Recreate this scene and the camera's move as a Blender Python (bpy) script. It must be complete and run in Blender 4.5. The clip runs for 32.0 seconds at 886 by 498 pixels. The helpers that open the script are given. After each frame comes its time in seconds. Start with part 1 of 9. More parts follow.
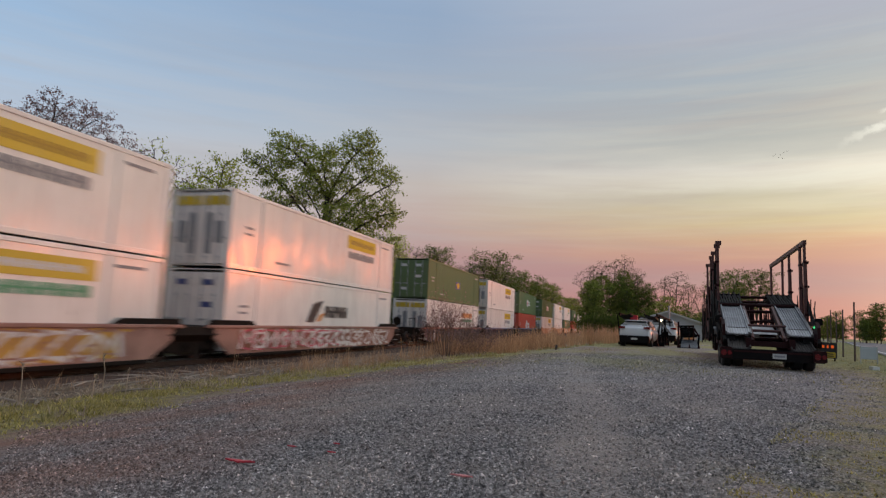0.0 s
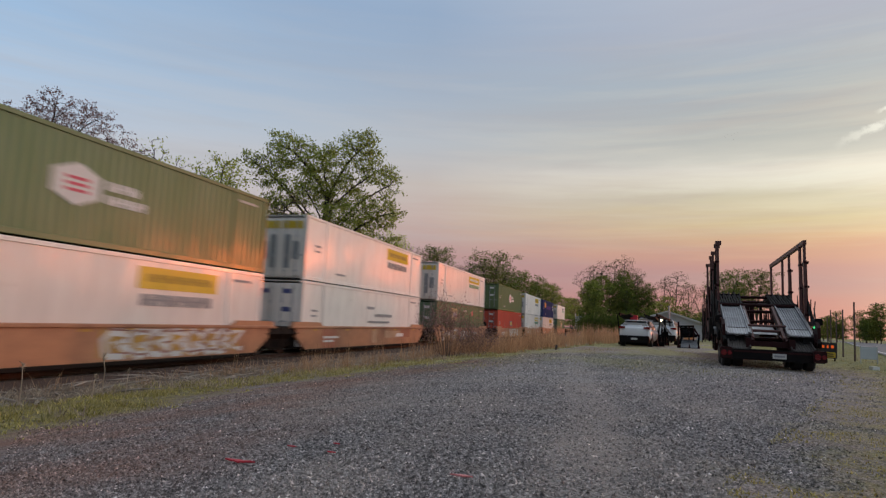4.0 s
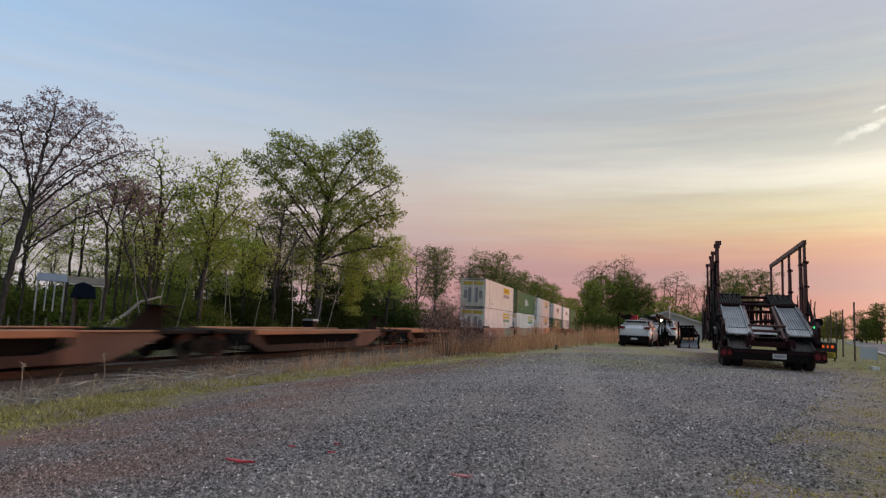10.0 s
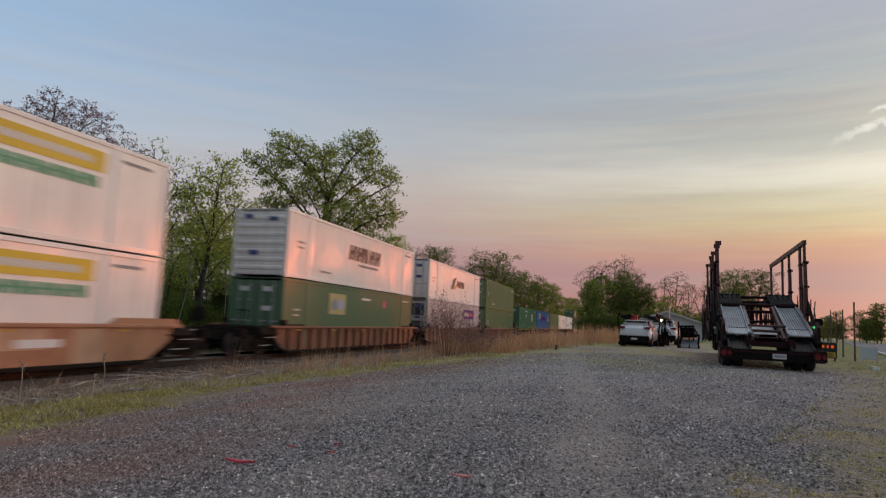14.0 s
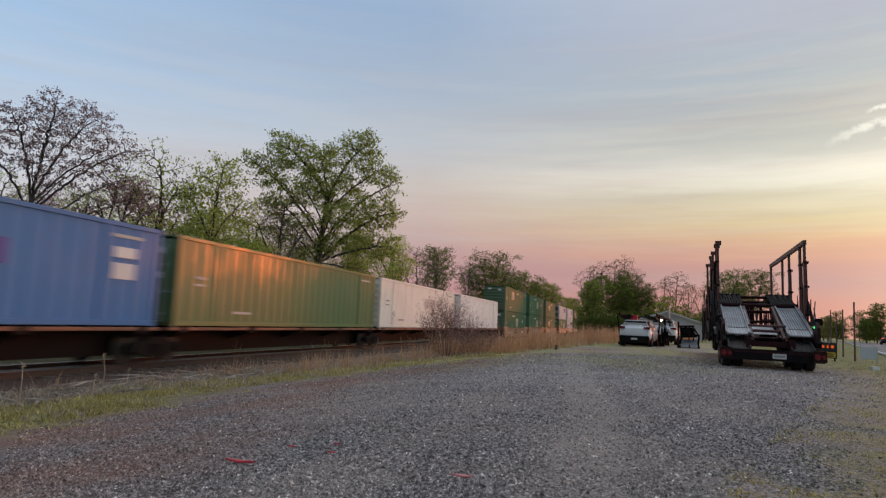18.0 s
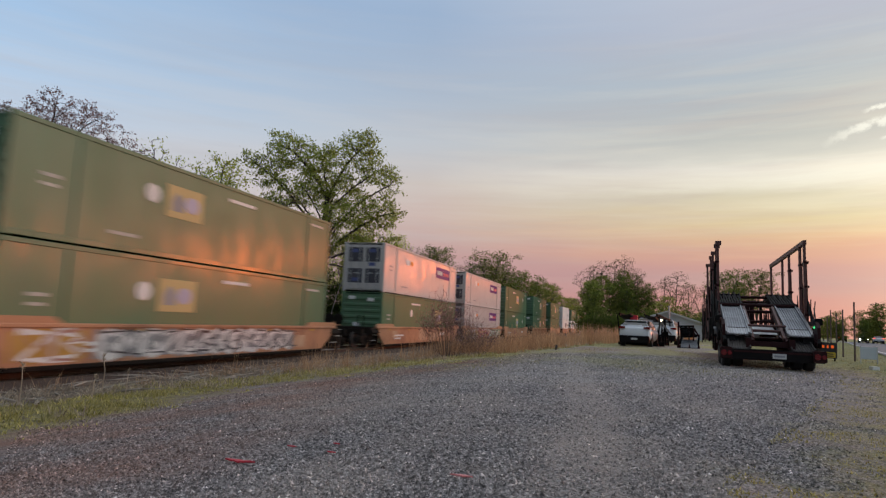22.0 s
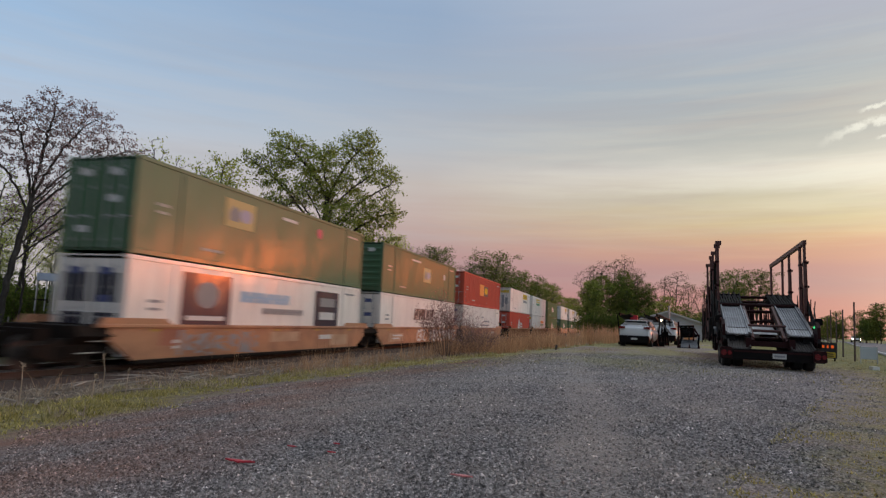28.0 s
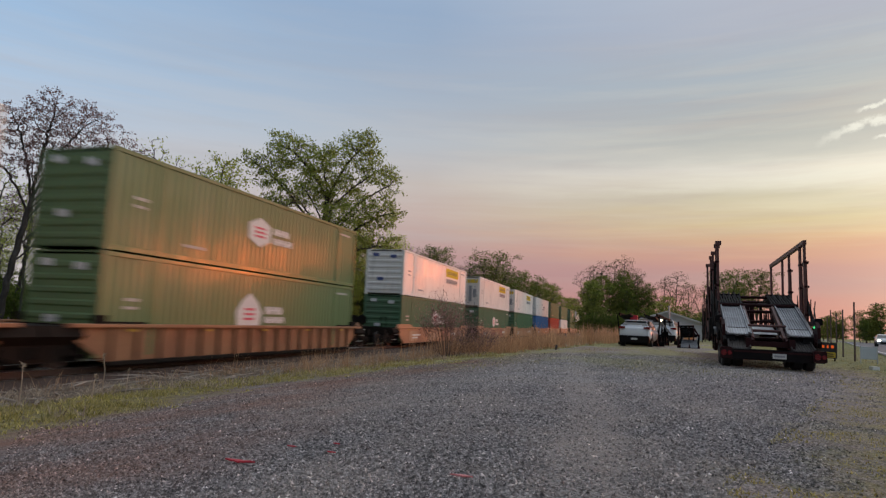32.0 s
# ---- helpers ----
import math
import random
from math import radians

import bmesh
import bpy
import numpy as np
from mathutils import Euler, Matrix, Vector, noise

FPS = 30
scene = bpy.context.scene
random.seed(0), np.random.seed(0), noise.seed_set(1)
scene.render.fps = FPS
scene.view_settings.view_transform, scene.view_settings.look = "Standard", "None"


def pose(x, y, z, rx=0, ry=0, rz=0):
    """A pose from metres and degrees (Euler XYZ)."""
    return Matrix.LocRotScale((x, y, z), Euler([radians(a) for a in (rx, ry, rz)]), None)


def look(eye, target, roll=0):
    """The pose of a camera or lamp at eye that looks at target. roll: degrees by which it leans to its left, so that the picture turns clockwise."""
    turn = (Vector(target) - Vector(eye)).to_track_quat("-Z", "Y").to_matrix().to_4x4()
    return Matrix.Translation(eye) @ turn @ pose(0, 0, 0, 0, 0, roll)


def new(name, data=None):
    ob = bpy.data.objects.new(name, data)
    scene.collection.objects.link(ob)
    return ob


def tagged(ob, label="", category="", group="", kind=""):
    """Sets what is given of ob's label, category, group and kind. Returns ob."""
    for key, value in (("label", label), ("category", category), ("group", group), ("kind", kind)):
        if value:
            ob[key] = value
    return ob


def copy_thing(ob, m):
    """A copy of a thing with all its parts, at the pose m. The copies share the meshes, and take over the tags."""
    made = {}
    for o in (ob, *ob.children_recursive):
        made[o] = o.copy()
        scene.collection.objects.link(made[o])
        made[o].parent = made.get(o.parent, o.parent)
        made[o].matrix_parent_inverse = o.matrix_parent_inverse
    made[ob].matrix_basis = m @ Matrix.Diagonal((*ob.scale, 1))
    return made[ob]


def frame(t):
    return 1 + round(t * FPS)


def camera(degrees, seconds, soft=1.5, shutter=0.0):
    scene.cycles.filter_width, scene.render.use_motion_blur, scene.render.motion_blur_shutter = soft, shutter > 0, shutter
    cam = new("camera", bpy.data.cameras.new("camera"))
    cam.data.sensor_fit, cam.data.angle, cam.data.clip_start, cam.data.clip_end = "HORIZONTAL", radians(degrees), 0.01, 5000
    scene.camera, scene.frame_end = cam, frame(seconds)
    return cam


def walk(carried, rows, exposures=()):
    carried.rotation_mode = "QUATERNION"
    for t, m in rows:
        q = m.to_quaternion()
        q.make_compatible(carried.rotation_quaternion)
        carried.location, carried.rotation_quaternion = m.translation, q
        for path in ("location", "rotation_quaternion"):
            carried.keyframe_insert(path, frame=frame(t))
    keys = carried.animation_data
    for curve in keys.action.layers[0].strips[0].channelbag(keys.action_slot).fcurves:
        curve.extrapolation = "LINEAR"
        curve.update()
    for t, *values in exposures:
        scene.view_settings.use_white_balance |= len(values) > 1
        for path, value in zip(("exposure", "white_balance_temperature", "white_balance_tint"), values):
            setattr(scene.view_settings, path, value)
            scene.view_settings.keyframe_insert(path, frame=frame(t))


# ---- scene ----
# World: x across the railway, y along it, z up; the lot's gravel near the camera is z = 0.
EYE = (0.0, 0.0, 0.9)
YAW, PITCH, ROLL = 16.56, 6.636, 2.5
cam = camera(71.0, 32.0, soft=1.3, shutter=0.5)
aim = Vector((-math.sin(radians(YAW)), math.cos(radians(YAW)), math.tan(radians(PITCH))))
cam_pose = look(EYE, Vector(EYE) + aim, ROLL)
walk(cam, [(0, cam_pose), (32.0, cam_pose)],
     exposures=[(0, -0.03), (2.0, -0.01), (3.2, 0.03), (5.0, -0.02), (8.5, -0.02), (10.2, 0.16), (11.2, 0.12), (12.2, -0.08), (15.0, -0.05), (17.2, 0.14), (18.2, 0.12), (19.0, 0.10), (21.0, 0.15), (22.4, 0.15), (23.5, 0.06), (25.3, 0.12), (28.0, 0.0), (32.0, 0.02)])

# ---- world, sun, exposure ----
SUN_AZ, SUN_EL = 34.8, 4.6      # degrees from the railway's line towards the road, and above the horizon


def lin(r, g, b):
    """Linear colour from 0..255 values."""
    return tuple((c / 255 / 12.92) if c / 255 <= 0.04045 else ((c / 255 + 0.055) / 1.055) ** 2.4 for c in (r, g, b))


class Nodes:
    """A thin layer over a node tree."""

    def __init__(self, tree):
        self.t = tree
        tree.nodes.clear()

    def add(self, kind, **values):
        n = self.t.nodes.new(kind)
        for k, v in values.items():
            setattr(n, k, v)
        return n

    def link(self, a, b):
        self.t.links.new(a, b)

    def put(self, socket, value):
        if isinstance(value, (int, float)):
            socket.default_value = value
        elif isinstance(value, tuple):
            socket.default_value = (*value, 1.0)[:len(socket.default_value)]
        else:
            self.link(value, socket)

    def math(self, op, a, b=0.0, c=None, clamp=False):
        n = self.add("ShaderNodeMath", operation=op, use_clamp=clamp)
        self.put(n.inputs[0], a)
        self.put(n.inputs[1], b)
        if c is not None:
            self.put(n.inputs[2], c)
        return n.outputs[0]

    def mix(self, f, a, b, how="MIX"):
        n = self.add("ShaderNodeMix", data_type="RGBA", blend_type=how)
        self.put(n.inputs[0], f)
        self.put(n.inputs[6], a)
        self.put(n.inputs[7], b)
        return n.outputs[2]

    def ramp(self, f, stops, ease="LINEAR"):
        n = self.add("ShaderNodeValToRGB")
        n.color_ramp.interpolation = ease
        while len(n.color_ramp.elements) < len(stops):
            n.color_ramp.elements.new(0.5)
        for e, (p, c) in zip(n.color_ramp.elements, stops):
            e.position = p
            e.color = (*c, 1.0) if isinstance(c, tuple) else (c, c, c, 1.0)
        self.put(n.inputs[0], f)
        return n.outputs[0]

    def noise(self, vec, scale, detail=3.0, rough=0.55, out=0, distort=0.0):
        n = self.add("ShaderNodeTexNoise")
        if vec is not None:
            self.link(vec, n.inputs["Vector"])
        n.inputs["Scale"].default_value = scale
        n.inputs["Detail"].default_value = detail
        n.inputs["Roughness"].default_value = rough
        n.inputs["Distortion"].default_value = distort
        return n.outputs[out]

    def mapped(self, vec, scale=(1, 1, 1), rot=(0, 0, 0), loc=(0, 0, 0)):
        n = self.add("ShaderNodeMapping")
        self.link(vec, n.inputs[0])
        n.inputs["Location"].default_value = loc
        n.inputs["Rotation"].default_value = rot
        n.inputs["Scale"].default_value = scale
        return n.outputs[0]


def make_world():
    w = bpy.data.worlds.new("sky")
    w.use_nodes = True
    scene.world = w
    n = Nodes(w.node_tree)
    co = n.add("ShaderNodeTexCoord").outputs["Generated"]
    xyz = n.add("ShaderNodeSeparateXYZ")
    n.link(co, xyz.inputs[0])
    x, y, z = xyz.outputs
    flat = n.math("SQRT", n.math("ADD", n.math("MULTIPLY", x, x), n.math("MULTIPLY", y, y)))
    flat = n.math("MAXIMUM", flat, 0.001)
    sx, sy = math.sin(radians(SUN_AZ)), math.cos(radians(SUN_AZ))
    dot = n.math("DIVIDE", n.math("ADD", n.math("MULTIPLY", x, sx), n.math("MULTIPLY", y, sy)), flat)
    # soft unevenness of the cloud layers, drawn out along the horizon
    streak = n.mapped(co, (1.3, 1.3, 9.0), (-0.05, -0.03, 0))
    wob = n.math("MULTIPLY", n.math("SUBTRACT", n.noise(streak, 1.8, 6, 0.58), 0.5), 0.060)
    zz = n.math("ADD", z, wob)
    away = n.ramp(zz, [(0.0, lin(206, 200, 198)), (0.12, lin(202, 200, 205)), (0.22, lin(194, 205, 220)), (0.33, lin(169, 196, 225)),
                       (0.44, lin(149, 184, 221)), (0.60, lin(125, 160, 205)), (0.75, lin(216, 228, 243)), (1.0, lin(240, 246, 252))])
    mid = n.ramp(zz, [(0.0, lin(172, 132, 137)), (0.06, lin(182, 138, 141)), (0.10, lin(183, 145, 146)), (0.145, lin(196, 165, 157)), (0.21, lin(197, 186, 180)), (0.28, lin(185, 190, 197)),
                      (0.355, lin(167, 180, 197)), (0.46, lin(152, 173, 200)), (0.75, lin(222, 232, 244)), (1.0, lin(240, 246, 252))])
    near = n.ramp(zz, [(0.0, lin(182, 122, 122)), (0.045, lin(190, 131, 132)), (0.078, lin(179, 138, 141)), (0.10, lin(191, 142, 137)), (0.125, lin(207, 155, 131)), (0.142, lin(213, 176, 137)), (0.158, lin(212, 191, 147)), (0.178, lin(211, 199, 162)), (0.195, lin(205, 197, 171)),
                       (0.212, lin(233, 228, 208)), (0.232, lin(233, 229, 215)), (0.25, lin(205, 203, 192)), (0.27, lin(187, 188, 181)), (0.31, lin(178, 182, 181)), (0.37, lin(174, 183, 190)), (0.43, lin(180, 184, 196)), (0.75, lin(228, 235, 242)), (1.0, lin(240, 246, 252))])
    f1 = n.math("MULTIPLY_ADD", dot, 1.0 / 0.6, 0.0, clamp=True)
    f2 = n.math("MULTIPLY_ADD", dot, 1.0 / 0.35, -0.60 / 0.35, clamp=True)
    col = n.mix(f2, n.mix(f1, away, mid), near)
    # thin pale bands of cloud
    bands = n.noise(n.mapped(co, (1.0, 1.0, 17.0), (-0.07, -0.05, 0.4)), 2.2, 6, 0.6, distort=0.35)
    pale = n.ramp(bands, [(0.46, 0.0), (0.66, 1.0)])
    lowband = n.ramp(z, [(0.05, 0.0), (0.18, 1.0), (0.30, 0.8), (0.42, 0.3), (0.6, 0.05)])
    amount = n.math("MULTIPLY", n.math("MULTIPLY", pale, lowband), 0.24)
    col = n.mix(amount, col, n.mix(f2, lin(205, 200, 198), lin(244, 232, 204)))
    dark = n.ramp(n.noise(n.mapped(co, (1.0, 1.0, 13.0), (-0.06, -0.03, 1.3), (3, 1, 2)), 2.0, 6, 0.6, distort=0.3), [(0.46, 0.0), (0.72, 1.0)])
    col = n.mix(n.math("MULTIPLY", n.math("MULTIPLY", dark, n.ramp(z, [(0.0, 0.6), (0.15, 1.0), (0.32, 0.7), (0.5, 0.15)])), 0.36), col, n.mix(f2, lin(172, 168, 172), lin(178, 152, 146)))
    # the sky dims towards the side away from the sunset
    back = n.math("MULTIPLY_ADD", n.math("MINIMUM", dot, 0.0), 0.70, 1.0)
    col = n.mix(1.0, col, back, "MULTIPLY")
    # glow of the veiled sun
    sd = (sx * math.cos(radians(SUN_EL)), sy * math.cos(radians(SUN_EL)), math.sin(radians(SUN_EL)))
    d3 = n.math("ADD", n.math("ADD", n.math("MULTIPLY", x, sd[0]), n.math("MULTIPLY", y, sd[1])), n.math("MULTIPLY", z, sd[2] * 0.6))
    glow = n.math("POWER", n.math("MAXIMUM", d3, 0.0), 90.0)
    col = n.mix(n.math("MULTIPLY", glow, 0.65), col, (1.0, 0.56, 0.32), "ADD")
    # added low, broad glow right of the view, to brighten container sides
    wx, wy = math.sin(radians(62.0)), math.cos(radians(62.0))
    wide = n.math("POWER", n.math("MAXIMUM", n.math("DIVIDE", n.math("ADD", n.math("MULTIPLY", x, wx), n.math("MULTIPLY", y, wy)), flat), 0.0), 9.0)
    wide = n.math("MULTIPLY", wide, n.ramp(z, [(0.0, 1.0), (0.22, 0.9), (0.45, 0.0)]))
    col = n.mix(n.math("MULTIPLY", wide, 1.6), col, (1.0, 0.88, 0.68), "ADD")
    sky = n.add("ShaderNodeTexSky", sky_type="NISHITA", sun_disc=False, sun_elevation=radians(SUN_EL), sun_rotation=radians(SUN_AZ))
    b1, b2 = n.add("ShaderNodeBackground"), n.add("ShaderNodeBackground")
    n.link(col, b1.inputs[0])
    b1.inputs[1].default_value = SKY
    n.link(sky.outputs[0], b2.inputs[0])
    b2.inputs[1].default_value = 0.008
    both = n.add("ShaderNodeAddShader")
    n.link(b1.outputs[0], both.inputs[0])
    n.link(b2.outputs[0], both.inputs[1])
    out = n.add("ShaderNodeOutputWorld")
    n.link(both.outputs[0], out.inputs[0])


SKY = 0.95
make_world()
sun = new("sun", bpy.data.lights.new("sun", "SUN"))
sun.data.energy, sun.data.angle, sun.data.color = 0.60, radians(3.0), (1.0, 0.155, 0.02)
sun_dir = Vector((math.sin(radians(SUN_AZ)) * math.cos(radians(SUN_EL)), math.cos(radians(SUN_AZ)) * math.cos(radians(SUN_EL)), math.sin(radians(SUN_EL))))
sun.matrix_world = look(sun_dir * 100, (0, 0, 0))
scene.view_settings.exposure = 0.0

# ---- materials ----


def surface(name, base, rough=0.6, metal=0.0, grain=20.0, vary=0.12, stain=None, stain_amount=0.0, stain_scale=1.5, bump=0.15, bump_scale=60.0, per_object=0.06,
            stretch=(1, 1, 1), spec=0.5, coat=0.0):
    """A worn surface: base colour with grain, broad stains of another colour, fine relief."""
    m = bpy.data.materials.new(name)
    m.use_nodes = True
    n = Nodes(m.node_tree)
    co = n.add("ShaderNodeTexCoord").outputs["Object"]
    vec = n.mapped(co, stretch)
    fine = n.noise(vec, grain, 5, 0.6)
    broad = n.noise(vec, stain_scale, 4, 0.6)
    rnd = n.add("ShaderNodeObjectInfo").outputs["Random"]
    k = n.math("ADD", n.math("MULTIPLY_ADD", fine, 2 * vary, 1 - vary), n.math("MULTIPLY_ADD", rnd, 2 * per_object, -per_object))
    col = n.mix(1.0, base, k, "MULTIPLY")
    if stain:
        f = n.math("MULTIPLY", n.ramp(broad, [(0.42, 0.0), (0.68, 1.0)]), stain_amount)
        f = n.math("MULTIPLY", f, n.math("MULTIPLY_ADD", fine, 1.0, 0.4), clamp=True)
        col = n.mix(f, col, stain)
    b = n.add("ShaderNodeBsdfPrincipled")
    n.link(col, b.inputs["Base Color"])
    n.put(b.inputs["Roughness"], n.math("MULTIPLY_ADD", broad, 0.25, rough - 0.12, clamp=True))
    b.inputs["Metallic"].default_value = metal
    b.inputs["Specular IOR Level"].default_value = spec
    b.inputs["Coat Weight"].default_value = coat
    if bump:
        bn = n.add("ShaderNodeBump")
        bn.inputs["Strength"].default_value = bump
        bn.inputs["Distance"].default_value = 0.02
        n.link(n.noise(vec, bump_scale, 4, 0.6), bn.inputs["Height"])
        n.link(bn.outputs[0], b.inputs["Normal"])
    o = n.add("ShaderNodeOutputMaterial")
    n.link(b.outputs[0], o.inputs[0])
    return m


def glowing(name, colour, strength):
    m = bpy.data.materials.new(name)
    m.use_nodes = True
    n = Nodes(m.node_tree)
    e = n.add("ShaderNodeEmission")
    e.inputs[0].default_value = (*colour, 1)
    e.inputs[1].default_value = strength
    o = n.add("ShaderNodeOutputMaterial")
    n.link(e.outputs[0], o.inputs[0])
    return m


def paint(name, base, rough=0.32, dirt=0.25, rust=0.06, soft=0.016, sharp=0.017):
    """Container paint: slightly uneven, with run-down dirt streaks and rust spots."""
    m = bpy.data.materials.new(name)
    m.use_nodes = True
    n = Nodes(m.node_tree)
    co = n.add("ShaderNodeTexCoord").outputs["Object"]
    rnd = n.add("ShaderNodeObjectInfo").outputs["Random"]
    shift = n.add("ShaderNodeCombineXYZ")
    n.put(shift.inputs[1], n.math("MULTIPLY", rnd, 90.0))
    add = n.add("ShaderNodeVectorMath", operation="ADD")
    n.link(co, add.inputs[0])
    n.link(shift.outputs[0], add.inputs[1])
    vec = add.outputs[0]
    streak = n.noise(n.mapped(vec, (2.0, 2.6, 0.22)), 1.6, 5, 0.65)
    broad = n.noise(vec, 0.35, 3, 0.5)
    fine = n.noise(vec, 30, 4, 0.6)
    k = n.math("ADD", n.math("MULTIPLY_ADD", broad, 0.22, 0.89), n.math("MULTIPLY_ADD", rnd, 0.16, -0.08))
    col = n.mix(1.0, base, k, "MULTIPLY")
    f = n.math("MULTIPLY", n.ramp(streak, [(0.46, 0.0), (0.78, 1.0)]), dirt)
    col = n.mix(f, col, (0.16, 0.13, 0.11))
    spots = n.math("MULTIPLY", n.ramp(n.noise(n.mapped(vec, (1.5, 1.5, 0.6)), 3.2, 6, 0.7), [(0.66, 0.0), (0.72, 1.0)]), rust * 8, clamp=True)
    col = n.mix(spots, col, (0.17, 0.075, 0.04))
    b = n.add("ShaderNodeBsdfPrincipled")
    n.link(col, b.inputs["Base Color"])
    n.put(b.inputs["Roughness"], n.math("MULTIPLY_ADD", fine, 0.12, n.math("MULTIPLY_ADD", f, 0.2, rough + 0.14)))
    b.inputs["Specular IOR Level"].default_value = 0.0
    bn = n.add("ShaderNodeBump")
    bn.inputs["Strength"].default_value = 0.14
    bn.inputs["Distance"].default_value = 0.03
    n.link(n.noise(n.mapped(vec, (0.2, 2.6, 0.12)), 2.2, 3, 0.55), bn.inputs["Height"])
    # two glosses: a soft sheen of weathered paint and a narrower one of its smoother spots
    out = b.outputs[0]
    for amount, rgh in ((soft, 0.46), (n.math("MULTIPLY", n.math("MULTIPLY_ADD", f, -0.6 * sharp, sharp), n.ramp(n.noise(n.mapped(vec, (1, 1.3, 0.7)), 1.1, 4, 0.6), [(0.40, 0.3), (0.62, 1.35)])), 0.20)):
        gl = n.add("ShaderNodeBsdfGlossy", distribution="GGX")
        gl.inputs["Color"].default_value = (1, 1, 1, 1)
        gl.inputs["Roughness"].default_value = rgh
        if rgh > 0.3:
            n.link(bn.outputs[0], gl.inputs["Normal"])
        else:
            gl.inputs["Anisotropy"].default_value = 0.35
            up = n.add("ShaderNodeCombineXYZ")
            up.inputs[2].default_value = 1.0
            n.link(up.outputs[0], gl.inputs["Tangent"])
        mx = n.add("ShaderNodeMixShader")
        n.put(mx.inputs[0], amount)
        n.link(out, mx.inputs[1])
        n.link(gl.outputs[0], mx.inputs[2])
        out = mx.outputs[0]
    o = n.add("ShaderNodeOutputMaterial")
    n.link(out, o.inputs[0])
    return m


def leaves(name, c1, c2, through_light=0.52):
    """Leaf colour varies from leaf to leaf."""
    m = bpy.data.materials.new(name)
    m.use_nodes = True
    n = Nodes(m.node_tree)
    rnd = n.add("ShaderNodeNewGeometry").outputs["Random Per Island"]
    ob = n.add("ShaderNodeObjectInfo").outputs["Random"]
    col = n.mix(rnd, c1, c2)
    co = n.add("ShaderNodeTexCoord").outputs["Object"]
    patch = n.noise(co, 0.55, 3, 0.6)
    col = n.mix(1.0, col, n.math("ADD", n.math("MULTIPLY_ADD", patch, 0.8, 0.55), n.math("MULTIPLY_ADD", ob, 0.3, -0.15)), "MULTIPLY")
    d = n.add("ShaderNodeBsdfDiffuse")
    n.link(col, d.inputs[0])
    t = n.add("ShaderNodeBsdfTranslucent")
    n.link(col, t.inputs[0])
    mx = n.add("ShaderNodeMixShader")
    mx.inputs[0].default_value = through_light
    n.link(d.outputs[0], mx.inputs[1])
    n.link(t.outputs[0], mx.inputs[2])
    o = n.add("ShaderNodeOutputMaterial")
    n.link(mx.outputs[0], o.inputs[0])
    return m


M = {}
M["white"] = paint("white_paint", (0.92, 0.87, 0.81), 0.34, 0.30, 0.09, 0.024, 0.047)
M["cream"] = paint("cream_paint", (0.88, 0.82, 0.72), 0.36, 0.40, 0.12, 0.018, 0.008)
M["green"] = paint("green_paint", (0.076, 0.170, 0.086), 0.30, 0.34, 0.06, 0.050, 0.015)
M["olive"] = paint("olive_green_paint", (0.121, 0.196, 0.075), 0.30, 0.2, 0.06, 0.05, 0.016)
M["red"] = paint("red_paint", (0.64, 0.11, 0.072), 0.34, 0.2)
M["blue"] = paint("blue_paint", (0.085, 0.205, 0.43), 0.34, 0.2, 0.06, 0.015, 0.006)
M["navy"] = paint("navy_blue_paint", (0.042, 0.070, 0.20), 0.34, 0.2, 0.06, 0.015, 0.006)
M["grey"] = paint("grey_paint", (0.56, 0.53, 0.51), 0.34, 0.25, 0.06, 0.028, 0.052)
M["yellow"] = paint("yellow_panel", (0.76, 0.54, 0.06), 0.5, 0.2)
M["emblem_dull"] = surface("faded_yellow_emblem", (0.54, 0.43, 0.19), 0.55)
M["mark_soft"] = surface("small_pale_mark", (0.46, 0.47, 0.43), 0.55)
M["mark_ochre"] = surface("ochre_mark", (0.42, 0.27, 0.03), 0.55)
M["mark_white"] = surface("white_mark", (0.72, 0.72, 0.70), 0.55)
M["mark_grey"] = surface("grey_mark", (0.28, 0.29, 0.30), 0.55)
M["mark_green"] = surface("green_mark", (0.12, 0.36, 0.20), 0.55)
M["mark_blue"] = surface("blue_mark", (0.08, 0.10, 0.26), 0.55)
M["mark_purple"] = paint("purple_panel", (0.13, 0.045, 0.22), 0.3, 0.1, 0.0, 0.03, 0.05)
M["mark_violet"] = paint("violet_panel", (0.085, 0.060, 0.27), 0.3, 0.1, 0.0, 0.02, 0.01)
M["mark_faint"] = surface("faded_grey_mark", (0.50, 0.47, 0.44), 0.55)
M["mark_lavender"] = surface("lavender_mark", (0.42, 0.42, 0.55), 0.5)
M["mark_pink"] = surface("pink_mark", (0.62, 0.10, 0.16), 0.5)
M["mark_orange"] = surface("orange_mark", (0.75, 0.28, 0.04), 0.5)
M["mark_black"] = surface("black_mark", (0.03, 0.03, 0.035), 0.5)
M["mark_navy"] = paint("navy_panel", (0.03, 0.032, 0.055), 0.3, 0.1, 0.0, 0.03, 0.05)
M["mark_sage"] = surface("faded_sage_mark", (0.30, 0.38, 0.30), 0.6, 0, 10, 0.25, (0.42, 0.36, 0.28), 0.6, 1.5)
M["mark_teal"] = surface("dull_teal_mark", (0.10, 0.24, 0.22), 0.6)
M["rust_run"] = surface("dark_rust_run", (0.10, 0.055, 0.04), 0.85, 0, 20, 0.3, (0.30, 0.20, 0.15), 0.8, 2.5)
M["car_orange"] = surface("orange_tan_car_paint", (0.38, 0.175, 0.085), 0.6, 0, 12, 0.2, (0.24, 0.10, 0.055), 0.8, 1.1)
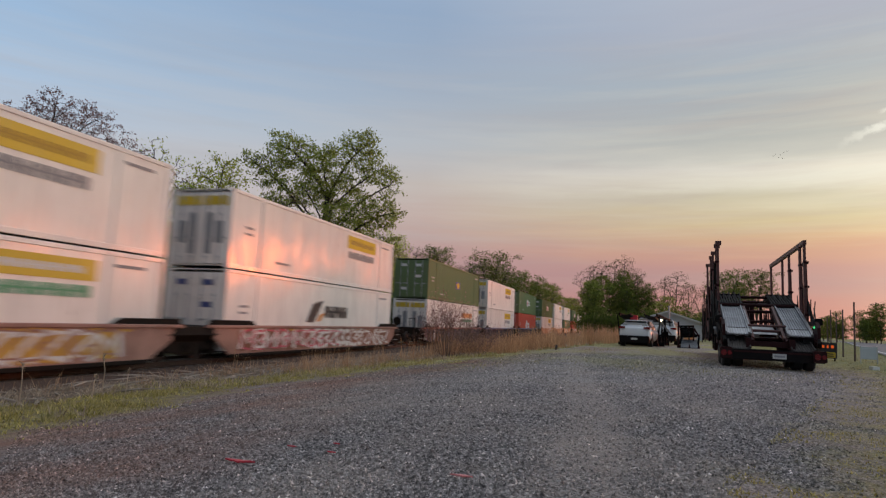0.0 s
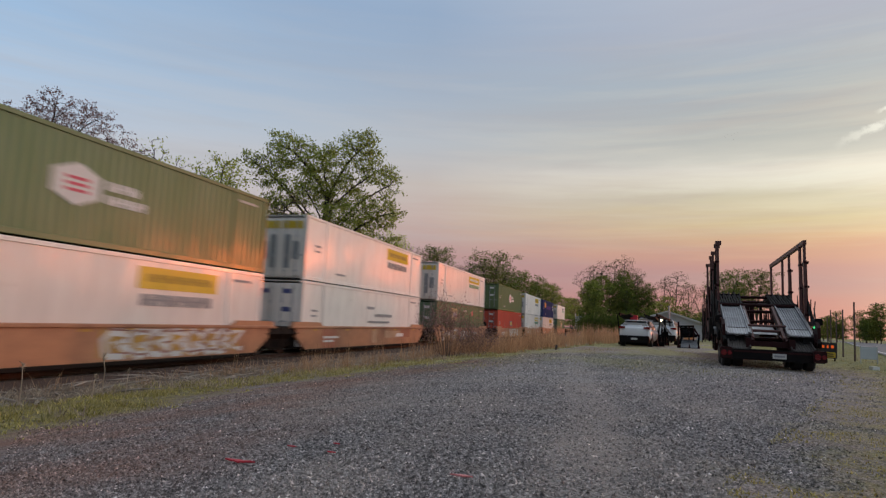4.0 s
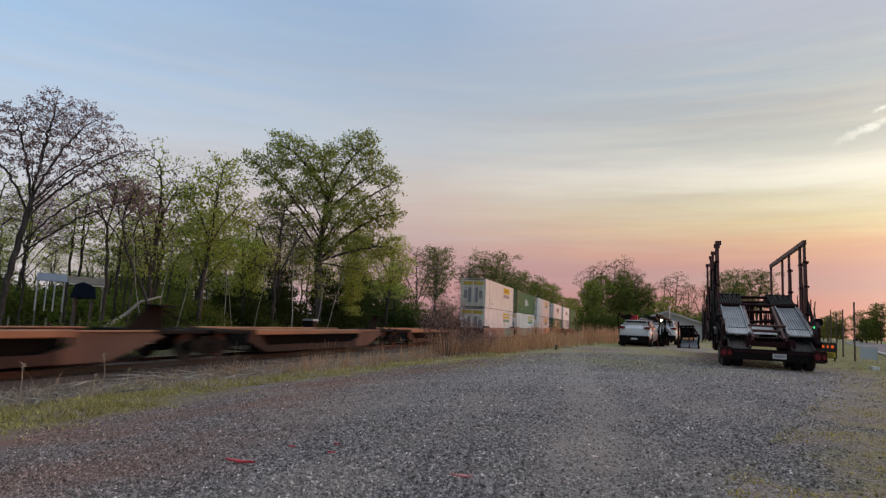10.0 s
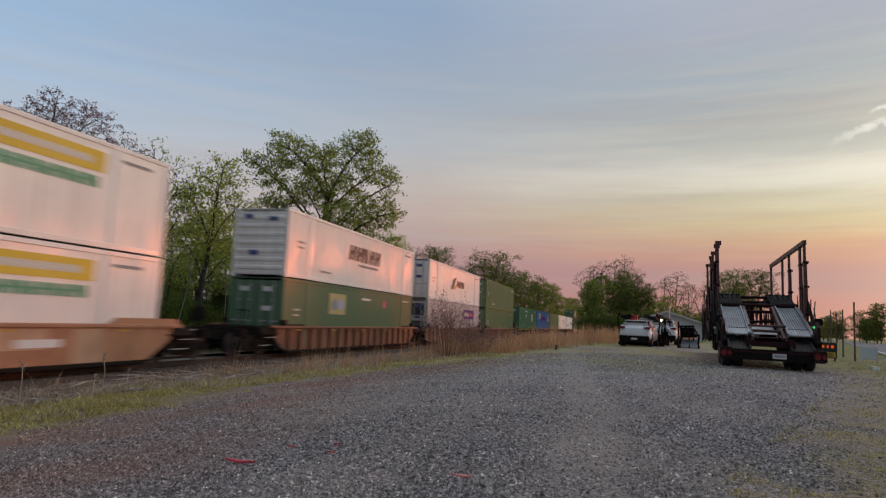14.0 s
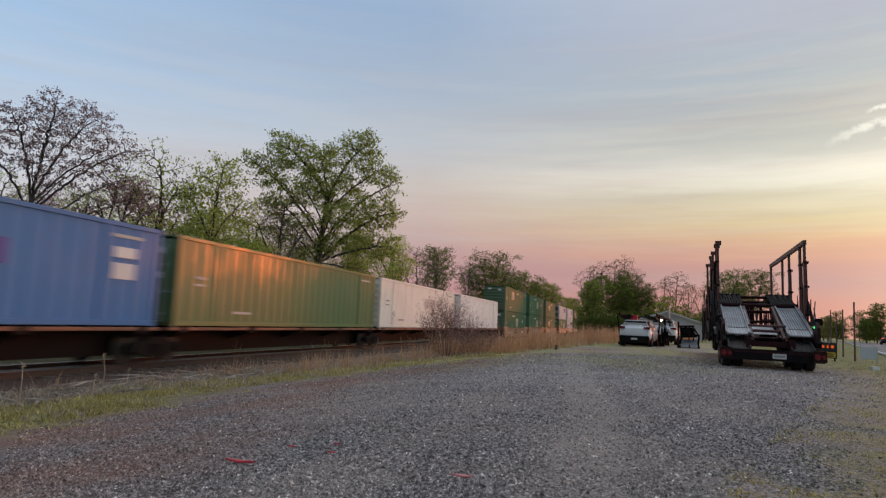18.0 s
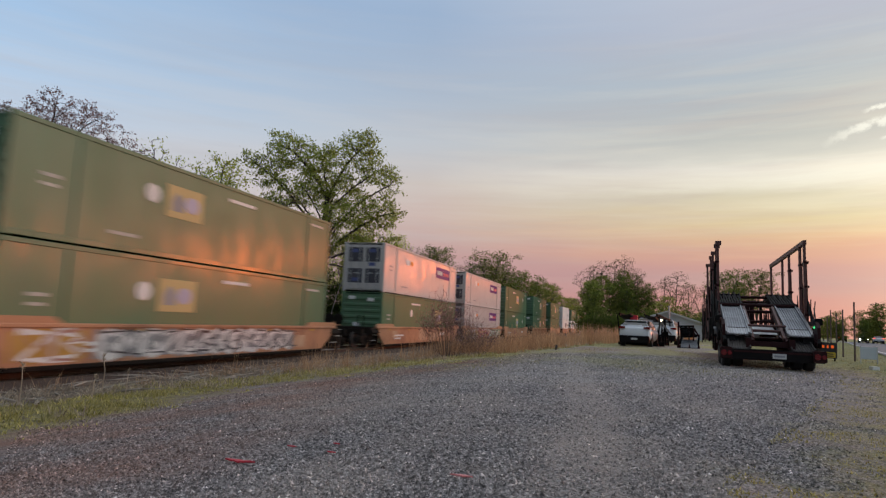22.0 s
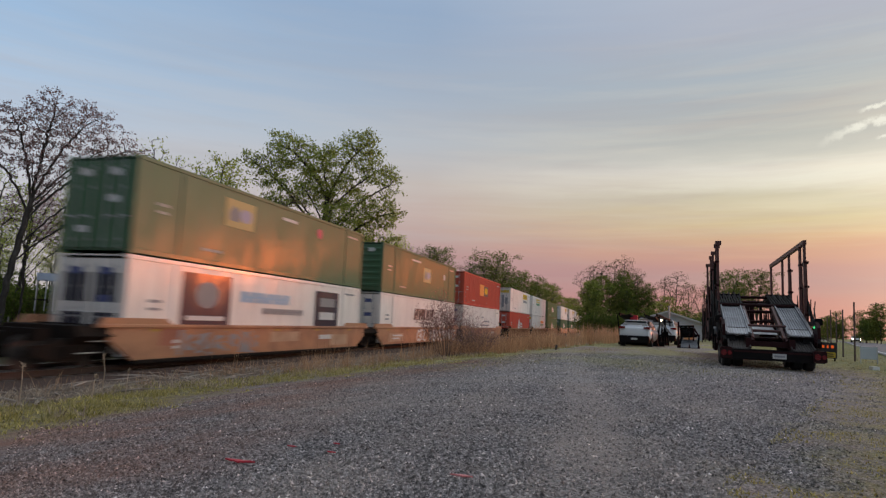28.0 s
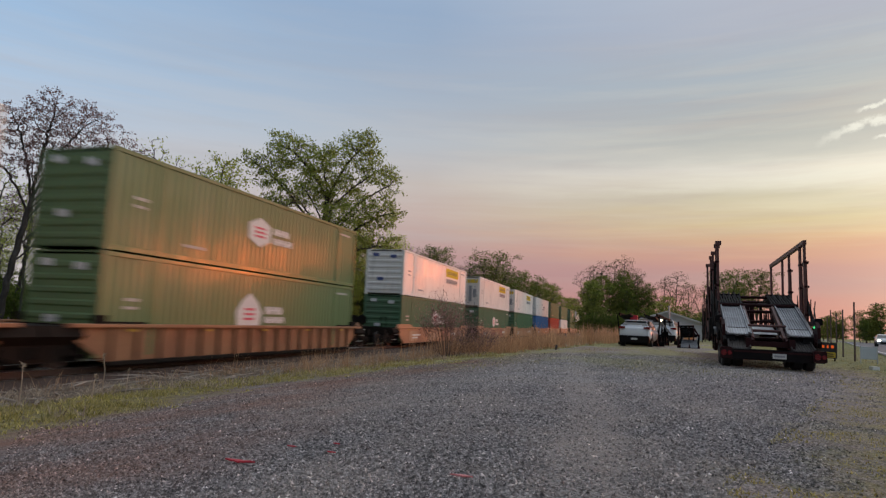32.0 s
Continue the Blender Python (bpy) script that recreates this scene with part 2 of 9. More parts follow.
M["mark_skyblue"] = surface("sky_blue_mark", (0.30, 0.55, 0.75), 0.5)
# near-black that holds shade in its colour; also on far carrier bars
M["shade_black"] = surface("matt_shade_black", (0.010, 0.009, 0.009), 0.85, spec=0.05)
M["galv"] = surface("galvanised_steel", (0.45, 0.46, 0.47), 0.45, 0.7, stain=(0.2, 0.13, 0.09), stain_amount=0.4)
M["car_tan"] = surface("tan_car_paint", (0.50, 0.245, 0.13), 0.6, 0, 12, 0.2, (0.22, 0.10, 0.065), 0.8, 0.9)
M["car_brown"] = surface("brown_car_paint", (0.27, 0.115, 0.065), 0.6, 0, 12, 0.2, (0.10, 0.05, 0.035), 0.7, 0.7)
M["car_rust"] = surface("faded_red_car_paint", (0.42, 0.23, 0.18), 0.65, 0, 12, 0.18, (0.17, 0.08, 0.06), 0.8, 0.9)
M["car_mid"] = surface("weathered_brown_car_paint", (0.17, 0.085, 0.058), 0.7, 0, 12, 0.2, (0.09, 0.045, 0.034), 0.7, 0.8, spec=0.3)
M["car_pale"] = surface("sun_bleached_tan_paint", (0.56, 0.36, 0.23), 0.65, 0, 12, 0.2, (0.40, 0.22, 0.13), 0.7, 1.2)
M["car_primer"] = surface("red_primer_patch", (0.40, 0.15, 0.09), 0.65, 0, 12, 0.2, (0.28, 0.12, 0.08), 0.7, 1.2)
# brown darkened for the shade on the empty cars' recessed sides
M["car_shaded"] = surface("shade_darkened_sill_paint", (0.032, 0.017, 0.013), 0.7, 0, 12, 0.2, (0.07, 0.035, 0.028), 0.7, 0.8, spec=0.3)
# brown car paint darkened for the shade beneath the containers
M["car_brown_shade"] = surface("shade_darkened_brown_paint", (0.020, 0.012, 0.010), 0.75, 0, 12, 0.2, (0.035, 0.019, 0.015), 0.6, 0.8, spec=0.15)
M["car_navy"] = surface("navy_car_paint", (0.055, 0.06, 0.09), 0.55, 0, 12, 0.15, (0.10, 0.06, 0.05), 0.6, 0.8)
# red that also carries the low sun's pink on one car's chord
M["car_red"] = surface("sunlit_red_rail", (0.42, 0.10, 0.07), 0.55, 0, 12, 0.15, (0.2, 0.07, 0.05), 0.5, 0.8)
M["car_blue"] = surface("faded_blue_rail", (0.12, 0.15, 0.30), 0.55, 0, 12, 0.15, (0.12, 0.08, 0.08), 0.5, 0.8)
M["car_yellow"] = surface("yellow_rail", (0.55, 0.32, 0.05), 0.55, 0, 12, 0.15, (0.2, 0.1, 0.05), 0.5, 0.8)
# grime and the shade under the cars together in one dark colour
M["under"] = surface("grimy_shaded_underframe_steel", (0.018, 0.015, 0.013), 0.8, 0.0, 15, 0.25, (0.035, 0.022, 0.016), 0.6, spec=0.08)
M["wheel"] = surface("wheel_steel", (0.06, 0.05, 0.045), 0.6, 0.2, spec=0.2)
M["tread"] = surface("polished_tread", (0.5, 0.49, 0.48), 0.3, 1.0)
M["rail"] = surface("rusty_rail", (0.085, 0.055, 0.042), 0.8, 0.2, stain=(0.09, 0.05, 0.035), stain_amount=0.6)
M["tie"] = surface("weathered_tie", (0.11, 0.09, 0.075), 0.85, 0, 25, 0.3, (0.2, 0.18, 0.16), 0.5, 2.0, 0.6, 25, 0.15, (1, 6, 6))
M["bark"] = surface("grey_brown_bark", (0.06, 0.048, 0.04), 0.9, 0, 30, 0.3, (0.13, 0.12, 0.11), 0.5, 3, 0.8, 18, 0.1, (3, 3, 0.7))
M["pale_bark"] = surface("pale_grey_bark", (0.34, 0.31, 0.27), 0.9, 0, 30, 0.25, (0.18, 0.16, 0.14), 0.5, 3, 0.5, 18, 0.1, (3, 3, 0.7))
M["rough_stick"] = surface("grey_stick", (0.42, 0.36, 0.30), 0.9, 0, 25, 0.25, (0.14, 0.11, 0.09), 0.5, 2.0)
M["leaf"] = leaves("spring_leaves", (0.18, 0.23, 0.05), (0.44, 0.47, 0.12))
M["leaf_light"] = leaves("young_leaves", (0.32, 0.39, 0.075), (0.58, 0.64, 0.15))
M["leaf_mid"] = leaves("mid_green_leaves", (0.09, 0.13, 0.03), (0.21, 0.25, 0.06))
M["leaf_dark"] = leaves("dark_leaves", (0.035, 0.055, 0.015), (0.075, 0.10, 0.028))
M["bud"] = leaves("reddish_buds", (0.22, 0.13, 0.13), (0.52, 0.35, 0.33))
M["bud_brown"] = leaves("brownish_new_leaves", (0.17, 0.14, 0.075), (0.40, 0.33, 0.19))
M["dry"] = leaves("dry_grass", (0.42, 0.25, 0.145), (0.78, 0.55, 0.35))
M["dry_tall"] = leaves("rust_coloured_tall_grass", (0.50, 0.27, 0.15), (0.86, 0.55, 0.33))
M["straw"] = leaves("pale_straw", (0.24, 0.185, 0.14), (0.74, 0.61, 0.47))
M["grass"] = leaves("mixed_grass", (0.22, 0.20, 0.07), (0.64, 0.54, 0.27))
M["moss"] = leaves("low_mossy_grass", (0.26, 0.22, 0.07), (0.78, 0.66, 0.24), 0.25)
M["grass_green"] = leaves("green_grass", (0.19, 0.165, 0.05), (0.64, 0.54, 0.19))
M["twig"] = surface("dark_twigs", (0.14, 0.092, 0.075), 0.9)

# ---- mesh tools ----


class Geo:
    """Collects verts and faces of one mesh."""

    def __init__(self):
        self.v, self.f, self.mi, self.cur = [], [], [], 0

    def face(self, *idx):
        self.f.append(idx)
        self.mi.append(self.cur)

    def box(self, x0, x1, y0, y1, z0, z1, m=None, taper=0.0):
        b = len(self.v)
        t = taper
        pts = [(x0, y0, z0), (x1, y0, z0), (x1, y1, z0), (x0, y1, z0), (x0 + t, y0 + t, z1), (x1 - t, y0 + t, z1), (x1 - t, y1 - t, z1), (x0 + t, y1 - t, z1)]
        self.v += [tuple(m @ Vector(p)) for p in pts] if m else pts
        for q in ((0, 3, 2, 1), (4, 5, 6, 7), (0, 1, 5, 4), (1, 2, 6, 5), (2, 3, 7, 6), (3, 0, 4, 7)):
            self.face(*[b + i for i in q])
        return self

    def cbox(self, x0, x1, y0, y1, z0, z1, c=0.01):
        """A box with its long edges along y chamfered."""
        return self.prism([(x0 + c, z0), (x1 - c, z0), (x1, z0 + c), (x1, z1 - c), (x1 - c, z1), (x0 + c, z1), (x0, z1 - c), (x0, z0 + c)], y0, y1, "y")

    def prism(self, outline, a, b, axis="y"):
        """An outline (counter-clockwise seen against the axis) pushed from a to b along x, y or z."""
        n, s = len(outline), len(self.v)
        for w in (a, b):
            for p, q in outline:
                self.v.append({"x": (w, p, q), "y": (p, w, q), "z": (p, q, w)}[axis])
        for i in range(n):
            j = (i + 1) % n
            self.face(s + i, s + j, s + n + j, s + n + i)
        self.face(*range(s + n - 1, s - 1, -1))
        self.face(*range(s + n, s + 2 * n))
        return self

    def tube(self, p, q, r0, r1=None, n=8, caps=True):
        r1 = r0 if r1 is None else r1
        p, q = Vector(p), Vector(q)
        d = (q - p).normalized()
        u = d.orthogonal().normalized()
        w = d.cross(u)
        s = len(self.v)
        for c, r in ((p, r0), (q, r1)):
            for i in range(n):
                a = 2 * math.pi * i / n
                self.v.append(tuple(c + (u * math.cos(a) + w * math.sin(a)) * r))
        for i in range(n):
            j = (i + 1) % n
            self.face(s + i, s + j, s + n + j, s + n + i)
        if caps:
            self.face(*range(s + n - 1, s - 1, -1))
            self.face(*range(s + n, s + 2 * n))
        return self

    def beam(self, p, q, w, h, up=(0, 0, 1)):
        """A square bar from p to q, w wide and h deep along up."""
        p, q = Vector(p), Vector(q)
        d = (q - p).normalized()
        s = d.cross(Vector(up))
        s = (s if s.length > 1e-4 else d.orthogonal()).normalized() * w / 2
        u = s.cross(d).normalized() * h / 2
        b = len(self.v)
        for c in (p, q):
            for k in (-s - u, s - u, s + u, -s + u):
                self.v.append(tuple(c + k))
        for k in ((3, 2, 1, 0), (4, 5, 6, 7), (0, 1, 5, 4), (1, 2, 6, 5), (2, 3, 7, 6), (3, 0, 4, 7)):
            self.face(*[b + i for i in k])
        return self

    def lathe(self, prof, c, axis="x", n=20):
        """Rings of (radius, place along axis) round c."""
        s = len(self.v)
        for r, a in prof:
            for i in range(n):
                t = 2 * math.pi * i / n
                u, w = r * math.cos(t), r * math.sin(t)
                d = {"x": (a, u, w), "y": (u, a, w), "z": (u, w, a)}[axis]
                self.v.append((c[0] + d[0], c[1] + d[1], c[2] + d[2]))
        for k in range(len(prof) - 1):
            for i in range(n):
                j = (i + 1) % n
                self.face(s + k * n + i, s + k * n + j, s + (k + 1) * n + j, s + (k + 1) * n + i)
        self.face(*range(s + n - 1, s - 1, -1))
        self.face(*range(s + (len(prof) - 1) * n, s + len(prof) * n))
        return self

    def grid(self, fn, us, vs):
        s, nu = len(self.v), len(us)
        for v in vs:
            for u in us:
                self.v.append(tuple(fn(u, v)))
        for j in range(len(vs) - 1):
            for i in range(nu - 1):
                self.face(s + j * nu + i, s + j * nu + i + 1, s + (j + 1) * nu + i + 1, s + (j + 1) * nu + i)
        return self

    def loft(self, stations, power=3.2, n=20):
        """Rounded rings (y, half width, bottom, top) joined along y and closed at both ends."""
        s = len(self.v)
        for y, hw, z0, z1 in stations:
            for i in range(n):
                a = 2 * math.pi * (i + 0.5) / n
                ca, sa = math.cos(a), math.sin(a)
                self.v.append((hw * math.copysign(abs(ca) ** (2 / power), ca), y, (z0 + z1) / 2 + (z1 - z0) / 2 * math.copysign(abs(sa) ** (2 / power), sa)))
        for k in range(len(stations) - 1):
            for i in range(n):
                j = (i + 1) % n
                self.face(s + k * n + j, s + k * n + i, s + (k + 1) * n + i, s + (k + 1) * n + j)
        self.face(*range(s, s + n))
        self.face(*range(s + len(stations) * n - 1, s + (len(stations) - 1) * n - 1, -1))
        return self

    def poly(self, pts):
        s = len(self.v)
        self.v += [tuple(p) for p in pts]
        self.face(*range(s, s + len(pts)))
        return self

    def mesh(self, name, *mats, smooth=False):
        me = bpy.data.meshes.new(name)
        me.from_pydata(self.v, [], self.f)
        for m in mats:
            me.materials.append(m)
        if len(mats) > 1:
            me.polygons.foreach_set("material_index", self.mi)
        if smooth:
            me.polygons.foreach_set("use_smooth", [True] * len(self.f))
        me.update()
        if not smooth:
            bm = bmesh.new()
            bm.from_mesh(me)
            bmesh.ops.recalc_face_normals(bm, faces=bm.faces)
            bm.to_mesh(me)
            bm.free()
        return me


def part(name, data, material, parent, label="", at=None):
    """A mesh of its own under a thing or a part. data: a Geo, or a mesh that alike pieces share."""
    me = data.mesh(name) if isinstance(data, Geo) else data
    ob = new(name, me)
    if material is not None:
        if not me.materials:
            me.materials.append(None)
        ob.material_slots[0].link = "OBJECT"
        ob.material_slots[0].material = material
    ob.parent = parent
    if at is not None:
        ob.matrix_basis = at
    if label:
        ob["label"] = label
    return ob


def thing(name, label, category, group="", at=None, kind=""):
    ob = new(name)
    ob.empty_display_size = 0.3
    tagged(ob, label, category, group, kind)
    if at is not None:
        ob.matrix_basis = at
    return ob


def solid(name, geo, material, label, category, kind="", group="", at=None, smooth=False):
    me = geo.mesh(name, material, smooth=smooth)
    ob = tagged(new(name, me), label, category, group, kind)
    if at is not None:
        ob.matrix_basis = at
    return ob

# ---- the train ----
SPEED = 25.105
TRACK_X, RAIL_Z = -14.845, -0.75
LONG, WIDE, TALL = 16.15, 2.59, 2.896
STACK_LOW, STACK_HIGH, SPINE_DECK = RAIL_Z + 0.28, RAIL_Z + 0.28 + TALL + 0.028, RAIL_Z + 1.13
moving = []          # (thing, its place along the railway at 0 s, height)


def container_meshes():
    """Meshes that all containers share. Local: x across, y from the leading end to the trailing end, z up."""
    s = {}
    hx = WIDE / 2
    for kind, pitch, depth in (("corr", 0.29, 0.032), ("fine", 0.42, 0.010), ("deep", 0.56, 0.055)):
        g = Geo()
        ys = [0.08]
        while ys[-1] < LONG - 0.10:
            ys += [ys[-1] + pitch * 0.34, ys[-1] + pitch * 0.5, ys[-1] + pitch * 0.84, ys[-1] + pitch]
        ys = [y for y in ys if y < LONG - 0.08] + [LONG - 0.08]

        def off(y):
            t = ((y - 0.08) / pitch) % 1.0
            return depth if 0.42 < t < 0.90 else 0.0
        for sgn in (1, -1):
            g.grid(lambda y, z: (sgn * (hx - 0.022 - off(y)), y, z), ys, (0.14, TALL - 0.10))
        g.box(-hx + 0.01, hx - 0.01, 0.06, LONG - 0.06, TALL - 0.05, TALL - 0.012)
        g.box(-hx + 0.03, hx - 0.03, 0.06, LONG - 0.06, 0.08, 0.13)
        g.box(-hx + 0.06, hx - 0.06, LONG - 0.08, LONG - 0.05, 0.1, TALL - 0.05)
        s[kind] = g.mesh("body")
    s["top_rail"] = Geo().cbox(hx - 0.07, hx, 0.16, LONG - 0.16, TALL - 0.13, TALL - 0.005, 0.012).mesh("top_rail")
    s["bottom_rail"] = Geo().cbox(hx - 0.06, hx - 0.002, 0.16, LONG - 0.16, 0.015, 0.17, 0.012).mesh("bottom_rail")
    g = Geo().box(hx - 0.17, hx, 0, 0.165, 0.12, TALL - 0.12)
    s["corner_post"] = g.mesh("corner_post")
    s["corner_casting"] = Geo().box(hx - 0.178, hx + 0.003, -0.003, 0.178, 0, 0.118).mesh("corner_casting")
    g = Geo().prism([(hx - 0.09, -0.13), (hx + 0.012, -0.09), (hx + 0.012, 0.09), (hx - 0.09, 0.13)], 0.02, TALL - 0.01, "z")
    s["stacking_post"] = g.mesh("stacking_post")
    # door leaf, about 1.1 m wide, hinged at its outer edge; the ribbed front wall; lock rods
    g = Geo().box(0.012, 1.12, 0.02, 0.06, 0.15, TALL - 0.14)
    for k in range(5):
        z = 0.32 + k * 0.5
        g.box(0.09, 1.05, 0.005, 0.022, z, z + 0.30, None, 0.0)
    s["door"] = g.mesh("door")
    g = Geo().tube((0, -0.03, 0.12), (0, -0.03, TALL - 0.12), 0.02, n=6)
    for z in (0.35, 1.0, 1.9, 2.5):
        g.box(-0.05, 0.05, -0.035, 0.01, z, z + 0.07)
    g.box(-0.02, 0.32, -0.065, -0.04, 1.05, 1.10)
    s["lock_rod"] = g.mesh("lock_rod")
    prof = [(0.03, 0.13)]
    for k in range(7):
        z = 0.27 + k * 0.355
        prof += [(0.03, z), (-0.014, z + 0.05), (-0.014, z + 0.15), (0.03, z + 0.20)]
    prof += [(0.03, TALL - 0.12), (0.07, TALL - 0.12), (0.07, 0.13)]
    s["end_wall"] = Geo().prism(prof, -1.125, 1.125, "x").mesh("end_wall")
    return s


CM = container_meshes()
MIRROR = Matrix.Diagonal((-1, 1, 1, 1))
FLIP = pose(0, LONG, 0, 0, 0, 180)
plate_cache = {}


def plate(name, y0, y1, z0, z1, mat, parent, shape="bar", label="", x=WIDE / 2 - 0.012):
    """A flat painted or stuck-on mark on the side that faces the lot."""
    key = (shape, round(y1 - y0, 3), round(z1 - z0, 3))
    if key not in plate_cache:
        w, h = y1 - y0, z1 - z0
        g = Geo()
        if shape == "bar":
            g.box(0, 0.006, 0, w, 0, h)
        elif shape == "hex":
            g.prism([(w / 2, 0), (w, h * 0.25), (w, h * 0.75), (w / 2, h), (0, h * 0.75), (0, h * 0.25)], 0, 0.006, "x")
        elif shape == "house":
            g.prism([(w * 0.08, 0), (w * 0.92, 0), (w, h * 0.5), (w * 0.8, h * 0.78), (w * 0.5, h), (w * 0.2, h * 0.78), (0, h * 0.5)], 0, 0.006, "x")
        elif shape == "disc":
            g.prism([(w / 2 + w / 2 * math.cos(a * math.pi / 10), h / 2 + h / 2 * math.sin(a * math.pi / 10)) for a in range(20)], 0, 0.006, "x")
        elif shape == "slab":
            k = h * 0.22
            g.prism([(0, 0), (w * 0.42, 0), (w * 0.42 + k * 0.4, h * 0.38), (w * 0.62 + k * 0.4, h * 0.38), (w * 0.62, 0), (w * 0.92, 0), (w + k, h), (w * 0.5 + k, h), (w * 0.5 + k * 0.6, h * 0.66), (w * 0.34 + k * 0.6, h * 0.66), (w * 0.3 + k, h), (k, h)], 0, 0.006, "x")
        elif shape == "wedge":
            g.prism([(0, 0), (w * 0.45, 0), (w, h), (w * 0.35, h * 0.8)], 0, 0.006, "x")
        elif shape == "word":
            n = max(3, int(round(w / h / 0.95)))
            u = w / n
            top, bot = [], []
            for k in range(n):
                a = k * u
                if k % 3 == 1:
                    top += [(a, h), (a + u * 0.26, h), (a + u * 0.30, h * 0.62), (a + u * 0.50, h * 0.62), (a + u * 0.54, h), (a + u * 0.8, h)]
                    bot += [(a, 0), (a + u * 0.8, 0)]
                elif k % 3 == 2:
                    top += [(a, h), (a + u * 0.8, h)]
                    bot += [(a, 0), (a + u * 0.26, 0), (a + u * 0.28, h * 0.4), (a + u * 0.52, h * 0.4), (a + u * 0.54, 0), (a + u * 0.8, 0)]
                else:
                    top += [(a, h * 0.86), (a + u * 0.14, h), (a + u * 0.66, h), (a + u * 0.8, h * 0.86)]
                    bot += [(a, h * 0.14), (a + u * 0.14, 0), (a + u * 0.66, 0), (a + u * 0.8, h * 0.14)]
                if k < n - 1:
                    top += [(a + u * 0.81, h * 0.56), (a + u * 0.99, h * 0.56)]
                    bot += [(a + u * 0.81, h * 0.44), (a + u * 0.99, h * 0.44)]
            g.prism(bot + top[::-1], 0, 0.006, "x")
        plate_cache[key] = g.mesh(name)
    return part(name, plate_cache[key], M[mat], parent, label, Matrix.Translation((x, y0, z0)))


def marks(root, livery):
    P = lambda y0, y1, z0, z1, mat, shape="bar", name="mark": plate(name, y0, y1, z0, z1, mat, root, shape, x=WIDE / 2 - 0.014 if shape != "bar" else WIDE / 2 - 0.018)
    light = "mark_grey" if livery in ("stripe", "stripe_low", "plain", "swoosh", "panels", "violet", "faint", "bigword", "orange", "orange_low", "twin", "twin_mid") else "mark_soft"
    P(14.3, 15.4, 2.46, 2.55, light)
    P(0.9, 1.45, 1.55, 1.64, light)
    P(0.9, 1.4, 1.32, 1.40, light)
    P(3.1, 4.2, 0.45, 0.54, light)
    if livery == "stripe":
        P(9.75, 13.4, 1.95, 2.60, "yellow", name="banner")
        P(10.1, 13.1, 2.16, 2.40, "mark_ochre", "word")
        P(9.9, 13.2, 1.45, 1.80, "mark_grey", "word")
    elif livery in ("twin", "twin_mid"):
        o = -5.5 if livery == "twin_mid" else 0.0
        P(9.7 + o, 13.7 + o, 2.02, 2.58, "yellow", name="banner")
        P(10.1 + o, 13.3 + o, 2.20, 2.40, "mark_white", "word")
        P(9.8 + o, 13.6 + o, 1.58, 1.90, "mark_green", "word")
    elif livery == "orange":
        P(10.2, 13.6, 2.0, 2.42, "mark_grey", "word")
        P(10.3, 13.7, 1.58, 1.86, "mark_green", name="banner")
    elif livery == "orange_low":
        P(9.8, 13.6, 1.75, 2.15, "mark_orange", "word")
        P(9.8, 13.6, 1.38, 1.62, "mark_green", "word")
    elif livery == "hex":
        P(6.6, 8.1, 0.98, 2.12, "mark_white", "hex", "emblem")
        for k in range(3):
            plate("emblem_bar", 7.0, 7.7, 1.34 + k * 0.16, 1.42 + k * 0.16, "mark_pink", root, x=WIDE / 2 - 0.006)
        P(8.3, 9.5, 1.58, 1.84, "mark_white", "word")
        P(8.3, 9.8, 1.20, 1.46, "mark_white", "word")
    elif livery == "house":
        P(6.2, 7.85, 0.7, 2.12, "mark_white", "house", "emblem")
        for k in range(3):
            plate("emblem_bar", 6.7, 7.35, 1.1 + k * 0.18, 1.19 + k * 0.18, "mark_pink", root, x=WIDE / 2 - 0.006)
        P(8.1, 9.4, 1.35, 1.65, "mark_white", "word")
        P(8.1, 9.6, 1.0, 1.25, "mark_white", "word")
    elif livery in ("square", "square_late", "square_low"):
        o = {"square": 0.0, "square_late": 3.2, "square_low": 2.9}[livery]
        P(7.75 + o, 9.4 + o, 1.12, 2.12, "emblem_dull", name="emblem")
        plate("emblem_bar", 7.95 + o, 8.5 + o, 1.32, 1.92, "mark_grey", root, "house", x=WIDE / 2 - 0.008)
        plate("emblem_mark", 8.5 + o, 9.2 + o, 1.36, 1.88, "mark_lavender", root, "disc", x=WIDE / 2 - 0.006)
        c = 5.0 if livery == "square_low" else 12.6 if livery == "square" else 6.0
        P(c, c + 0.5, 1.55, 2.05, "mark_white", "disc", "emblem_disc")
        P(5.2, 7.0, 2.35, 2.46, "mark_white")
    elif livery == "square_early":
        P(5.2, 6.9, 1.30, 2.30, "emblem_dull", name="emblem")
        plate("emblem_bar", 5.4, 6.0, 1.5, 2.1, "mark_grey", root, "house", x=WIDE / 2 - 0.008)
        plate("emblem_mark", 6.0, 6.7, 1.54, 2.06, "mark_lavender", root, "disc", x=WIDE / 2 - 0.006)
        P(4.3, 4.9, 1.6, 2.15, "mark_white", "disc", "emblem_disc")
        P(8.3, 9.9, 2.35, 2.46, "mark_white")
    elif livery == "square_mid":
        P(4.2, 6.0, 1.48, 2.48, "emblem_dull", name="emblem")
        plate("emblem_bar", 4.4, 5.1, 1.7, 2.26, "mark_grey", root, "house", x=WIDE / 2 - 0.008)
        plate("emblem_mark", 5.05, 5.8, 1.72, 2.22, "mark_lavender", root, "disc", x=WIDE / 2 - 0.006)
        P(11.0, 11.5, 1.95, 2.42, "mark_pink", "disc", "emblem_disc")
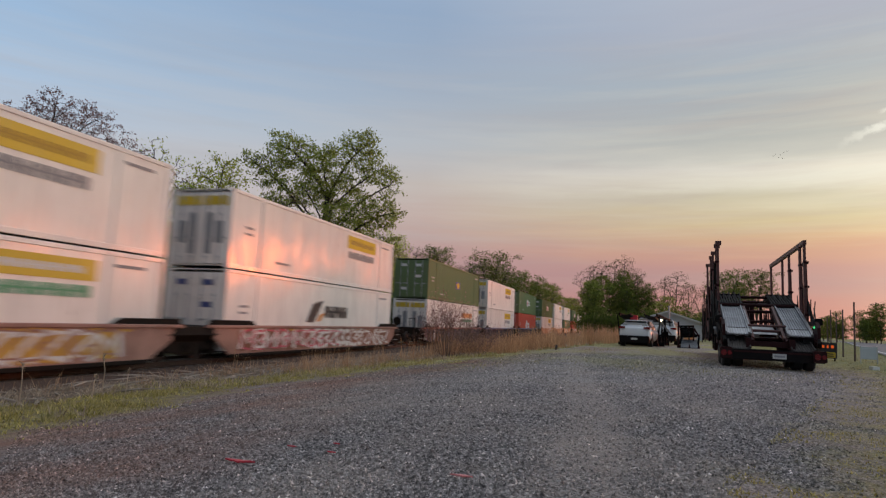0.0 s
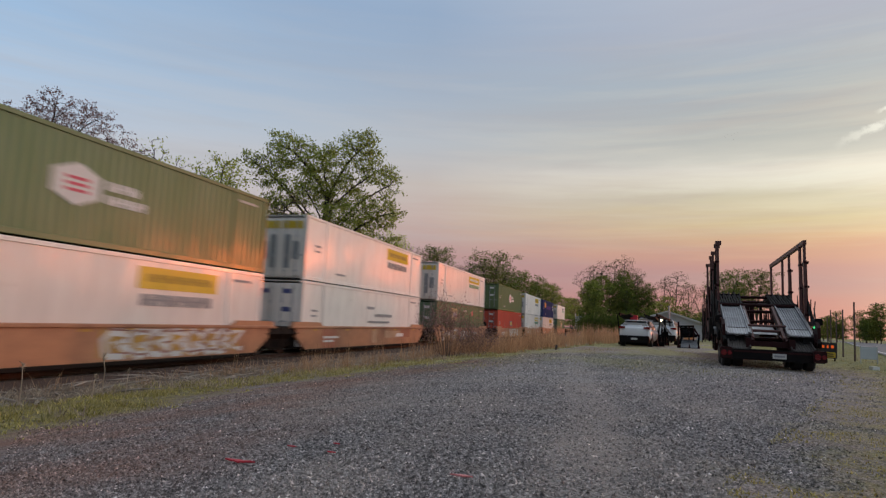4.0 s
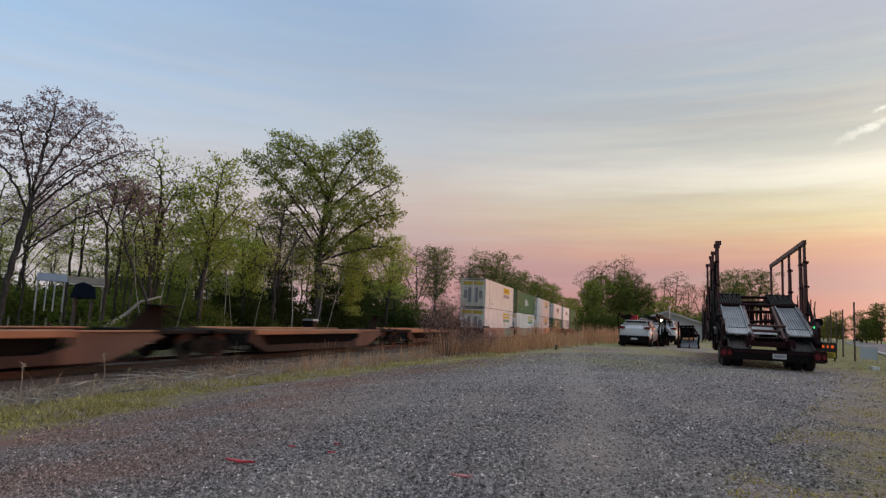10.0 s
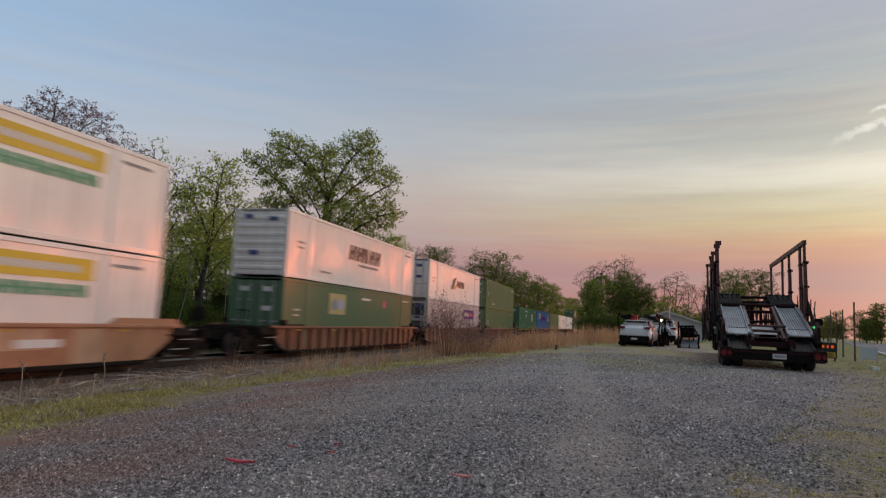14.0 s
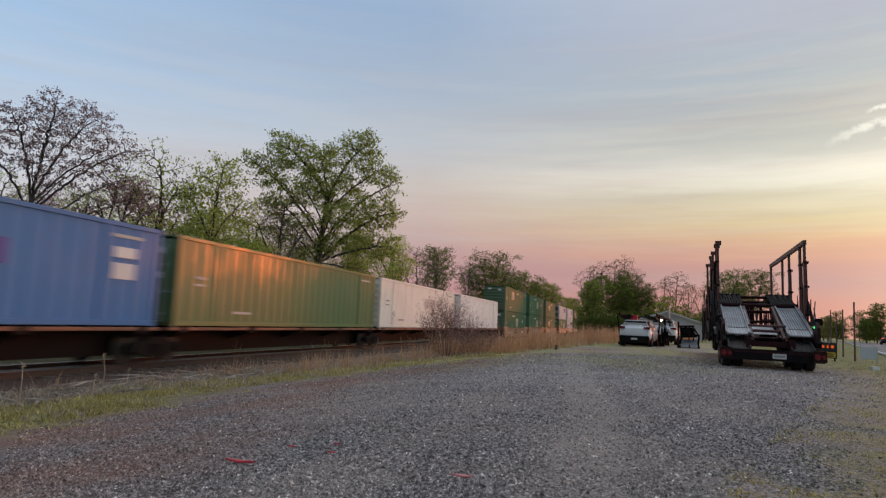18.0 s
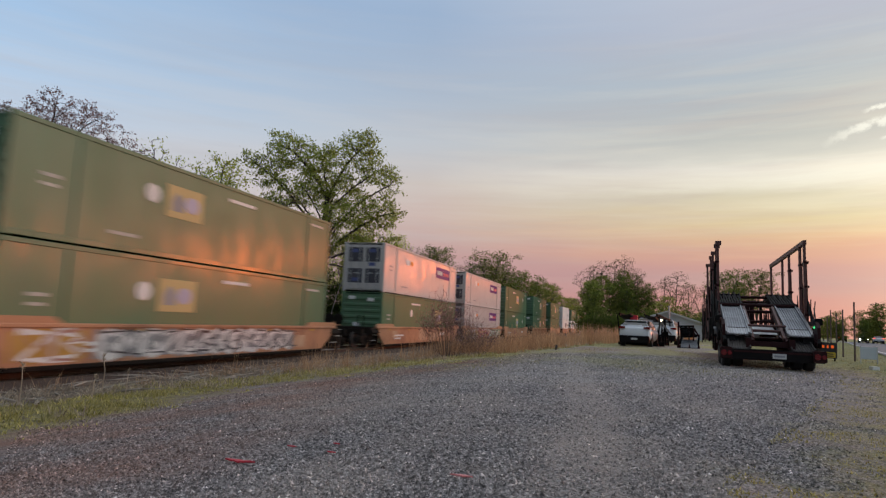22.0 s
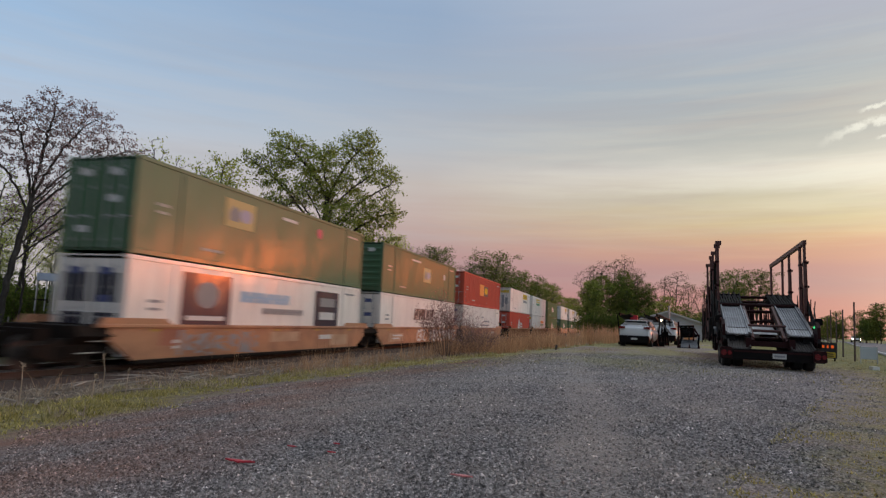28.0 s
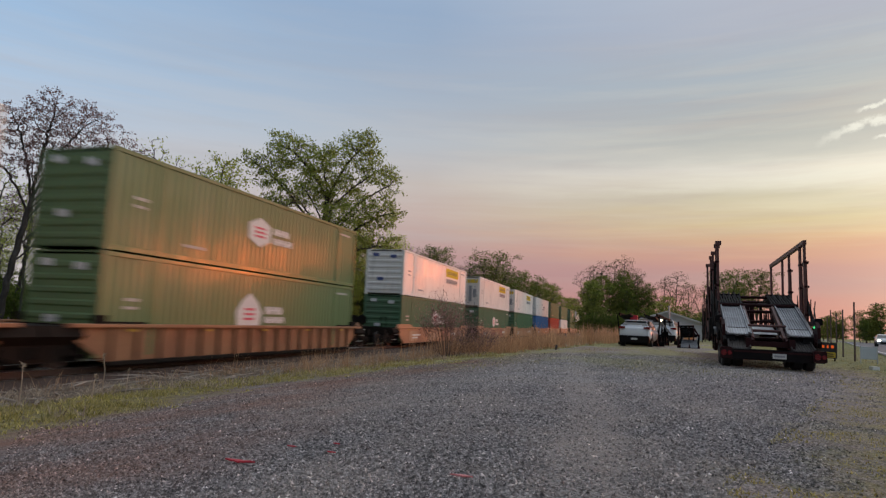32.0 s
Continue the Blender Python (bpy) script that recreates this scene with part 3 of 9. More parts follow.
        P(8.0, 9.2, 2.3, 2.42, "mark_white")
    elif livery == "violet":
        P(10.4, 14.2, 1.65, 2.46, "mark_purple", name="banner")
        plate("banner_word", 10.7, 12.1, 1.9, 2.22, "mark_white", root, "word", x=WIDE / 2 - 0.01)
        plate("banner_word", 12.2, 13.8, 1.9, 2.16, "mark_pink", root, "word", x=WIDE / 2 - 0.01)
        P(3.8, 4.4, 1.9, 2.35, "mark_white", "disc", "emblem_disc")
        P(4.6, 5.2, 1.95, 2.25, "mark_orange", "disc")
    elif livery == "bluebox":
        P(2.4, 4.3, 1.62, 2.5, "yellow", name="emblem")
        plate("emblem_bar", 2.7, 4.0, 1.85, 2.25, "mark_orange", root, x=WIDE / 2 - 0.008)
        P(4.9, 11.3, 1.4, 2.0, "mark_violet", name="banner")
        plate("banner_word", 5.6, 10.4, 1.58, 1.82, "mark_violet", root, "word", x=WIDE / 2 - 0.01)
        P(14.4, 15.2, 1.3, 1.75, "mark_white", name="notice")
        P(14.4, 15.2, 1.9, 2.2, "mark_white", name="notice")
    elif livery == "swoosh":
        P(5.95, 7.5, 1.07, 2.1, "mark_black", "wedge", "emblem")
        P(6.9, 7.7, 1.12, 1.5, "mark_orange", "wedge", "emblem")
        P(7.7, 10.2, 1.3, 1.85, "mark_black", "word")
    elif livery == "bigword":
        for k, w in enumerate((0.8, 1.0, 0.42, 0.72, 0.74)):
            y = 6.0 + (0, 0.92, 2.06, 2.6, 3.44)[k]
            P(y, y + w, 1.38, 2.15, "mark_black", "slab" if w > 0.5 else "bar", "letter_block")
        P(7.4, 10.0, 1.12, 1.24, "mark_grey", "word")
    elif livery == "faint":
        for k, w in enumerate((0.8, 1.0, 0.42, 0.72, 0.74)):
            y = 8.2 + (0, 0.92, 2.06, 2.6, 3.44)[k]
            P(y, y + w, 1.35, 2.05, "mark_faint", "slab" if w > 0.5 else "bar", "letter_block")
        P(9.4, 12.2, 0.95, 1.10, "mark_faint", "word")
    elif livery == "panels":
        P(2.3, 4.9, 0.18, 2.6, "mark_navy", name="panel")
        plate("panel_disc", 3.0, 4.2, 1.45, 2.35, "mark_grey", root, "disc", x=WIDE / 2 - 0.010)
        plate("panel_bar", 2.6, 4.6, 1.05, 1.2, "mark_white", root, x=WIDE / 2 - 0.010)
        P(5.5, 9.0, 1.75, 2.15, "mark_skyblue", "word", "lettering")
        P(7.0, 10.2, 1.35, 1.58, "mark_grey", "word", "lettering")
        P(11.25, 13.6, 0.3, 2.5, "mark_navy", name="panel")
        plate("panel_bar", 11.7, 13.2, 1.8, 2.2, "mark_grey", root, x=WIDE / 2 - 0.010)
        plate("panel_bar", 11.7, 13.2, 1.2, 1.55, "mark_white", root, x=WIDE / 2 - 0.010)
    elif livery == "sunred":
        P(6.2, 8.0, 1.1, 2.16, "mark_orange", name="emblem")
        P(8.0, 9.9, 1.1, 2.1, "mark_black", name="emblem")
        plate("emblem_disc", 8.3, 9.6, 1.3, 1.95, "yellow", root, "disc", x=WIDE / 2 - 0.01)
    elif livery == "smallsun":
        P(7.6, 9.0, 1.15, 1.75, "mark_blue", name="emblem")
        plate("emblem_disc", 7.9, 8.7, 1.22, 1.68, "yellow", root, "disc", x=WIDE / 2 - 0.01)
    elif livery == "plain":
        P(7.2, 8.2, 1.85, 2.0, "mark_grey")
        P(8.4, 11.0, 1.45, 1.62, "mark_grey", "word")
        P(7.4, 10.6, 1.1, 1.22, "mark_grey", "word")


NAMES = {"white": "white", "cream": "cream-white", "green": "dark green", "olive": "olive green", "red": "red", "blue": "blue", "navy": "dark navy blue", "grey": "pale grey"}
LIVERY = {"stripe": "with a yellow banner and grey lettering bars", "twin": "with yellow and green banners", "orange": "with orange lettering bars", "hex": "with a white hexagon emblem",
          "house": "with a white house-shaped emblem", "square": "with a yellow square emblem", "square_mid": "with a yellow square emblem", "violet": "with a violet banner",
          "bluebox": "with a yellow square and violet banner", "swoosh": "with a dark swoosh emblem", "bigword": "with large black lettering bars", "panels": "with dark advertising panels",
          "sunred": "with an orange and black emblem", "smallsun": "with a small blue and yellow emblem", "orange_low": "with orange and green lettering bars", "twin_mid": "with yellow and green lettering bars", "square_early": "with a white disc and yellow square emblem", "square_late": "with a yellow square emblem", "square_low": "with a yellow square emblem and white disc", "faint": "with large faded grey lettering blocks", "plain": "with faint grey lettering", "none": "with small white markings"}


def container(s, z, colour, livery, body="fine", end="doors"):
    root = thing("shipping_container", f"{NAMES[colour]} 53-foot container {LIVERY[livery]}", "container", "containers on the train")
    m = M[colour]
    part("body", CM[body], m, root)
    for mi in (None, MIRROR):
        part("top_rail", CM["top_rail"], m, root, at=mi)
        part("bottom_rail", CM["bottom_rail"], m, root, at=mi)
        for y in (2.02, LONG - 2.02):
            part("stacking_post", CM["stacking_post"], m, root, at=Matrix.Translation((0, y, 0)) @ (mi or Matrix()))
    for tr in (Matrix(), MIRROR, FLIP, FLIP @ MIRROR):
        part("corner_post", CM["corner_post"], m, root, at=tr)
        for up in (0.0, TALL - 0.118):
            part("corner_casting", CM["corner_casting"], m, root, at=Matrix.Translation((0, 0, up)) @ tr)
    if end == "doors":
        for sg in (1, -1):
            d = part("door", CM["door"], m, root, at=Matrix() if sg == 1 else MIRROR)
            for x in (0.28, 0.82):
                part("lock_rod", CM["lock_rod"], M["galv"], d, at=Matrix.Translation((x, 0, 0)))
        if livery in ("stripe", "twin", "orange", "orange_low"):
            for sg in (1, -1):
                g = Geo().box(0.06, 1.08, -0.002, 0.004, 2.28, 2.62) if "sb" not in CM else CM["sb"]
                if isinstance(g, Geo):
                    CM["sb"] = g = g.mesh("end_banner")
                part("end_banner", g, M["yellow"], root, at=Matrix() if sg == 1 else MIRROR)
                if "ep" not in CM:
                    CM["ep"] = Geo().box(0.2, 0.5, -0.002, 0.004, 0.5, 2.0).mesh("end_placard")
                    CM["eq"] = Geo().box(0.62, 0.95, -0.002, 0.004, 0.9, 1.7).mesh("end_placard")
                part("end_placard", CM["ep"], M["mark_grey"], root, at=Matrix() if sg == 1 else MIRROR)
                part("end_placard", CM["eq"], M["mark_grey"], root, at=Matrix() if sg == 1 else MIRROR)
        else:
            for x, zz in ((0.3, 2.3), (-0.8, 2.3), (0.3, 1.5), (-0.75, 0.6)):
                if "en" not in CM:
                    CM["en"] = Geo().box(0, 0.42, -0.004, 0.004, 0, 0.2).mesh("end_notice")
                part("end_notice", CM["en"], M["mark_white"] if colour not in ("white", "cream", "grey") else M["mark_blue"], root, at=Matrix.Translation((x, 0, zz)))
    else:
        part("end_wall", CM["end_wall"], m, root, "horizontally ribbed front wall")
        for x, zz in ((0.35, 2.35), (-0.85, 2.45), (-0.5, 0.9)):
            if "en" not in CM:
                CM["en"] = Geo().box(0, 0.42, -0.004, 0.004, 0, 0.2).mesh("end_notice")
            part("end_notice", CM["en"], M["mark_white"] if colour not in ("white", "cream", "grey") else M["mark_blue"], root, at=Matrix.Translation((x, -0.012, zz)))
    if livery in ("panels", "violet"):
        for sg in (1, -1):
            for zz in (0.35, 1.5) if livery == "panels" else (0.5, 1.75):
                if "eb" not in CM:
                    CM["eb"] = Geo().box(0.1, 1.0, -0.003, 0.004, 0, 0.85).mesh("end_panel")
                part("end_panel", CM["eb"], M["mark_navy"], root, at=Matrix.Translation((0, 0, zz)) @ (Matrix() if sg == 1 else MIRROR))
    if colour == "cream":
        for y, z0, z1 in ((1.90, 0.12, 1.7), (2.10, 0.12, 1.1), (14.02, 0.12, 2.3)):
            plate("rust_run", y, y + 0.2, z0, z1, "rust_run", root, "wedge", label="dark rust run below a bracket")
    marks(root, livery)
    root.matrix_basis = pose(TRACK_X, s, z)
    moving.append((root, s, z))
    return root


def car_meshes():
    """Meshes of well-car and spine-car units. Local: z 0 at the rail's top, y 0 at the load's leading end."""
    s = {}
    for key, inset in (("smooth", 0.0), ("ribbed", 0.10)):
        g = Geo()
        x0, x1 = 1.30 - inset * 0.3, 1.40 - inset
        g.prism([(-0.55, 1.16), (-0.55, 0.72), (0.5, 0.08), (LONG - 0.5, 0.08), (LONG + 0.55, 0.72), (LONG + 0.55, 1.16)], x0, x1, "x")
        s["side_" + key] = g.mesh("side_sill")
    s["top_chord"] = Geo().cbox(1.27, 1.45, -0.95, LONG + 0.95, 1.08, 1.19, 0.02).mesh("top_chord")
    s["bottom_chord"] = Geo().cbox(1.20, 1.44, 0.4, LONG - 0.4, 0.05, 0.17, 0.02).mesh("bottom_chord")
    s["rib"] = Geo().prism([(1.29, -0.035), (1.42, -0.05), (1.42, 0.05), (1.29, 0.035)], 0.16, 1.09, "z").mesh("rib")
    s["guide"] = Geo().prism([(-0.9, 1.18), (-0.75, 1.36), (1.55, 1.36), (1.9, 1.18)], 1.30, 1.43, "x").mesh("guide_plate")
    s["bracket"] = Geo().box(1.26, 1.43, -0.12, 0.22, 1.18, 1.42).box(1.30, 1.43, 0.22, 1.7, 1.18, 1.25).mesh("bracket")
    # empty car with a shorter well: overhanging upper rail, side coloured for its shade, plated end
    s["e_chord"] = Geo().cbox(1.14, 1.48, -0.1, 9.6, 0.83, 1.03, 0.025).mesh("top_chord")
    g = Geo().prism([(-0.4, 0.60), (-0.4, 0.83), (0.4, 0.83), (0.9, 0.42), (8.8, 0.42), (9.6, 0.62), (9.6, 0.17), (0.9, 0.15)], 1.26, 1.36, "x")
    s["e_side"] = g.mesh("side_sill")
    s["e_plate"] = Geo().prism([(9.3, 0.50), (9.6, 0.62), (9.6, 0.96), (12.4, 0.96), (12.9, 0.82), (10.9, 0.18), (9.6, 0.16), (9.3, 0.16)], 1.27, 1.37, "x").mesh("end_plate")
    s["e_lip"] = Geo().cbox(1.20, 1.42, 9.6, 12.5, 0.96, 1.01, 0.012).mesh("end_lip")
    # black panel added behind the rail for the deep shade in the well
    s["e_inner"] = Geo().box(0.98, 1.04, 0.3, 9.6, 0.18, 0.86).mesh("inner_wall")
    s["e_floor"] = Geo().box(-1.2, 1.2, 0.3, 12.4, 0.18, 0.24).mesh("well_floor")
    s["e_deck"] = Geo().prism([(-1.32, 0.90), (-1.3, 1.0), (1.3, 1.0), (1.32, 0.90), (0.35, 0.84), (-0.35, 0.84)], 12.7, 15.0, "y").box(-0.34, 0.34, 12.4, 15.0, 0.52, 0.86).mesh("end_deck")
    g = Geo().box(0.72, 0.78, 12.9, 12.96, 1.0, 1.72).box(1.20, 1.26, 12.9, 12.96, 1.0, 1.72).box(0.72, 0.78, 13.3, 13.36, 1.0, 1.72).box(1.20, 1.26, 13.3, 13.36, 1.0, 1.72).box(0.66, 1.32, 12.7, 13.5, 1.72, 1.78)
    s["e_stand"] = g.mesh("brake_stand")
    s["e_screen"] = Geo().prism([(11.9, 1.02), (12.7, 1.72), (13.5, 1.72), (13.4, 1.02)], 0.76, 0.80, "x").mesh("end_screen")
    s["e_brace"] = Geo().beam((1.25, 12.2, 1.0), (1.0, 13.0, 1.6), 0.04, 0.05).beam((1.25, 14.6, 1.0), (1.0, 13.3, 1.6), 0.04, 0.05).mesh("brace")
    s["floor_beam"] = Geo().box(-1.28, 1.28, 0.9, 1.4, 0.16, 0.26).mesh("floor_beam")
    g = Geo().prism([(-1.42, 0.86), (-1.30, 1.12), (1.30, 1.12), (1.42, 0.86), (1.1, 0.62), (-1.1, 0.62)], -1.15, 0.0, "y")
    g.box(-0.35, 0.35, -1.75, -1.1, 0.6, 0.98)
    g.box(-1.30, 1.30, -0.03, 0.03, 0.2, 1.15)
    s["end_platform"] = g.mesh("end_platform")
    g = Geo().box(-0.3, 0.3, -2.9, -1.6, 0.62, 0.95).box(-1.25, 1.25, -2.55, -2.35, 0.75, 1.05).tube((0.9, -2.45, 1.0), (0.9, -2.45, 1.75), 0.025).tube((1.25, -2.45, 1.0), (1.25, -2.45, 1.75), 0.025)
    g.beam((0.85, -2.45, 1.75), (1.3, -2.45, 1.75), 0.04, 0.04).lathe([(0.24, -0.02), (0.28, 0), (0.24, 0.02)], (-0.8, -2.5, 1.55), "y", 14).tube((-0.8, -2.45, 1.0), (-0.8, -2.45, 1.55), 0.03)
    g.box(-0.18, 0.18, -3.6, -2.9, 0.68, 0.9)
    s["coupler_end"] = g.mesh("coupler_end")
    s["grab_iron"] = Geo().tube((1.30, -1.45, 0.0), (1.30, -0.75, 0.0), 0.016, n=6).mesh("grab_iron")
    prof = [(0.06, -0.07), (0.30, -0.05), (0.33, -0.045), (0.42, -0.05), (0.425, 0.05), (0.46, 0.06), (0.46, 0.085), (0.33, 0.08), (0.12, 0.07), (0.06, 0.09)]
    s["wheel"] = Geo().lathe(prof, (0, 0, 0), "x", 24).mesh("wheel", smooth=False)
    g = Geo().prism([(-1.15, 0.36), (-1.05, 0.62), (-0.55, 0.66), (-0.3, 0.80), (0.3, 0.80), (0.55, 0.66), (1.05, 0.62), (1.15, 0.36), (0.75, 0.34), (0.42, 0.20), (-0.42, 0.20), (-0.75, 0.34)], 0.98, 1.12, "x")
    for k in (-0.2, 0.0, 0.2):
        g.tube((1.13, k, 0.30), (1.13, k, 0.60), 0.075, n=8)
    for k in (-0.89, 0.89):
        g.tube((1.0, k, 0.46), (1.2, k, 0.46), 0.12, n=10)
    s["side_frame"] = g.mesh("side_frame")
    g = Geo().box(-1.1, 1.1, -0.22, 0.22, 0.42, 0.62)
    for k in (-0.89, 0.89):
        g.tube((-1.0, k, 0.46), (1.0, k, 0.46), 0.085, n=8)
    s["bolster"] = g.mesh("bolster")
    # spine car: a narrow centre sill with cross arms
    g = Geo().prism([(-0.36, 0.24), (0.36, 0.24), (0.45, 0.95), (0.45, 1.02), (-0.45, 1.02), (-0.45, 0.95)], -0.5, LONG + 0.3, "y")
    s["spine"] = g.mesh("centre_sill")
    s["arm"] = Geo().prism([(-1.35, 0.92), (-1.35, 1.1), (1.35, 1.1), (1.35, 0.92), (0.3, 0.62), (-0.3, 0.62)], -0.16, 0.16, "y").mesh("cross_arm")
    s["deck_rail"] = Geo().cbox(1.16, 1.34, -0.2, LONG + 0.2, 1.0, 1.10, 0.01).mesh("deck_rail")
    return s


KM = car_meshes()


def bogie(root, y):
    b = part("bogie", KM["bolster"], M["under"], root, "grimy four-wheeled bogie", at=Matrix.Translation((0, y, 0)))
    for mi in (Matrix(), MIRROR):
        part("side_frame", KM["side_frame"], M["under"], b, at=mi)
        for k in (-0.89, 0.89):
            part("wheel", KM["wheel"], M["wheel"], b, at=Matrix.Translation((-0.7175 if mi == MIRROR else 0.7175, k, 0.46)) @ (pose(0, 0, 0, 0, 0, 180) if mi == MIRROR else Matrix()))


def stroke(g, pts, w, x):
    """A brush stroke of width w along points (y, z), as a thin plate at x."""
    n = len(pts)
    base = len(g.v)
    for i, (y, z) in enumerate(pts):
        a, b = pts[max(0, i - 1)], pts[min(n - 1, i + 1)]
        d = Vector((b[0] - a[0], b[1] - a[1]))
        d = d.normalized() if d.length > 1e-6 else Vector((1, 0))
        k = w * (0.6 + 0.4 * math.sin(math.pi * (i + 0.5) / n))
        g.v.append((x, y - d.y * k, z + d.x * k))
        g.v.append((x, y + d.y * k, z - d.x * k))
    for i in range(n - 1):
        b = base + 2 * i
        g.face(b, b + 1, b + 3, b + 2)


def graffiti(root, rnd, y0, y1, mats, z0=0.18, z1=1.10, x=1.448):
    """Sprayed lettering: a soft fill cloud, fat letter strokes, outlines."""
    zc, zh = (z0 + z1) / 2, (z1 - z0) / 2
    g = Geo()
    k = int((y1 - y0) / 0.30)
    up = [(y0 + (y1 - y0) * i / k, zc + zh * rnd.uniform(0.65, 1.0)) for i in range(k + 1)]
    dn = [(y0 + (y1 - y0) * i / k, zc - zh * rnd.uniform(0.65, 1.0)) for i in range(k + 1)]
    for i in range(k):
        g.poly([(x, *dn[i]), (x, *dn[i + 1]), (x, *up[i + 1]), (x, *up[i])])
    part("graffiti", g, M[mats[0]], root, "sprayed graffiti fill")
    for j, mat in enumerate(mats[1:]):
        g = Geo()
        y = y0 + 0.15
        while y < y1 - 0.3:
            wdt = rnd.uniform(0.7, 1.05)
            kind = rnd.randrange(4)
            c = [(y + wdt * u, zc + zh * 0.8 * v) for u, v in {
                0: ((0.1, -1), (0.0, 0.2), (0.2, 0.9), (0.7, 0.9), (0.9, 0.3), (0.4, 0.0), (0.9, -0.4), (0.7, -0.95), (0.1, -0.9)),
                1: ((0.9, 0.8), (0.4, 1.0), (0.05, 0.5), (0.1, -0.5), (0.5, -0.95), (0.9, -0.7), (0.85, -0.1), (0.5, -0.1)),
                2: ((0.0, -0.9), (0.1, 0.9), (0.5, -0.2), (0.85, 0.9), (0.95, -0.9)),
                3: ((0.0, 0.9), (0.95, 0.85), (0.15, -0.7), (0.95, -0.9))}[kind]]
            c = [(a + rnd.uniform(-0.05, 0.05), b + rnd.uniform(-0.05, 0.05) + j * 0.03) for a, b in c]
            stroke(g, c, 0.12 if j == 0 else 0.045, x + 0.004 * (j + 1))
            y += wdt * 0.92
        part("graffiti_letters", g, M[mat], root, "sprayed graffiti strokes")


def lettering(root, words, y, z, size, mat, x=1.45, stretch=1.0):
    cu = bpy.data.curves.new("lettering", "FONT")
    cu.body, cu.size, cu.extrude = words, size, 0.002
    cu.offset = 0.02 * size
    ob = part("lettering", cu, None, root)
    cu.materials.append(M[mat])
    ob.matrix_basis = Matrix.Translation((x, y, z)) @ pose(0, 0, 0, 90, 0, 90) @ Matrix.Diagonal((stretch, 1, 1, 1))
    return ob


def well_car(s, paint_key, style, front_open, rear_open, tags=(), sill=None, seed=0):
    what = {"car_tan": "tan", "car_orange": "orange-tan", "car_brown": "dark brown", "car_rust": "faded red-brown", "car_navy": "navy blue"}[paint_key]
    root = thing("well_car", f"{what} {dict(ribbed='rib-sided', smooth='smooth-sided')[style]} railway well car with road grime", "railway car", "well cars of the train")
    m = M[paint_key]
    for mi in (Matrix(), MIRROR):
        part("side_sill", KM["side_" + style], m, root, at=mi)
        part("top_chord", KM["top_chord"], M[sill or paint_key], root, at=mi)
        part("bottom_chord", KM["bottom_chord"], M["under"], root, at=mi)
        for tr in (mi, FLIP @ mi):
            if style == "ribbed":
                part("bracket", KM["bracket"], M["under"], root, at=tr)
            else:
                part("guide_plate", KM["guide"], M["under"] if paint_key == "car_rust" else m, root, at=tr)
        if style == "ribbed":
            for k in range(17):
                part("rib", KM["rib"], m, root, at=Matrix.Translation((0, 0.55 + k * (LONG - 1.1) / 16, 0)) @ mi)
    for k in range(6):
        part("floor_beam", KM["floor_beam"], M["under"], root, at=Matrix.Translation((0, k * 2.8, 0)))
    # end platforms use the underframe's dark colour for shade between cars
    for tr in (Matrix.Translation((0, -0.42, 0)), FLIP @ Matrix.Translation((0, -0.42, 0))):
        part("end_platform", KM["end_platform"], M["under"], root, at=tr)
    bogie(root, -1.6)
    if front_open:
        part("coupler_end", KM["coupler_end"], M["under"], root)
    if rear_open:
        bogie(root, LONG + 1.6)
        part("coupler_end", KM["coupler_end"], M["under"], root, at=FLIP)
    for tr in (Matrix(),) * bool(front_open) + (Matrix.Translation((0, LONG + 2.2, 0)),) * bool(rear_open):
        for z in (0.42, 0.72, 1.02):
            part("grab_iron", KM["grab_iron"], M["mark_soft"], root, at=tr @ Matrix.Translation((0, 0.35 * (z > 0.5), z)))
    rnd = random.Random(seed)
    # stencilled data panels and reflectors
    for k in range(5):
        plate("reflector", 1.0 + k * 3.4, 1.35 + k * 3.4, 0.98, 1.05, "car_yellow", root, x=1.425 if style == "ribbed" else 1.405)
    if style == "smooth":
        plate("stencil", 2.0, 3.6, 0.62, 0.72, "mark_white", root, x=1.402)
        plate("stencil", 2.0, 3.1, 0.45, 0.54, "mark_white", root, x=1.402)
        plate("stencil", 11.6, 12.8, 0.6, 0.8, "mark_white", root, x=1.402)
    if paint_key == "car_tan" and style == "smooth":
        y = rnd.uniform(0.9, 2.0)
        while y < LONG - 2.4:
            w = rnd.uniform(0.7, 2.6)
            if rnd.random() < 0.62:
                plate("repainted_patch", y, y + w, rnd.choice((0.18, 0.30, 0.55)), rnd.choice((0.80, 0.95, 1.06)), rnd.choice(("car_pale", "car_pale", "car_primer")), root, x=1.398)
            y += w + rnd.uniform(0.1, 1.2)
    for y0, y1, mats in tags:
        graffiti(root, rnd, y0, y1, mats, x=1.410 if style == "smooth" else 1.424)
    root.matrix_basis = pose(TRACK_X, s, RAIL_Z)
    moving.append((root, s, RAIL_Z))
    return root


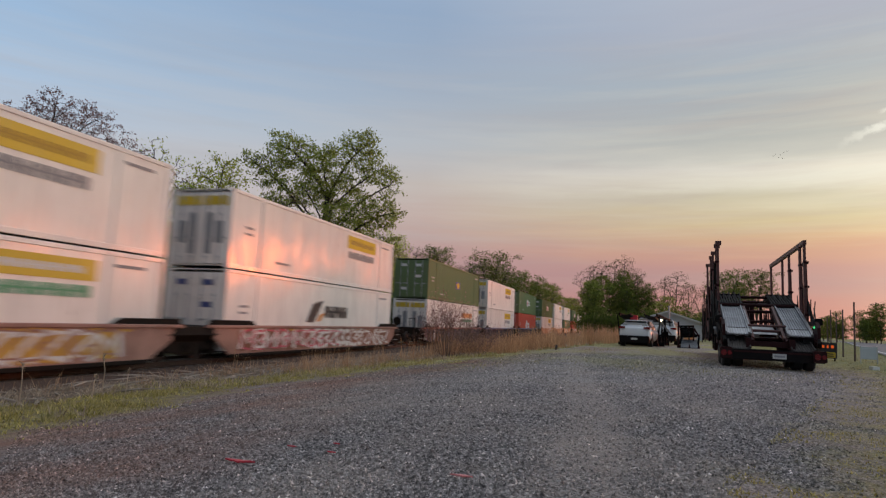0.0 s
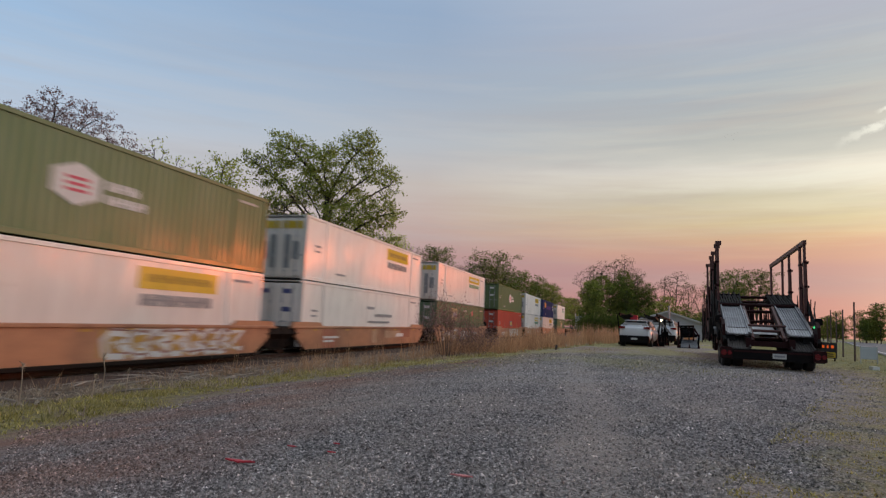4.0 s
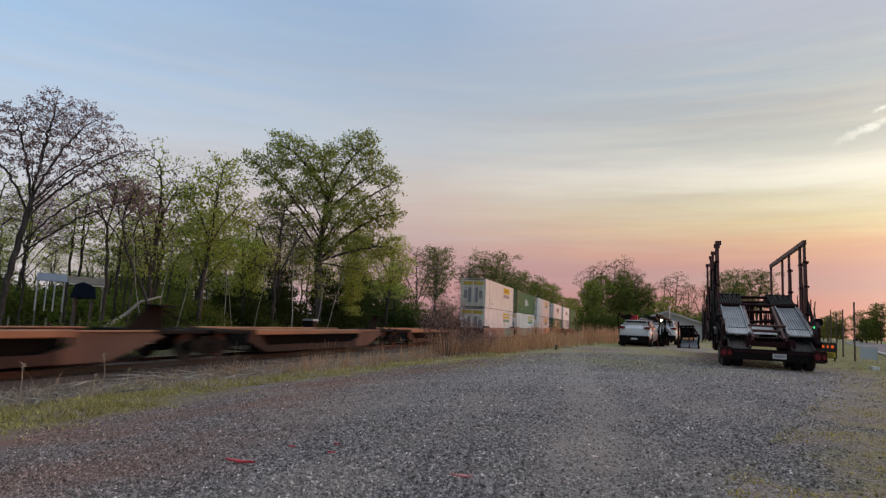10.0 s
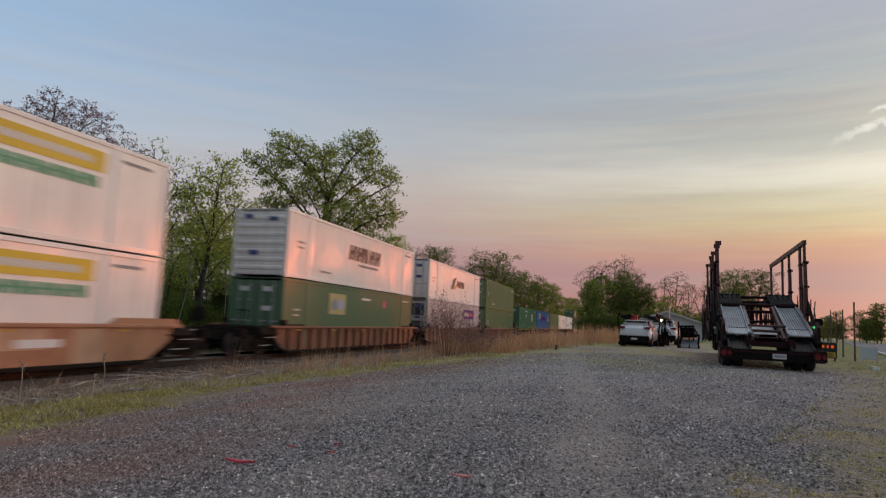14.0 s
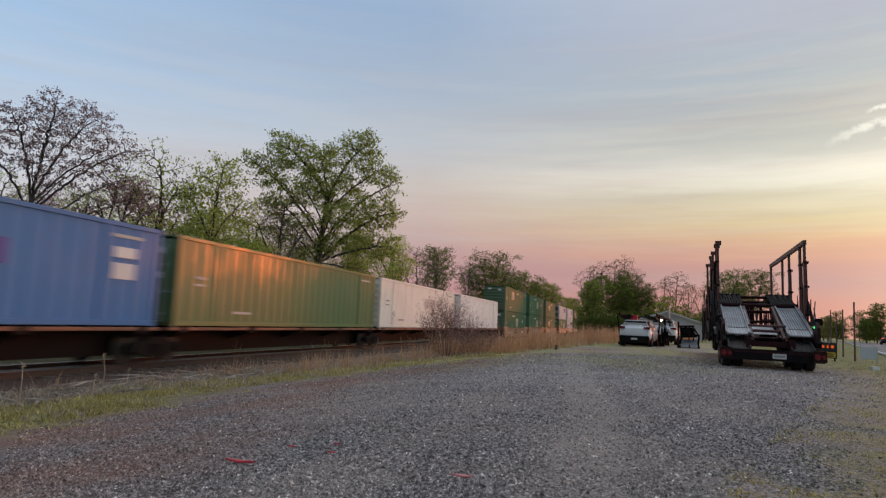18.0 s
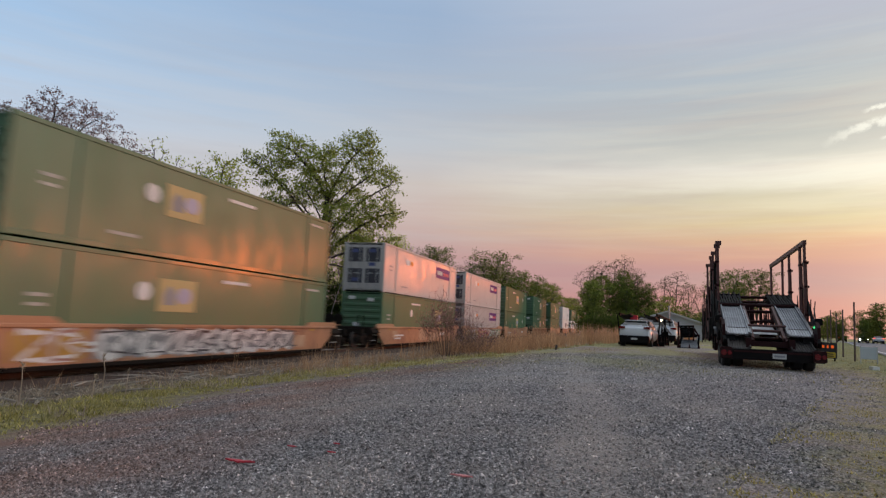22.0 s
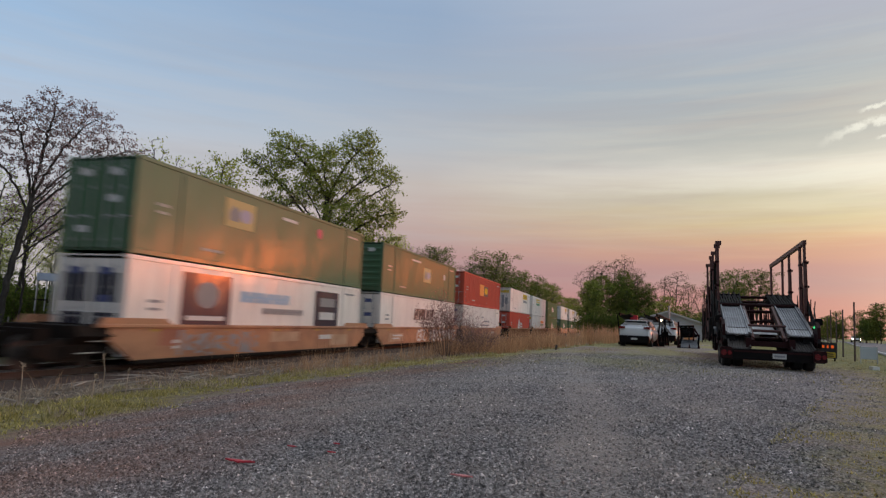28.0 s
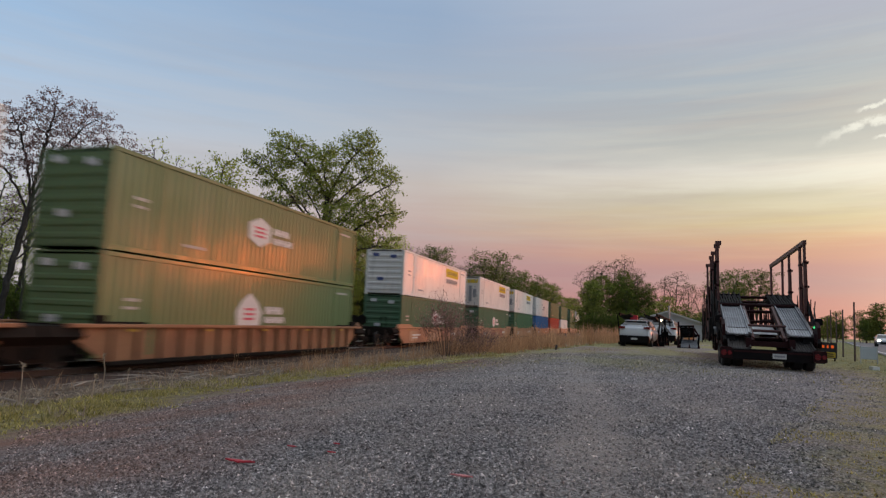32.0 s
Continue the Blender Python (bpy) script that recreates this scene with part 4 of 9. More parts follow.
def empty_car(s, last=False):
    root = thing("well_car", "empty rust-brown railway well car with an orange-brown upper rail", "railway car", "well cars of the train")
    for mi in (Matrix(), MIRROR):
        part("top_chord", KM["e_chord"], M["car_orange"], root, at=mi)
        # sill and panel below the rail carry the well's shade as colour
        part("side_sill", KM["e_side"], M["car_shaded"], root, at=mi)
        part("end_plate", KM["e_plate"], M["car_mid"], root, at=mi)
        part("end_lip", KM["e_lip"], M["car_orange"], root, at=mi)
        part("inner_wall", KM["e_inner"], M["shade_black"], root, at=mi)
    part("well_floor", KM["e_floor"], M["under"], root)
    part("end_deck", KM["e_deck"], M["under"], root)
    part("end_deck", KM["e_deck"], M["under"], root, at=Matrix.Translation((0, -15.0, 0)))
    part("brake_stand", KM["e_stand"], M["under"], root)
    part("end_screen", KM["e_screen"], M["under"], root)
    part("brace", KM["e_brace"], M["under"], root)
    for k in range(3):
        plate("stencil", 10.0 + k * 0.9, 10.6 + k * 0.9, 0.62, 0.70, "mark_grey", root, x=1.362)
    bogie(root, -2.3)
    if last:
        bogie(root, 14.6)
        part("coupler_end", KM["coupler_end"], M["under"], root, at=Matrix.Translation((0, 11.5, 0)) @ pose(0, 0, 0, 0, 0, 180))
    root.matrix_basis = pose(TRACK_X, s, RAIL_Z)
    moving.append((root, s, RAIL_Z))


def spine_car(s, rail_key="car_brown", last=False):
    root = thing("spine_car", "dark brown railway spine car with a narrow centre sill", "railway car", "spine cars of the train")
    # sill and arms take the colour with the shade under the load
    part("centre_sill", KM["spine"], M["car_brown_shade"], root)
    for k in range(5):
        part("cross_arm", KM["arm"], M["car_brown_shade"], root, at=Matrix.Translation((0, 0.5 + k * 3.79, 0)))
    for mi in (Matrix(), MIRROR):
        part("deck_rail", KM["deck_rail"], M[rail_key], root, at=mi)
    bogie(root, -0.4)
    if last:
        bogie(root, LONG + 0.6)
    root.matrix_basis = pose(TRACK_X, s, RAIL_Z)
    moving.append((root, s, RAIL_Z))


G1 = ("mark_white", "car_rust", "mark_pink")
G2 = ("mark_grey", "mark_white", "mark_black")
G3 = ("mark_skyblue", "mark_white", "mark_blue")
G4 = ("car_yellow", "mark_white", "car_rust")
G5 = ("mark_white", "mark_black", "mark_orange")
# place of the load's leading end at 0 s; car paint, car style, leading and trailing couplers, graffiti; upper load; lower load
TRAIN = [
    (-0.40, "car_rust", "smooth", 0, 0, ((1, 8.5, G2), (9, 14.5, G4)), ("white", "stripe", "fine", "doors"), ("white", "twin", "fine", "doors")),
    (18.92, "car_rust", "smooth", 0, 1, ((0.8, 9.2, ("car_brown", "mark_white", "mark_pink")), (9.4, 15.6, ("car_brown", "mark_white", "car_rust"))), ("white", "stripe", "fine", "doors"), ("white", "swoosh", "fine", "doors")),
    (42.25, "car_navy", "ribbed", 1, 0, (), ("olive", "smallsun", "corr", "doors"), ("white", "orange_low", "fine", "doors")),
    (62.30, "car_navy", "ribbed", 0, 0, (), ("white", "stripe", "fine", "doors"), ("white", "stripe", "fine", "doors")),
    (82.10, "car_navy", "ribbed", 0, 1, (), ("olive", "hex", "corr", "doors"), ("red", "house", "corr", "doors")),
    (105.45, "car_tan", "smooth", 1, 0, ((8.5, 14.6, G4),), ("olive", "hex", "corr", "doors"), ("white", "stripe", "fine", "doors")),
    (124.80, "car_tan", "smooth", 0, 0, (), ("white", "stripe", "fine", "doors"), ("white", "plain", "fine", "doors")),
    (145.05, "car_tan", "smooth", 0, 1, ((0.8, 6.0, G4), (7.0, 10.4, G5)), ("white", "twin", "fine", "doors"), ("green", "square_mid", "fine", "doors")),
    (168.49, "car_tan", "smooth", 1, 0, (), ("olive", "hex", "corr", "doors"), ("red", "smallsun", "corr", "doors")),
    (187.96, "car_tan", "smooth", 0, 0, (), ("white", "stripe", "fine", "doors"), ("white", "twin", "fine", "doors")),
    (207.36, "car_tan", "smooth", 0, 1, (), ("navy", "bluebox", "deep", "doors"), ("white", "stripe", "fine", "doors")),
    (230.75, "car_brown", "smooth", 1, 1, (), ("white", "orange", "fine", "doors"), ("green", "square", "fine", "doors")),
    (254.10, "empty", "", 0, 0, (), None, None),
    (271.90, "empty", "", 0, 0, (), None, None),
    (289.70, "empty", "", 0, 1, (), None, None),
    (312.33, "car_rust", "smooth", 0, 0, ((10.2, 14.6, ("mark_sage", "mark_teal")), (8.6, 10.0, ("car_primer", "car_pale"))), ("cream", "stripe", "fine", "doors"), ("white", "twin", "fine", "doors")),
    (331.65, "car_tan", "smooth", 0, 0, ((0.8, 3.4, G5), (4.0, 7.6, G4), (9.4, 12.2, G2)), ("olive", "hex", "corr", "doors"), ("white", "twin", "fine", "doors")),
    (350.97, "car_tan", "smooth", 0, 1, ((3.0, 7.2, G2),), ("white", "twin", "fine", "doors"), ("white", "twin", "fine", "doors")),
    (374.28, "car_brown", "ribbed", 1, 0, (), ("white", "bigword", "fine", "ribs"), ("green", "square_mid", "fine", "doors")),
    (393.90, "car_brown", "ribbed", 0, 0, (), ("white", "swoosh", "fine", "doors"), ("grey", "violet", "fine", "doors")),
    (413.20, "car_brown", "ribbed", 0, 1, (), ("olive", "none", "corr", "doors"), ("olive", "none", "corr", "doors")),
    (433.92, "spine", "car_yellow", 0, 0, (), ("green", "square_late", "fine", "ribs"), None),
    (451.30, "spine", "car_brown", 0, 0, (), ("blue", "bluebox", "deep", "doors"), None),
    (468.25, "spine", "car_brown", 0, 0, (), ("olive", "none", "deep", "doors"), None),
    (485.30, "spine", "car_brown", 0, 0, (), ("cream", "faint", "fine", "ribs"), None),
    (503.46, "spine", "car_brown", 0, 1, (), ("white", "none", "deep", "doors"), None),
    (524.07, "car_tan", "smooth", 1, 0, ((6.3, 7.6, ("under", "under", "mark_grey")),), ("green", "square_mid", "fine", "ribs"), ("green", "square", "fine", "ribs")),
    (543.40, "car_tan", "smooth", 0, 0, ((6.5, 12.0, G5),), ("green", "square", "fine", "ribs"), ("green", "square", "fine", "ribs")),
    (562.75, "car_tan", "smooth", 0, 1, ((0.5, 2.6, G4), (2.9, 13.2, G2)), ("green", "square_early", "fine", "ribs"), ("green", "square_early", "fine", "ribs")),
    (586.03, "car_tan", "smooth", 1, 0, (), ("grey", "violet", "fine", "doors"), ("green", "square_low", "fine", "ribs")),
    (605.36, "car_tan", "smooth", 0, 0, ((0.6, 4.6, G4), (4.8, 10.0, ("car_yellow", "mark_pink", "mark_white")), (10.2, 15.7, ("mark_white", "mark_green", "mark_black"))), ("grey", "violet", "fine", "doors"), ("grey", "violet", "fine", "doors")),
    (624.50, "car_tan", "smooth", 0, 1, (), ("green", "square", "fine", "ribs"), ("green", "square", "fine", "ribs")),
    (647.60, "car_tan", "ribbed", 1, 1, (), ("green", "square", "fine", "ribs"), ("green", "square", "fine", "ribs")),
    (670.80, "car_tan", "smooth", 1, 1, (), ("green", "square", "fine", "ribs"), ("green", "none", "fine", "ribs")),
    (694.00, "car_brown", "smooth", 1, 1, (), ("white", "none", "deep", "doors"), ("white", "bigword", "fine", "doors")),
    (717.30, "car_tan", "smooth", 1, 0, ((2.2, 6.6, ("mark_grey", "car_tan")),), ("green", "square_mid", "fine", "doors"), ("white", "panels", "fine", "doors")),
    (736.40, "car_tan", "smooth", 0, 0, ((9.2, 15.6, ("mark_black", "mark_white", "mark_grey")), (6.4, 8.4, ("car_tan", "mark_white"))), ("green", "square", "fine", "ribs"), ("white", "bigword", "fine", "doors")),
    (755.55, "car_tan", "smooth", 0, 1, (), ("red", "sunred", "corr", "doors"), ("white", "plain", "deep", "doors")),
    (778.40, "car_orange", "ribbed", 1, 0, (), ("white", "stripe", "fine", "doors"), ("red", "house", "corr", "doors")),
    (797.40, "car_orange", "ribbed", 0, 0, (), ("white", "twin_mid", "fine", "ribs"), ("white", "orange_low", "fine", "doors")),
    (816.80, "car_orange", "ribbed", 0, 1, (), ("olive", "hex", "corr", "ribs"), ("olive", "house", "corr", "ribs")),
    (840.40, "car_tan", "smooth", 1, 0, (), ("white", "stripe", "fine", "ribs"), ("green", "hex", "corr", "ribs")),
    (862.00, "car_tan", "smooth", 0, 0, (), ("white", "stripe", "fine", "doors"), ("green", "hex", "corr", "ribs")),
    (882.00, "car_tan", "smooth", 0, 1, (), ("white", "stripe", "fine", "doors"), ("green", "none", "fine", "ribs")),
    (902.00, "car_tan", "smooth", 1, 0, (), ("white", "plain", "fine", "doors"), ("blue", "none", "corr", "doors")),
    (921.50, "car_tan", "smooth", 0, 0, (), ("green", "none", "fine", "doors"), ("red", "none", "corr", "doors")),
    (941.00, "car_tan", "smooth", 0, 1, (), ("green", "none", "fine", "doors"), ("white", "plain", "fine", "doors")),
    (964.50, "car_tan", "smooth", 1, 0, (), ("green", "square", "fine", "doors"), ("green", "none", "fine", "doors")),
    (984.00, "car_tan", "smooth", 0, 0, (), ("white", "plain", "fine", "doors"), ("green", "none", "fine", "doors")),
    (1003.5, "car_tan", "smooth", 0, 1, (), ("green", "none", "fine", "doors"), ("green", "none", "fine", "doors")),
    (1027.0, "car_brown", "smooth", 1, 0, (), ("green", "none", "fine", "doors"), ("olive", "none", "corr", "doors")),
    (1046.5, "car_brown", "smooth", 0, 1, (), ("green", "none", "fine", "doors"), ("green", "none", "fine", "doors")),
]

# ---- ground and railway ----


def ground_z(x, y):
    """Lot level near the camera, falling to the track bed, level beyond."""
    pts = ((-200, 0.6), (-60, -0.9), (-19, -1.15), (-17.2, -0.98), (-15.45, -0.95), (-15.3, -0.83), (-14.4, -0.83), (-14.25, -0.95), (-13.75, -0.95), (-13.3, -0.86), (-12.6, -0.84), (-11.6, -0.84), (-9.0, -0.70), (-6.0, -0.42), (-2.0, -0.06), (0.5, 0.0), (12, 0.0), (40, 0.1), (400, 0.6))
    for (a, za), (b, zb) in zip(pts, pts[1:]):
        if x <= b:
            t = max(0.0, (x - a) / (b - a))
            z = za + (zb - za) * t
            break
    else:
        z = pts[-1][1]
    return z + 0.03 * noise.noise((x * 0.4, y * 0.4, 0)) * (1 if abs(x - TRACK_X) > 3 else 0.2)


def ground_colour(n):
    """Colour of the lot, its grass, dirt and the railway's bed by place. Returns colour, stone relief, middle-sized noise."""
    co = n.add("ShaderNodeTexCoord").outputs["Object"]
    xyz = n.add("ShaderNodeSeparateXYZ")
    n.link(co, xyz.inputs[0])
    x, y, z = xyz.outputs
    vor = n.add("ShaderNodeTexVoronoi")
    n.link(co, vor.inputs["Vector"])
    vor.inputs["Scale"].default_value = 48
    cell = n.math("MULTIPLY_ADD", n.ramp(vor.outputs["Color"], [(0.0, 0.0), (1.0, 1.0)]), 1.0, 0.0)
    broad = n.noise(co, 0.35, 4, 0.6)
    mid = n.noise(co, 2.2, 4, 0.6)
    tiny = n.noise(co, 55.0, 3, 0.7)
    stone = n.mix(n.ramp(cell, [(0.22, 0.0), (0.80, 1.0)]), (0.095, 0.086, 0.085), (0.52, 0.465, 0.448))
    stone = n.mix(n.ramp(tiny, [(0.36, 0.75), (0.52, 0.0)]), stone, (0.09, 0.08, 0.075))
    stone = n.mix(n.ramp(broad, [(0.45, 0.0), (0.62, 0.55)]), stone, (0.43, 0.36, 0.315))
    # grass along the lot's edge towards the rails, past the lot, and by the road
    wob = n.math("MULTIPLY_ADD", n.noise(co, 0.6, 6, 0.7), 4.0, -2.0)
    step = lambda a, b, k: n.math("MULTIPLY", n.math("MINIMUM", n.math("MAXIMUM", n.math("SUBTRACT", y, a), 0.0), b - a), k)
    rim = n.math("ADD", n.math("ADD", step(5.0, 10.0, -0.17), step(10.5, 15.0, 0.12)), n.math("ADD", step(15.0, 200.0, 0.24), -5.95))
    left = n.math("SUBTRACT", rim, n.math("ADD", x, n.math("MULTIPLY", wob, 0.7)))
    # reddish brown dirt in a belt beside the grass
    belt = n.ramp(n.math("MULTIPLY_ADD", left, 0.25, 1.0), [(0.05, 0.0), (0.42, 0.75), (0.9, 1.0), (1.0, 0.8)])
    rust = n.math("MULTIPLY", n.ramp(n.noise(n.mapped(co, (1, 0.5, 1)), 0.9, 5, 0.65), [(0.36, 0.15), (0.62, 1.0)]), belt)
    stone = n.mix(n.math("MULTIPLY", rust, 0.95), stone, n.mix(tiny, (0.17, 0.088, 0.066), (0.44, 0.25, 0.19)))
    tuft = n.noise(n.mapped(co, (1.0, 0.8, 1.0)), 9.0, 7, 0.8)
    soil = n.mix(n.ramp(tuft, [(0.42, 0.0), (0.60, 1.0)]), (0.115, 0.095, 0.055), n.mix(mid, (0.40, 0.36, 0.11), (0.62, 0.54, 0.20)))
    g1 = n.ramp(n.math("MULTIPLY_ADD", left, 0.7, 0.35, clamp=True), [(0.2, 0.0), (0.7, 1.0)])
    far = n.ramp(n.math("MULTIPLY", n.math("ADD", n.math("SUBTRACT", y, n.math("MULTIPLY", x, 0.25)), n.math("MULTIPLY", wob, 2.0)), 0.01), [(0.13, 0.0), (0.18, 0.55), (0.26, 0.75), (0.5, 1.0)])
    far = n.math("MULTIPLY", far, n.ramp(n.noise(n.mapped(co, (0.22, 0.10, 1)), 1.0, 4, 0.6), [(0.42, 0.15), (0.54, 1.0)]))
    slant = n.math("MINIMUM", n.math("MULTIPLY_ADD", y, 0.34, -0.55), 5.4)
    right = n.ramp(n.math("MULTIPLY_ADD", n.math("SUBTRACT", n.math("MULTIPLY_ADD", wob, 0.8, x), slant), 0.4, 0.25), [(0.10, 0.0), (0.55, 0.80)])
    right = n.math("MULTIPLY", right, n.ramp(n.noise(co, 1.6, 5, 0.7), [(0.36, 0.10), (0.52, 1.0)]))
    soil = n.mix(right, soil, n.mix(n.ramp(n.noise(co, 7.0, 6, 0.75), [(0.35, 0.0), (0.65, 1.0)]), (0.20, 0.185, 0.085), (0.50, 0.455, 0.19)))
    g1 = n.math("MULTIPLY", g1, n.ramp(n.noise(co, 4.0, 6, 0.75), [(0.34, 0.35), (0.50, 1.0)]))
    g = n.math("MAXIMUM", n.math("MAXIMUM", g1, far), right, clamp=True)
    soil = n.mix(n.ramp(n.noise(co, 3.3, 6, 0.75), [(0.45, 0.0), (0.62, 0.6)]), soil, n.mix(tuft, (0.12, 0.085, 0.06), (0.46, 0.36, 0.24)))
    soil = n.mix(n.math("MULTIPLY", n.ramp(n.math("MULTIPLY", y, 0.01), [(0.13, 0.0), (0.22, 1.0)]), 0.8), soil, n.mix(n.noise(co, 1.2, 6, 0.75), (0.24, 0.24, 0.10), (0.66, 0.62, 0.26)))
    col = n.mix(g, stone, soil)
    # matted dead growth between the grass strip and the rails
    straw = n.mix(n.ramp(n.noise(n.mapped(co, (1, 0.45, 1)), 5.0, 8, 0.85), [(0.40, 0.0), (0.60, 1.0)]), (0.045, 0.034, 0.028), (0.38, 0.305, 0.245))
    straw = n.mix(n.ramp(mid, [(0.4, 0.0), (0.7, 0.6)]), straw, (0.22, 0.155, 0.12))
    col = n.mix(n.ramp(n.math("MULTIPLY", left, 0.25), [(0.52, 0.0), (0.74, 0.95)]), col, straw)
    # dark brown-green ground beyond the rails
    col = n.mix(n.ramp(n.math("MULTIPLY_ADD", x, -0.1, -1.65), [(0.0, 0.0), (0.12, 1.0)]), col, n.mix(mid, (0.06, 0.05, 0.035), (0.13, 0.125, 0.05)))
    shoulder = n.ramp(n.math("MULTIPLY", n.math("ABSOLUTE", n.math("ADD", x, 18.0)), 0.1), [(0.11, 1.0), (0.19, 0.0)])
    col = n.mix(n.math("MULTIPLY", shoulder, n.ramp(mid, [(0.35, 0.45), (0.6, 1.0)])), col, n.mix(cell, (0.16, 0.15, 0.145), (0.52, 0.49, 0.47)))
    # greener verge beside the road
    verge = n.ramp(n.math("MULTIPLY_ADD", wob, 0.03, n.math("MULTIPLY", x, 0.1)), [(0.60, 0.0), (0.76, 0.9)])
    col = n.mix(verge, col, n.mix(n.ramp(n.noise(co, 2.5, 7, 0.75), [(0.38, 0.0), (0.64, 1.0)]), (0.12, 0.14, 0.045), (0.36, 0.37, 0.13)))
    # wheel-worn paler tracks across the lot
    bent = n.math("ADD", x, n.math("MULTIPLY", n.math("MAXIMUM", n.math("SUBTRACT", y, 6.5), 0.0), 0.10))
    lane1 = n.ramp(n.math("ABSOLUTE", n.math("ADD", n.math("ADD", bent, 0.26), n.math("MULTIPLY", wob, 0.12))), [(0.05, 1.0), (0.6, 0.0)])
    lane2 = n.ramp(n.math("ABSOLUTE", n.math("ADD", n.math("ADD", bent, 1.6), n.math("MULTIPLY", wob, 0.10))), [(0.1, 0.5), (0.5, 0.0)])
    worn = n.math("MULTIPLY", n.math("MAXIMUM", lane1, lane2), n.math("MULTIPLY_ADD", mid, 0.9, 0.25), clamp=True)
    col = n.mix(n.math("MULTIPLY", worn, 0.55), col, n.mix(tiny, (0.36, 0.30, 0.265), (0.58, 0.49, 0.43)))
    # gravel paler from about 6 m onwards, in broad patches
    far_pale = n.math("MULTIPLY", n.ramp(n.math("MULTIPLY", y, 0.01), [(0.055, 0.0), (0.12, 0.8), (0.5, 1.0)]), n.ramp(n.noise(co, 0.8, 5, 0.65), [(0.35, 0.12), (0.6, 0.62)]))
    far_pale = n.math("MULTIPLY", far_pale, n.math("MULTIPLY", n.ramp(n.math("MULTIPLY_ADD", x, 0.1, 0.5), [(0.05, 0.0), (0.25, 1.0)]), n.math("SUBTRACT", 1.0, g)), clamp=True)
    col = n.mix(far_pale, col, n.mix(tiny, (0.36, 0.325, 0.32), (0.60, 0.53, 0.51)))
    # much darker stone along the track bed
    bed = n.ramp(n.math("MULTIPLY", n.math("ABSOLUTE", n.math("ADD", x, -TRACK_X)), 0.1), [(0.17, 1.0), (0.235, 0.0)])
    col = n.mix(bed, col, n.mix(cell, (0.035, 0.03, 0.027), (0.12, 0.10, 0.088)))
    # dark brown strip beside the near rail
    side = n.ramp(n.math("MULTIPLY", n.math("ABSOLUTE", n.math("ADD", n.math("MULTIPLY_ADD", wob, 0.12, x), 12.7)), 0.1), [(0.10, 1.0), (0.145, 0.0)])
    col = n.mix(n.math("MULTIPLY", side, 0.92), col, n.mix(mid, (0.065, 0.042, 0.034), (0.13, 0.088, 0.072)))
    # stone between the rails painted pale to hold light reaching under the train
    crib = n.ramp(n.math("MULTIPLY", n.math("ABSOLUTE", n.math("ADD", x, -TRACK_X)), 0.1), [(0.066, 1.0), (0.074, 0.0)])
    col = n.mix(crib, col, n.mix(cell, (0.28, 0.26, 0.255), (0.66, 0.63, 0.61)))
    return col, vor.outputs["Distance"], mid


def make_ground():
    m = bpy.data.materials.new("lot_gravel_and_grass")
    m.use_nodes = True
    n = Nodes(m.node_tree)
    col, relief, mid = ground_colour(n)
    b = n.add("ShaderNodeBsdfPrincipled")
    n.link(col, b.inputs["Base Color"])
    b.inputs["Roughness"].default_value = 0.9
    b.inputs["Specular IOR Level"].default_value = 0.25
    bn = n.add("ShaderNodeBump")
    bn.inputs["Strength"].default_value = 0.9
    bn.inputs["Distance"].default_value = 0.034
    n.link(n.math("ADD", relief, n.math("MULTIPLY", mid, 0.8)), bn.inputs["Height"])
    n.link(bn.outputs[0], b.inputs["Normal"])
    o = n.add("ShaderNodeOutputMaterial")
    n.link(b.outputs[0], o.inputs[0])
    xs = [-1500, -500, -200, -120, -80, -60, -45, -35, -28, -22] + sorted([-20 + 0.5 * i for i in range(65)] + [-15.45, -15.3, -14.4, -14.25, -13.75, -13.3]) + [14, 18, 24, 32, 45, 70, 120, 250, 600, 1500]
    ys = [-200, -60, -20, -8, -3] + [0.5 * i for i in range(0, 50)] + [25 + 2 * i for i in range(30)] + [90, 110, 140, 180, 250, 400, 800, 2500]
    g = Geo().grid(lambda u, v: (u, v, ground_z(u, v)), xs, ys)
    solid("ground", g, m, "grey gravel lot with patchy grass running to the railway", "ground", "structure", smooth=True)


make_ground()


def make_track():
    y0, y1 = -40.0, 420.0
    prof = [(-0.075, 0.0), (0.075, 0.0), (0.075, 0.015), (0.012, 0.035), (0.012, 0.135), (0.036, 0.145), (0.036, 0.175), (0.03, 0.18), (-0.03, 0.18), (-0.036, 0.175), (-0.036, 0.145), (-0.012, 0.135), (-0.012, 0.035), (-0.075, 0.015)]
    tie = Geo().cbox(-0.115, 0.115, -1.3, 1.3, 0, 0.17, 0.012)
    tie.v = [(y, x, z) for x, y, z in tie.v]
    tie_me = tie.mesh("tie")
    track = thing("railway_track", "rusty steel rails on weathered wooden ties", "railway track", kind="structure")
    for k in (-0.7525, 0.7525):
        part("rail", Geo().prism([(p + k, q) for p, q in prof], y0, y1, "y"), M["rail"], track, at=pose(TRACK_X, 0, RAIL_Z - 0.18))
        part("rail_head", Geo().box(k - 0.03, k + 0.03, y0, y1, 0.0005, 0.002), M["tread"], track, "polished running surface", at=pose(TRACK_X, 0, RAIL_Z))
    rnd = random.Random(3)
    for i in range(130):
        y = 4 + i * 0.53
        part("tie", tie_me, M["tie"], track, at=pose(TRACK_X + rnd.uniform(-0.05, 0.05), y, RAIL_Z - 0.34 + rnd.uniform(-0.01, 0.01), 0, 0, rnd.uniform(-1.5, 1.5)))


make_track()

# ---- trees and plants ----


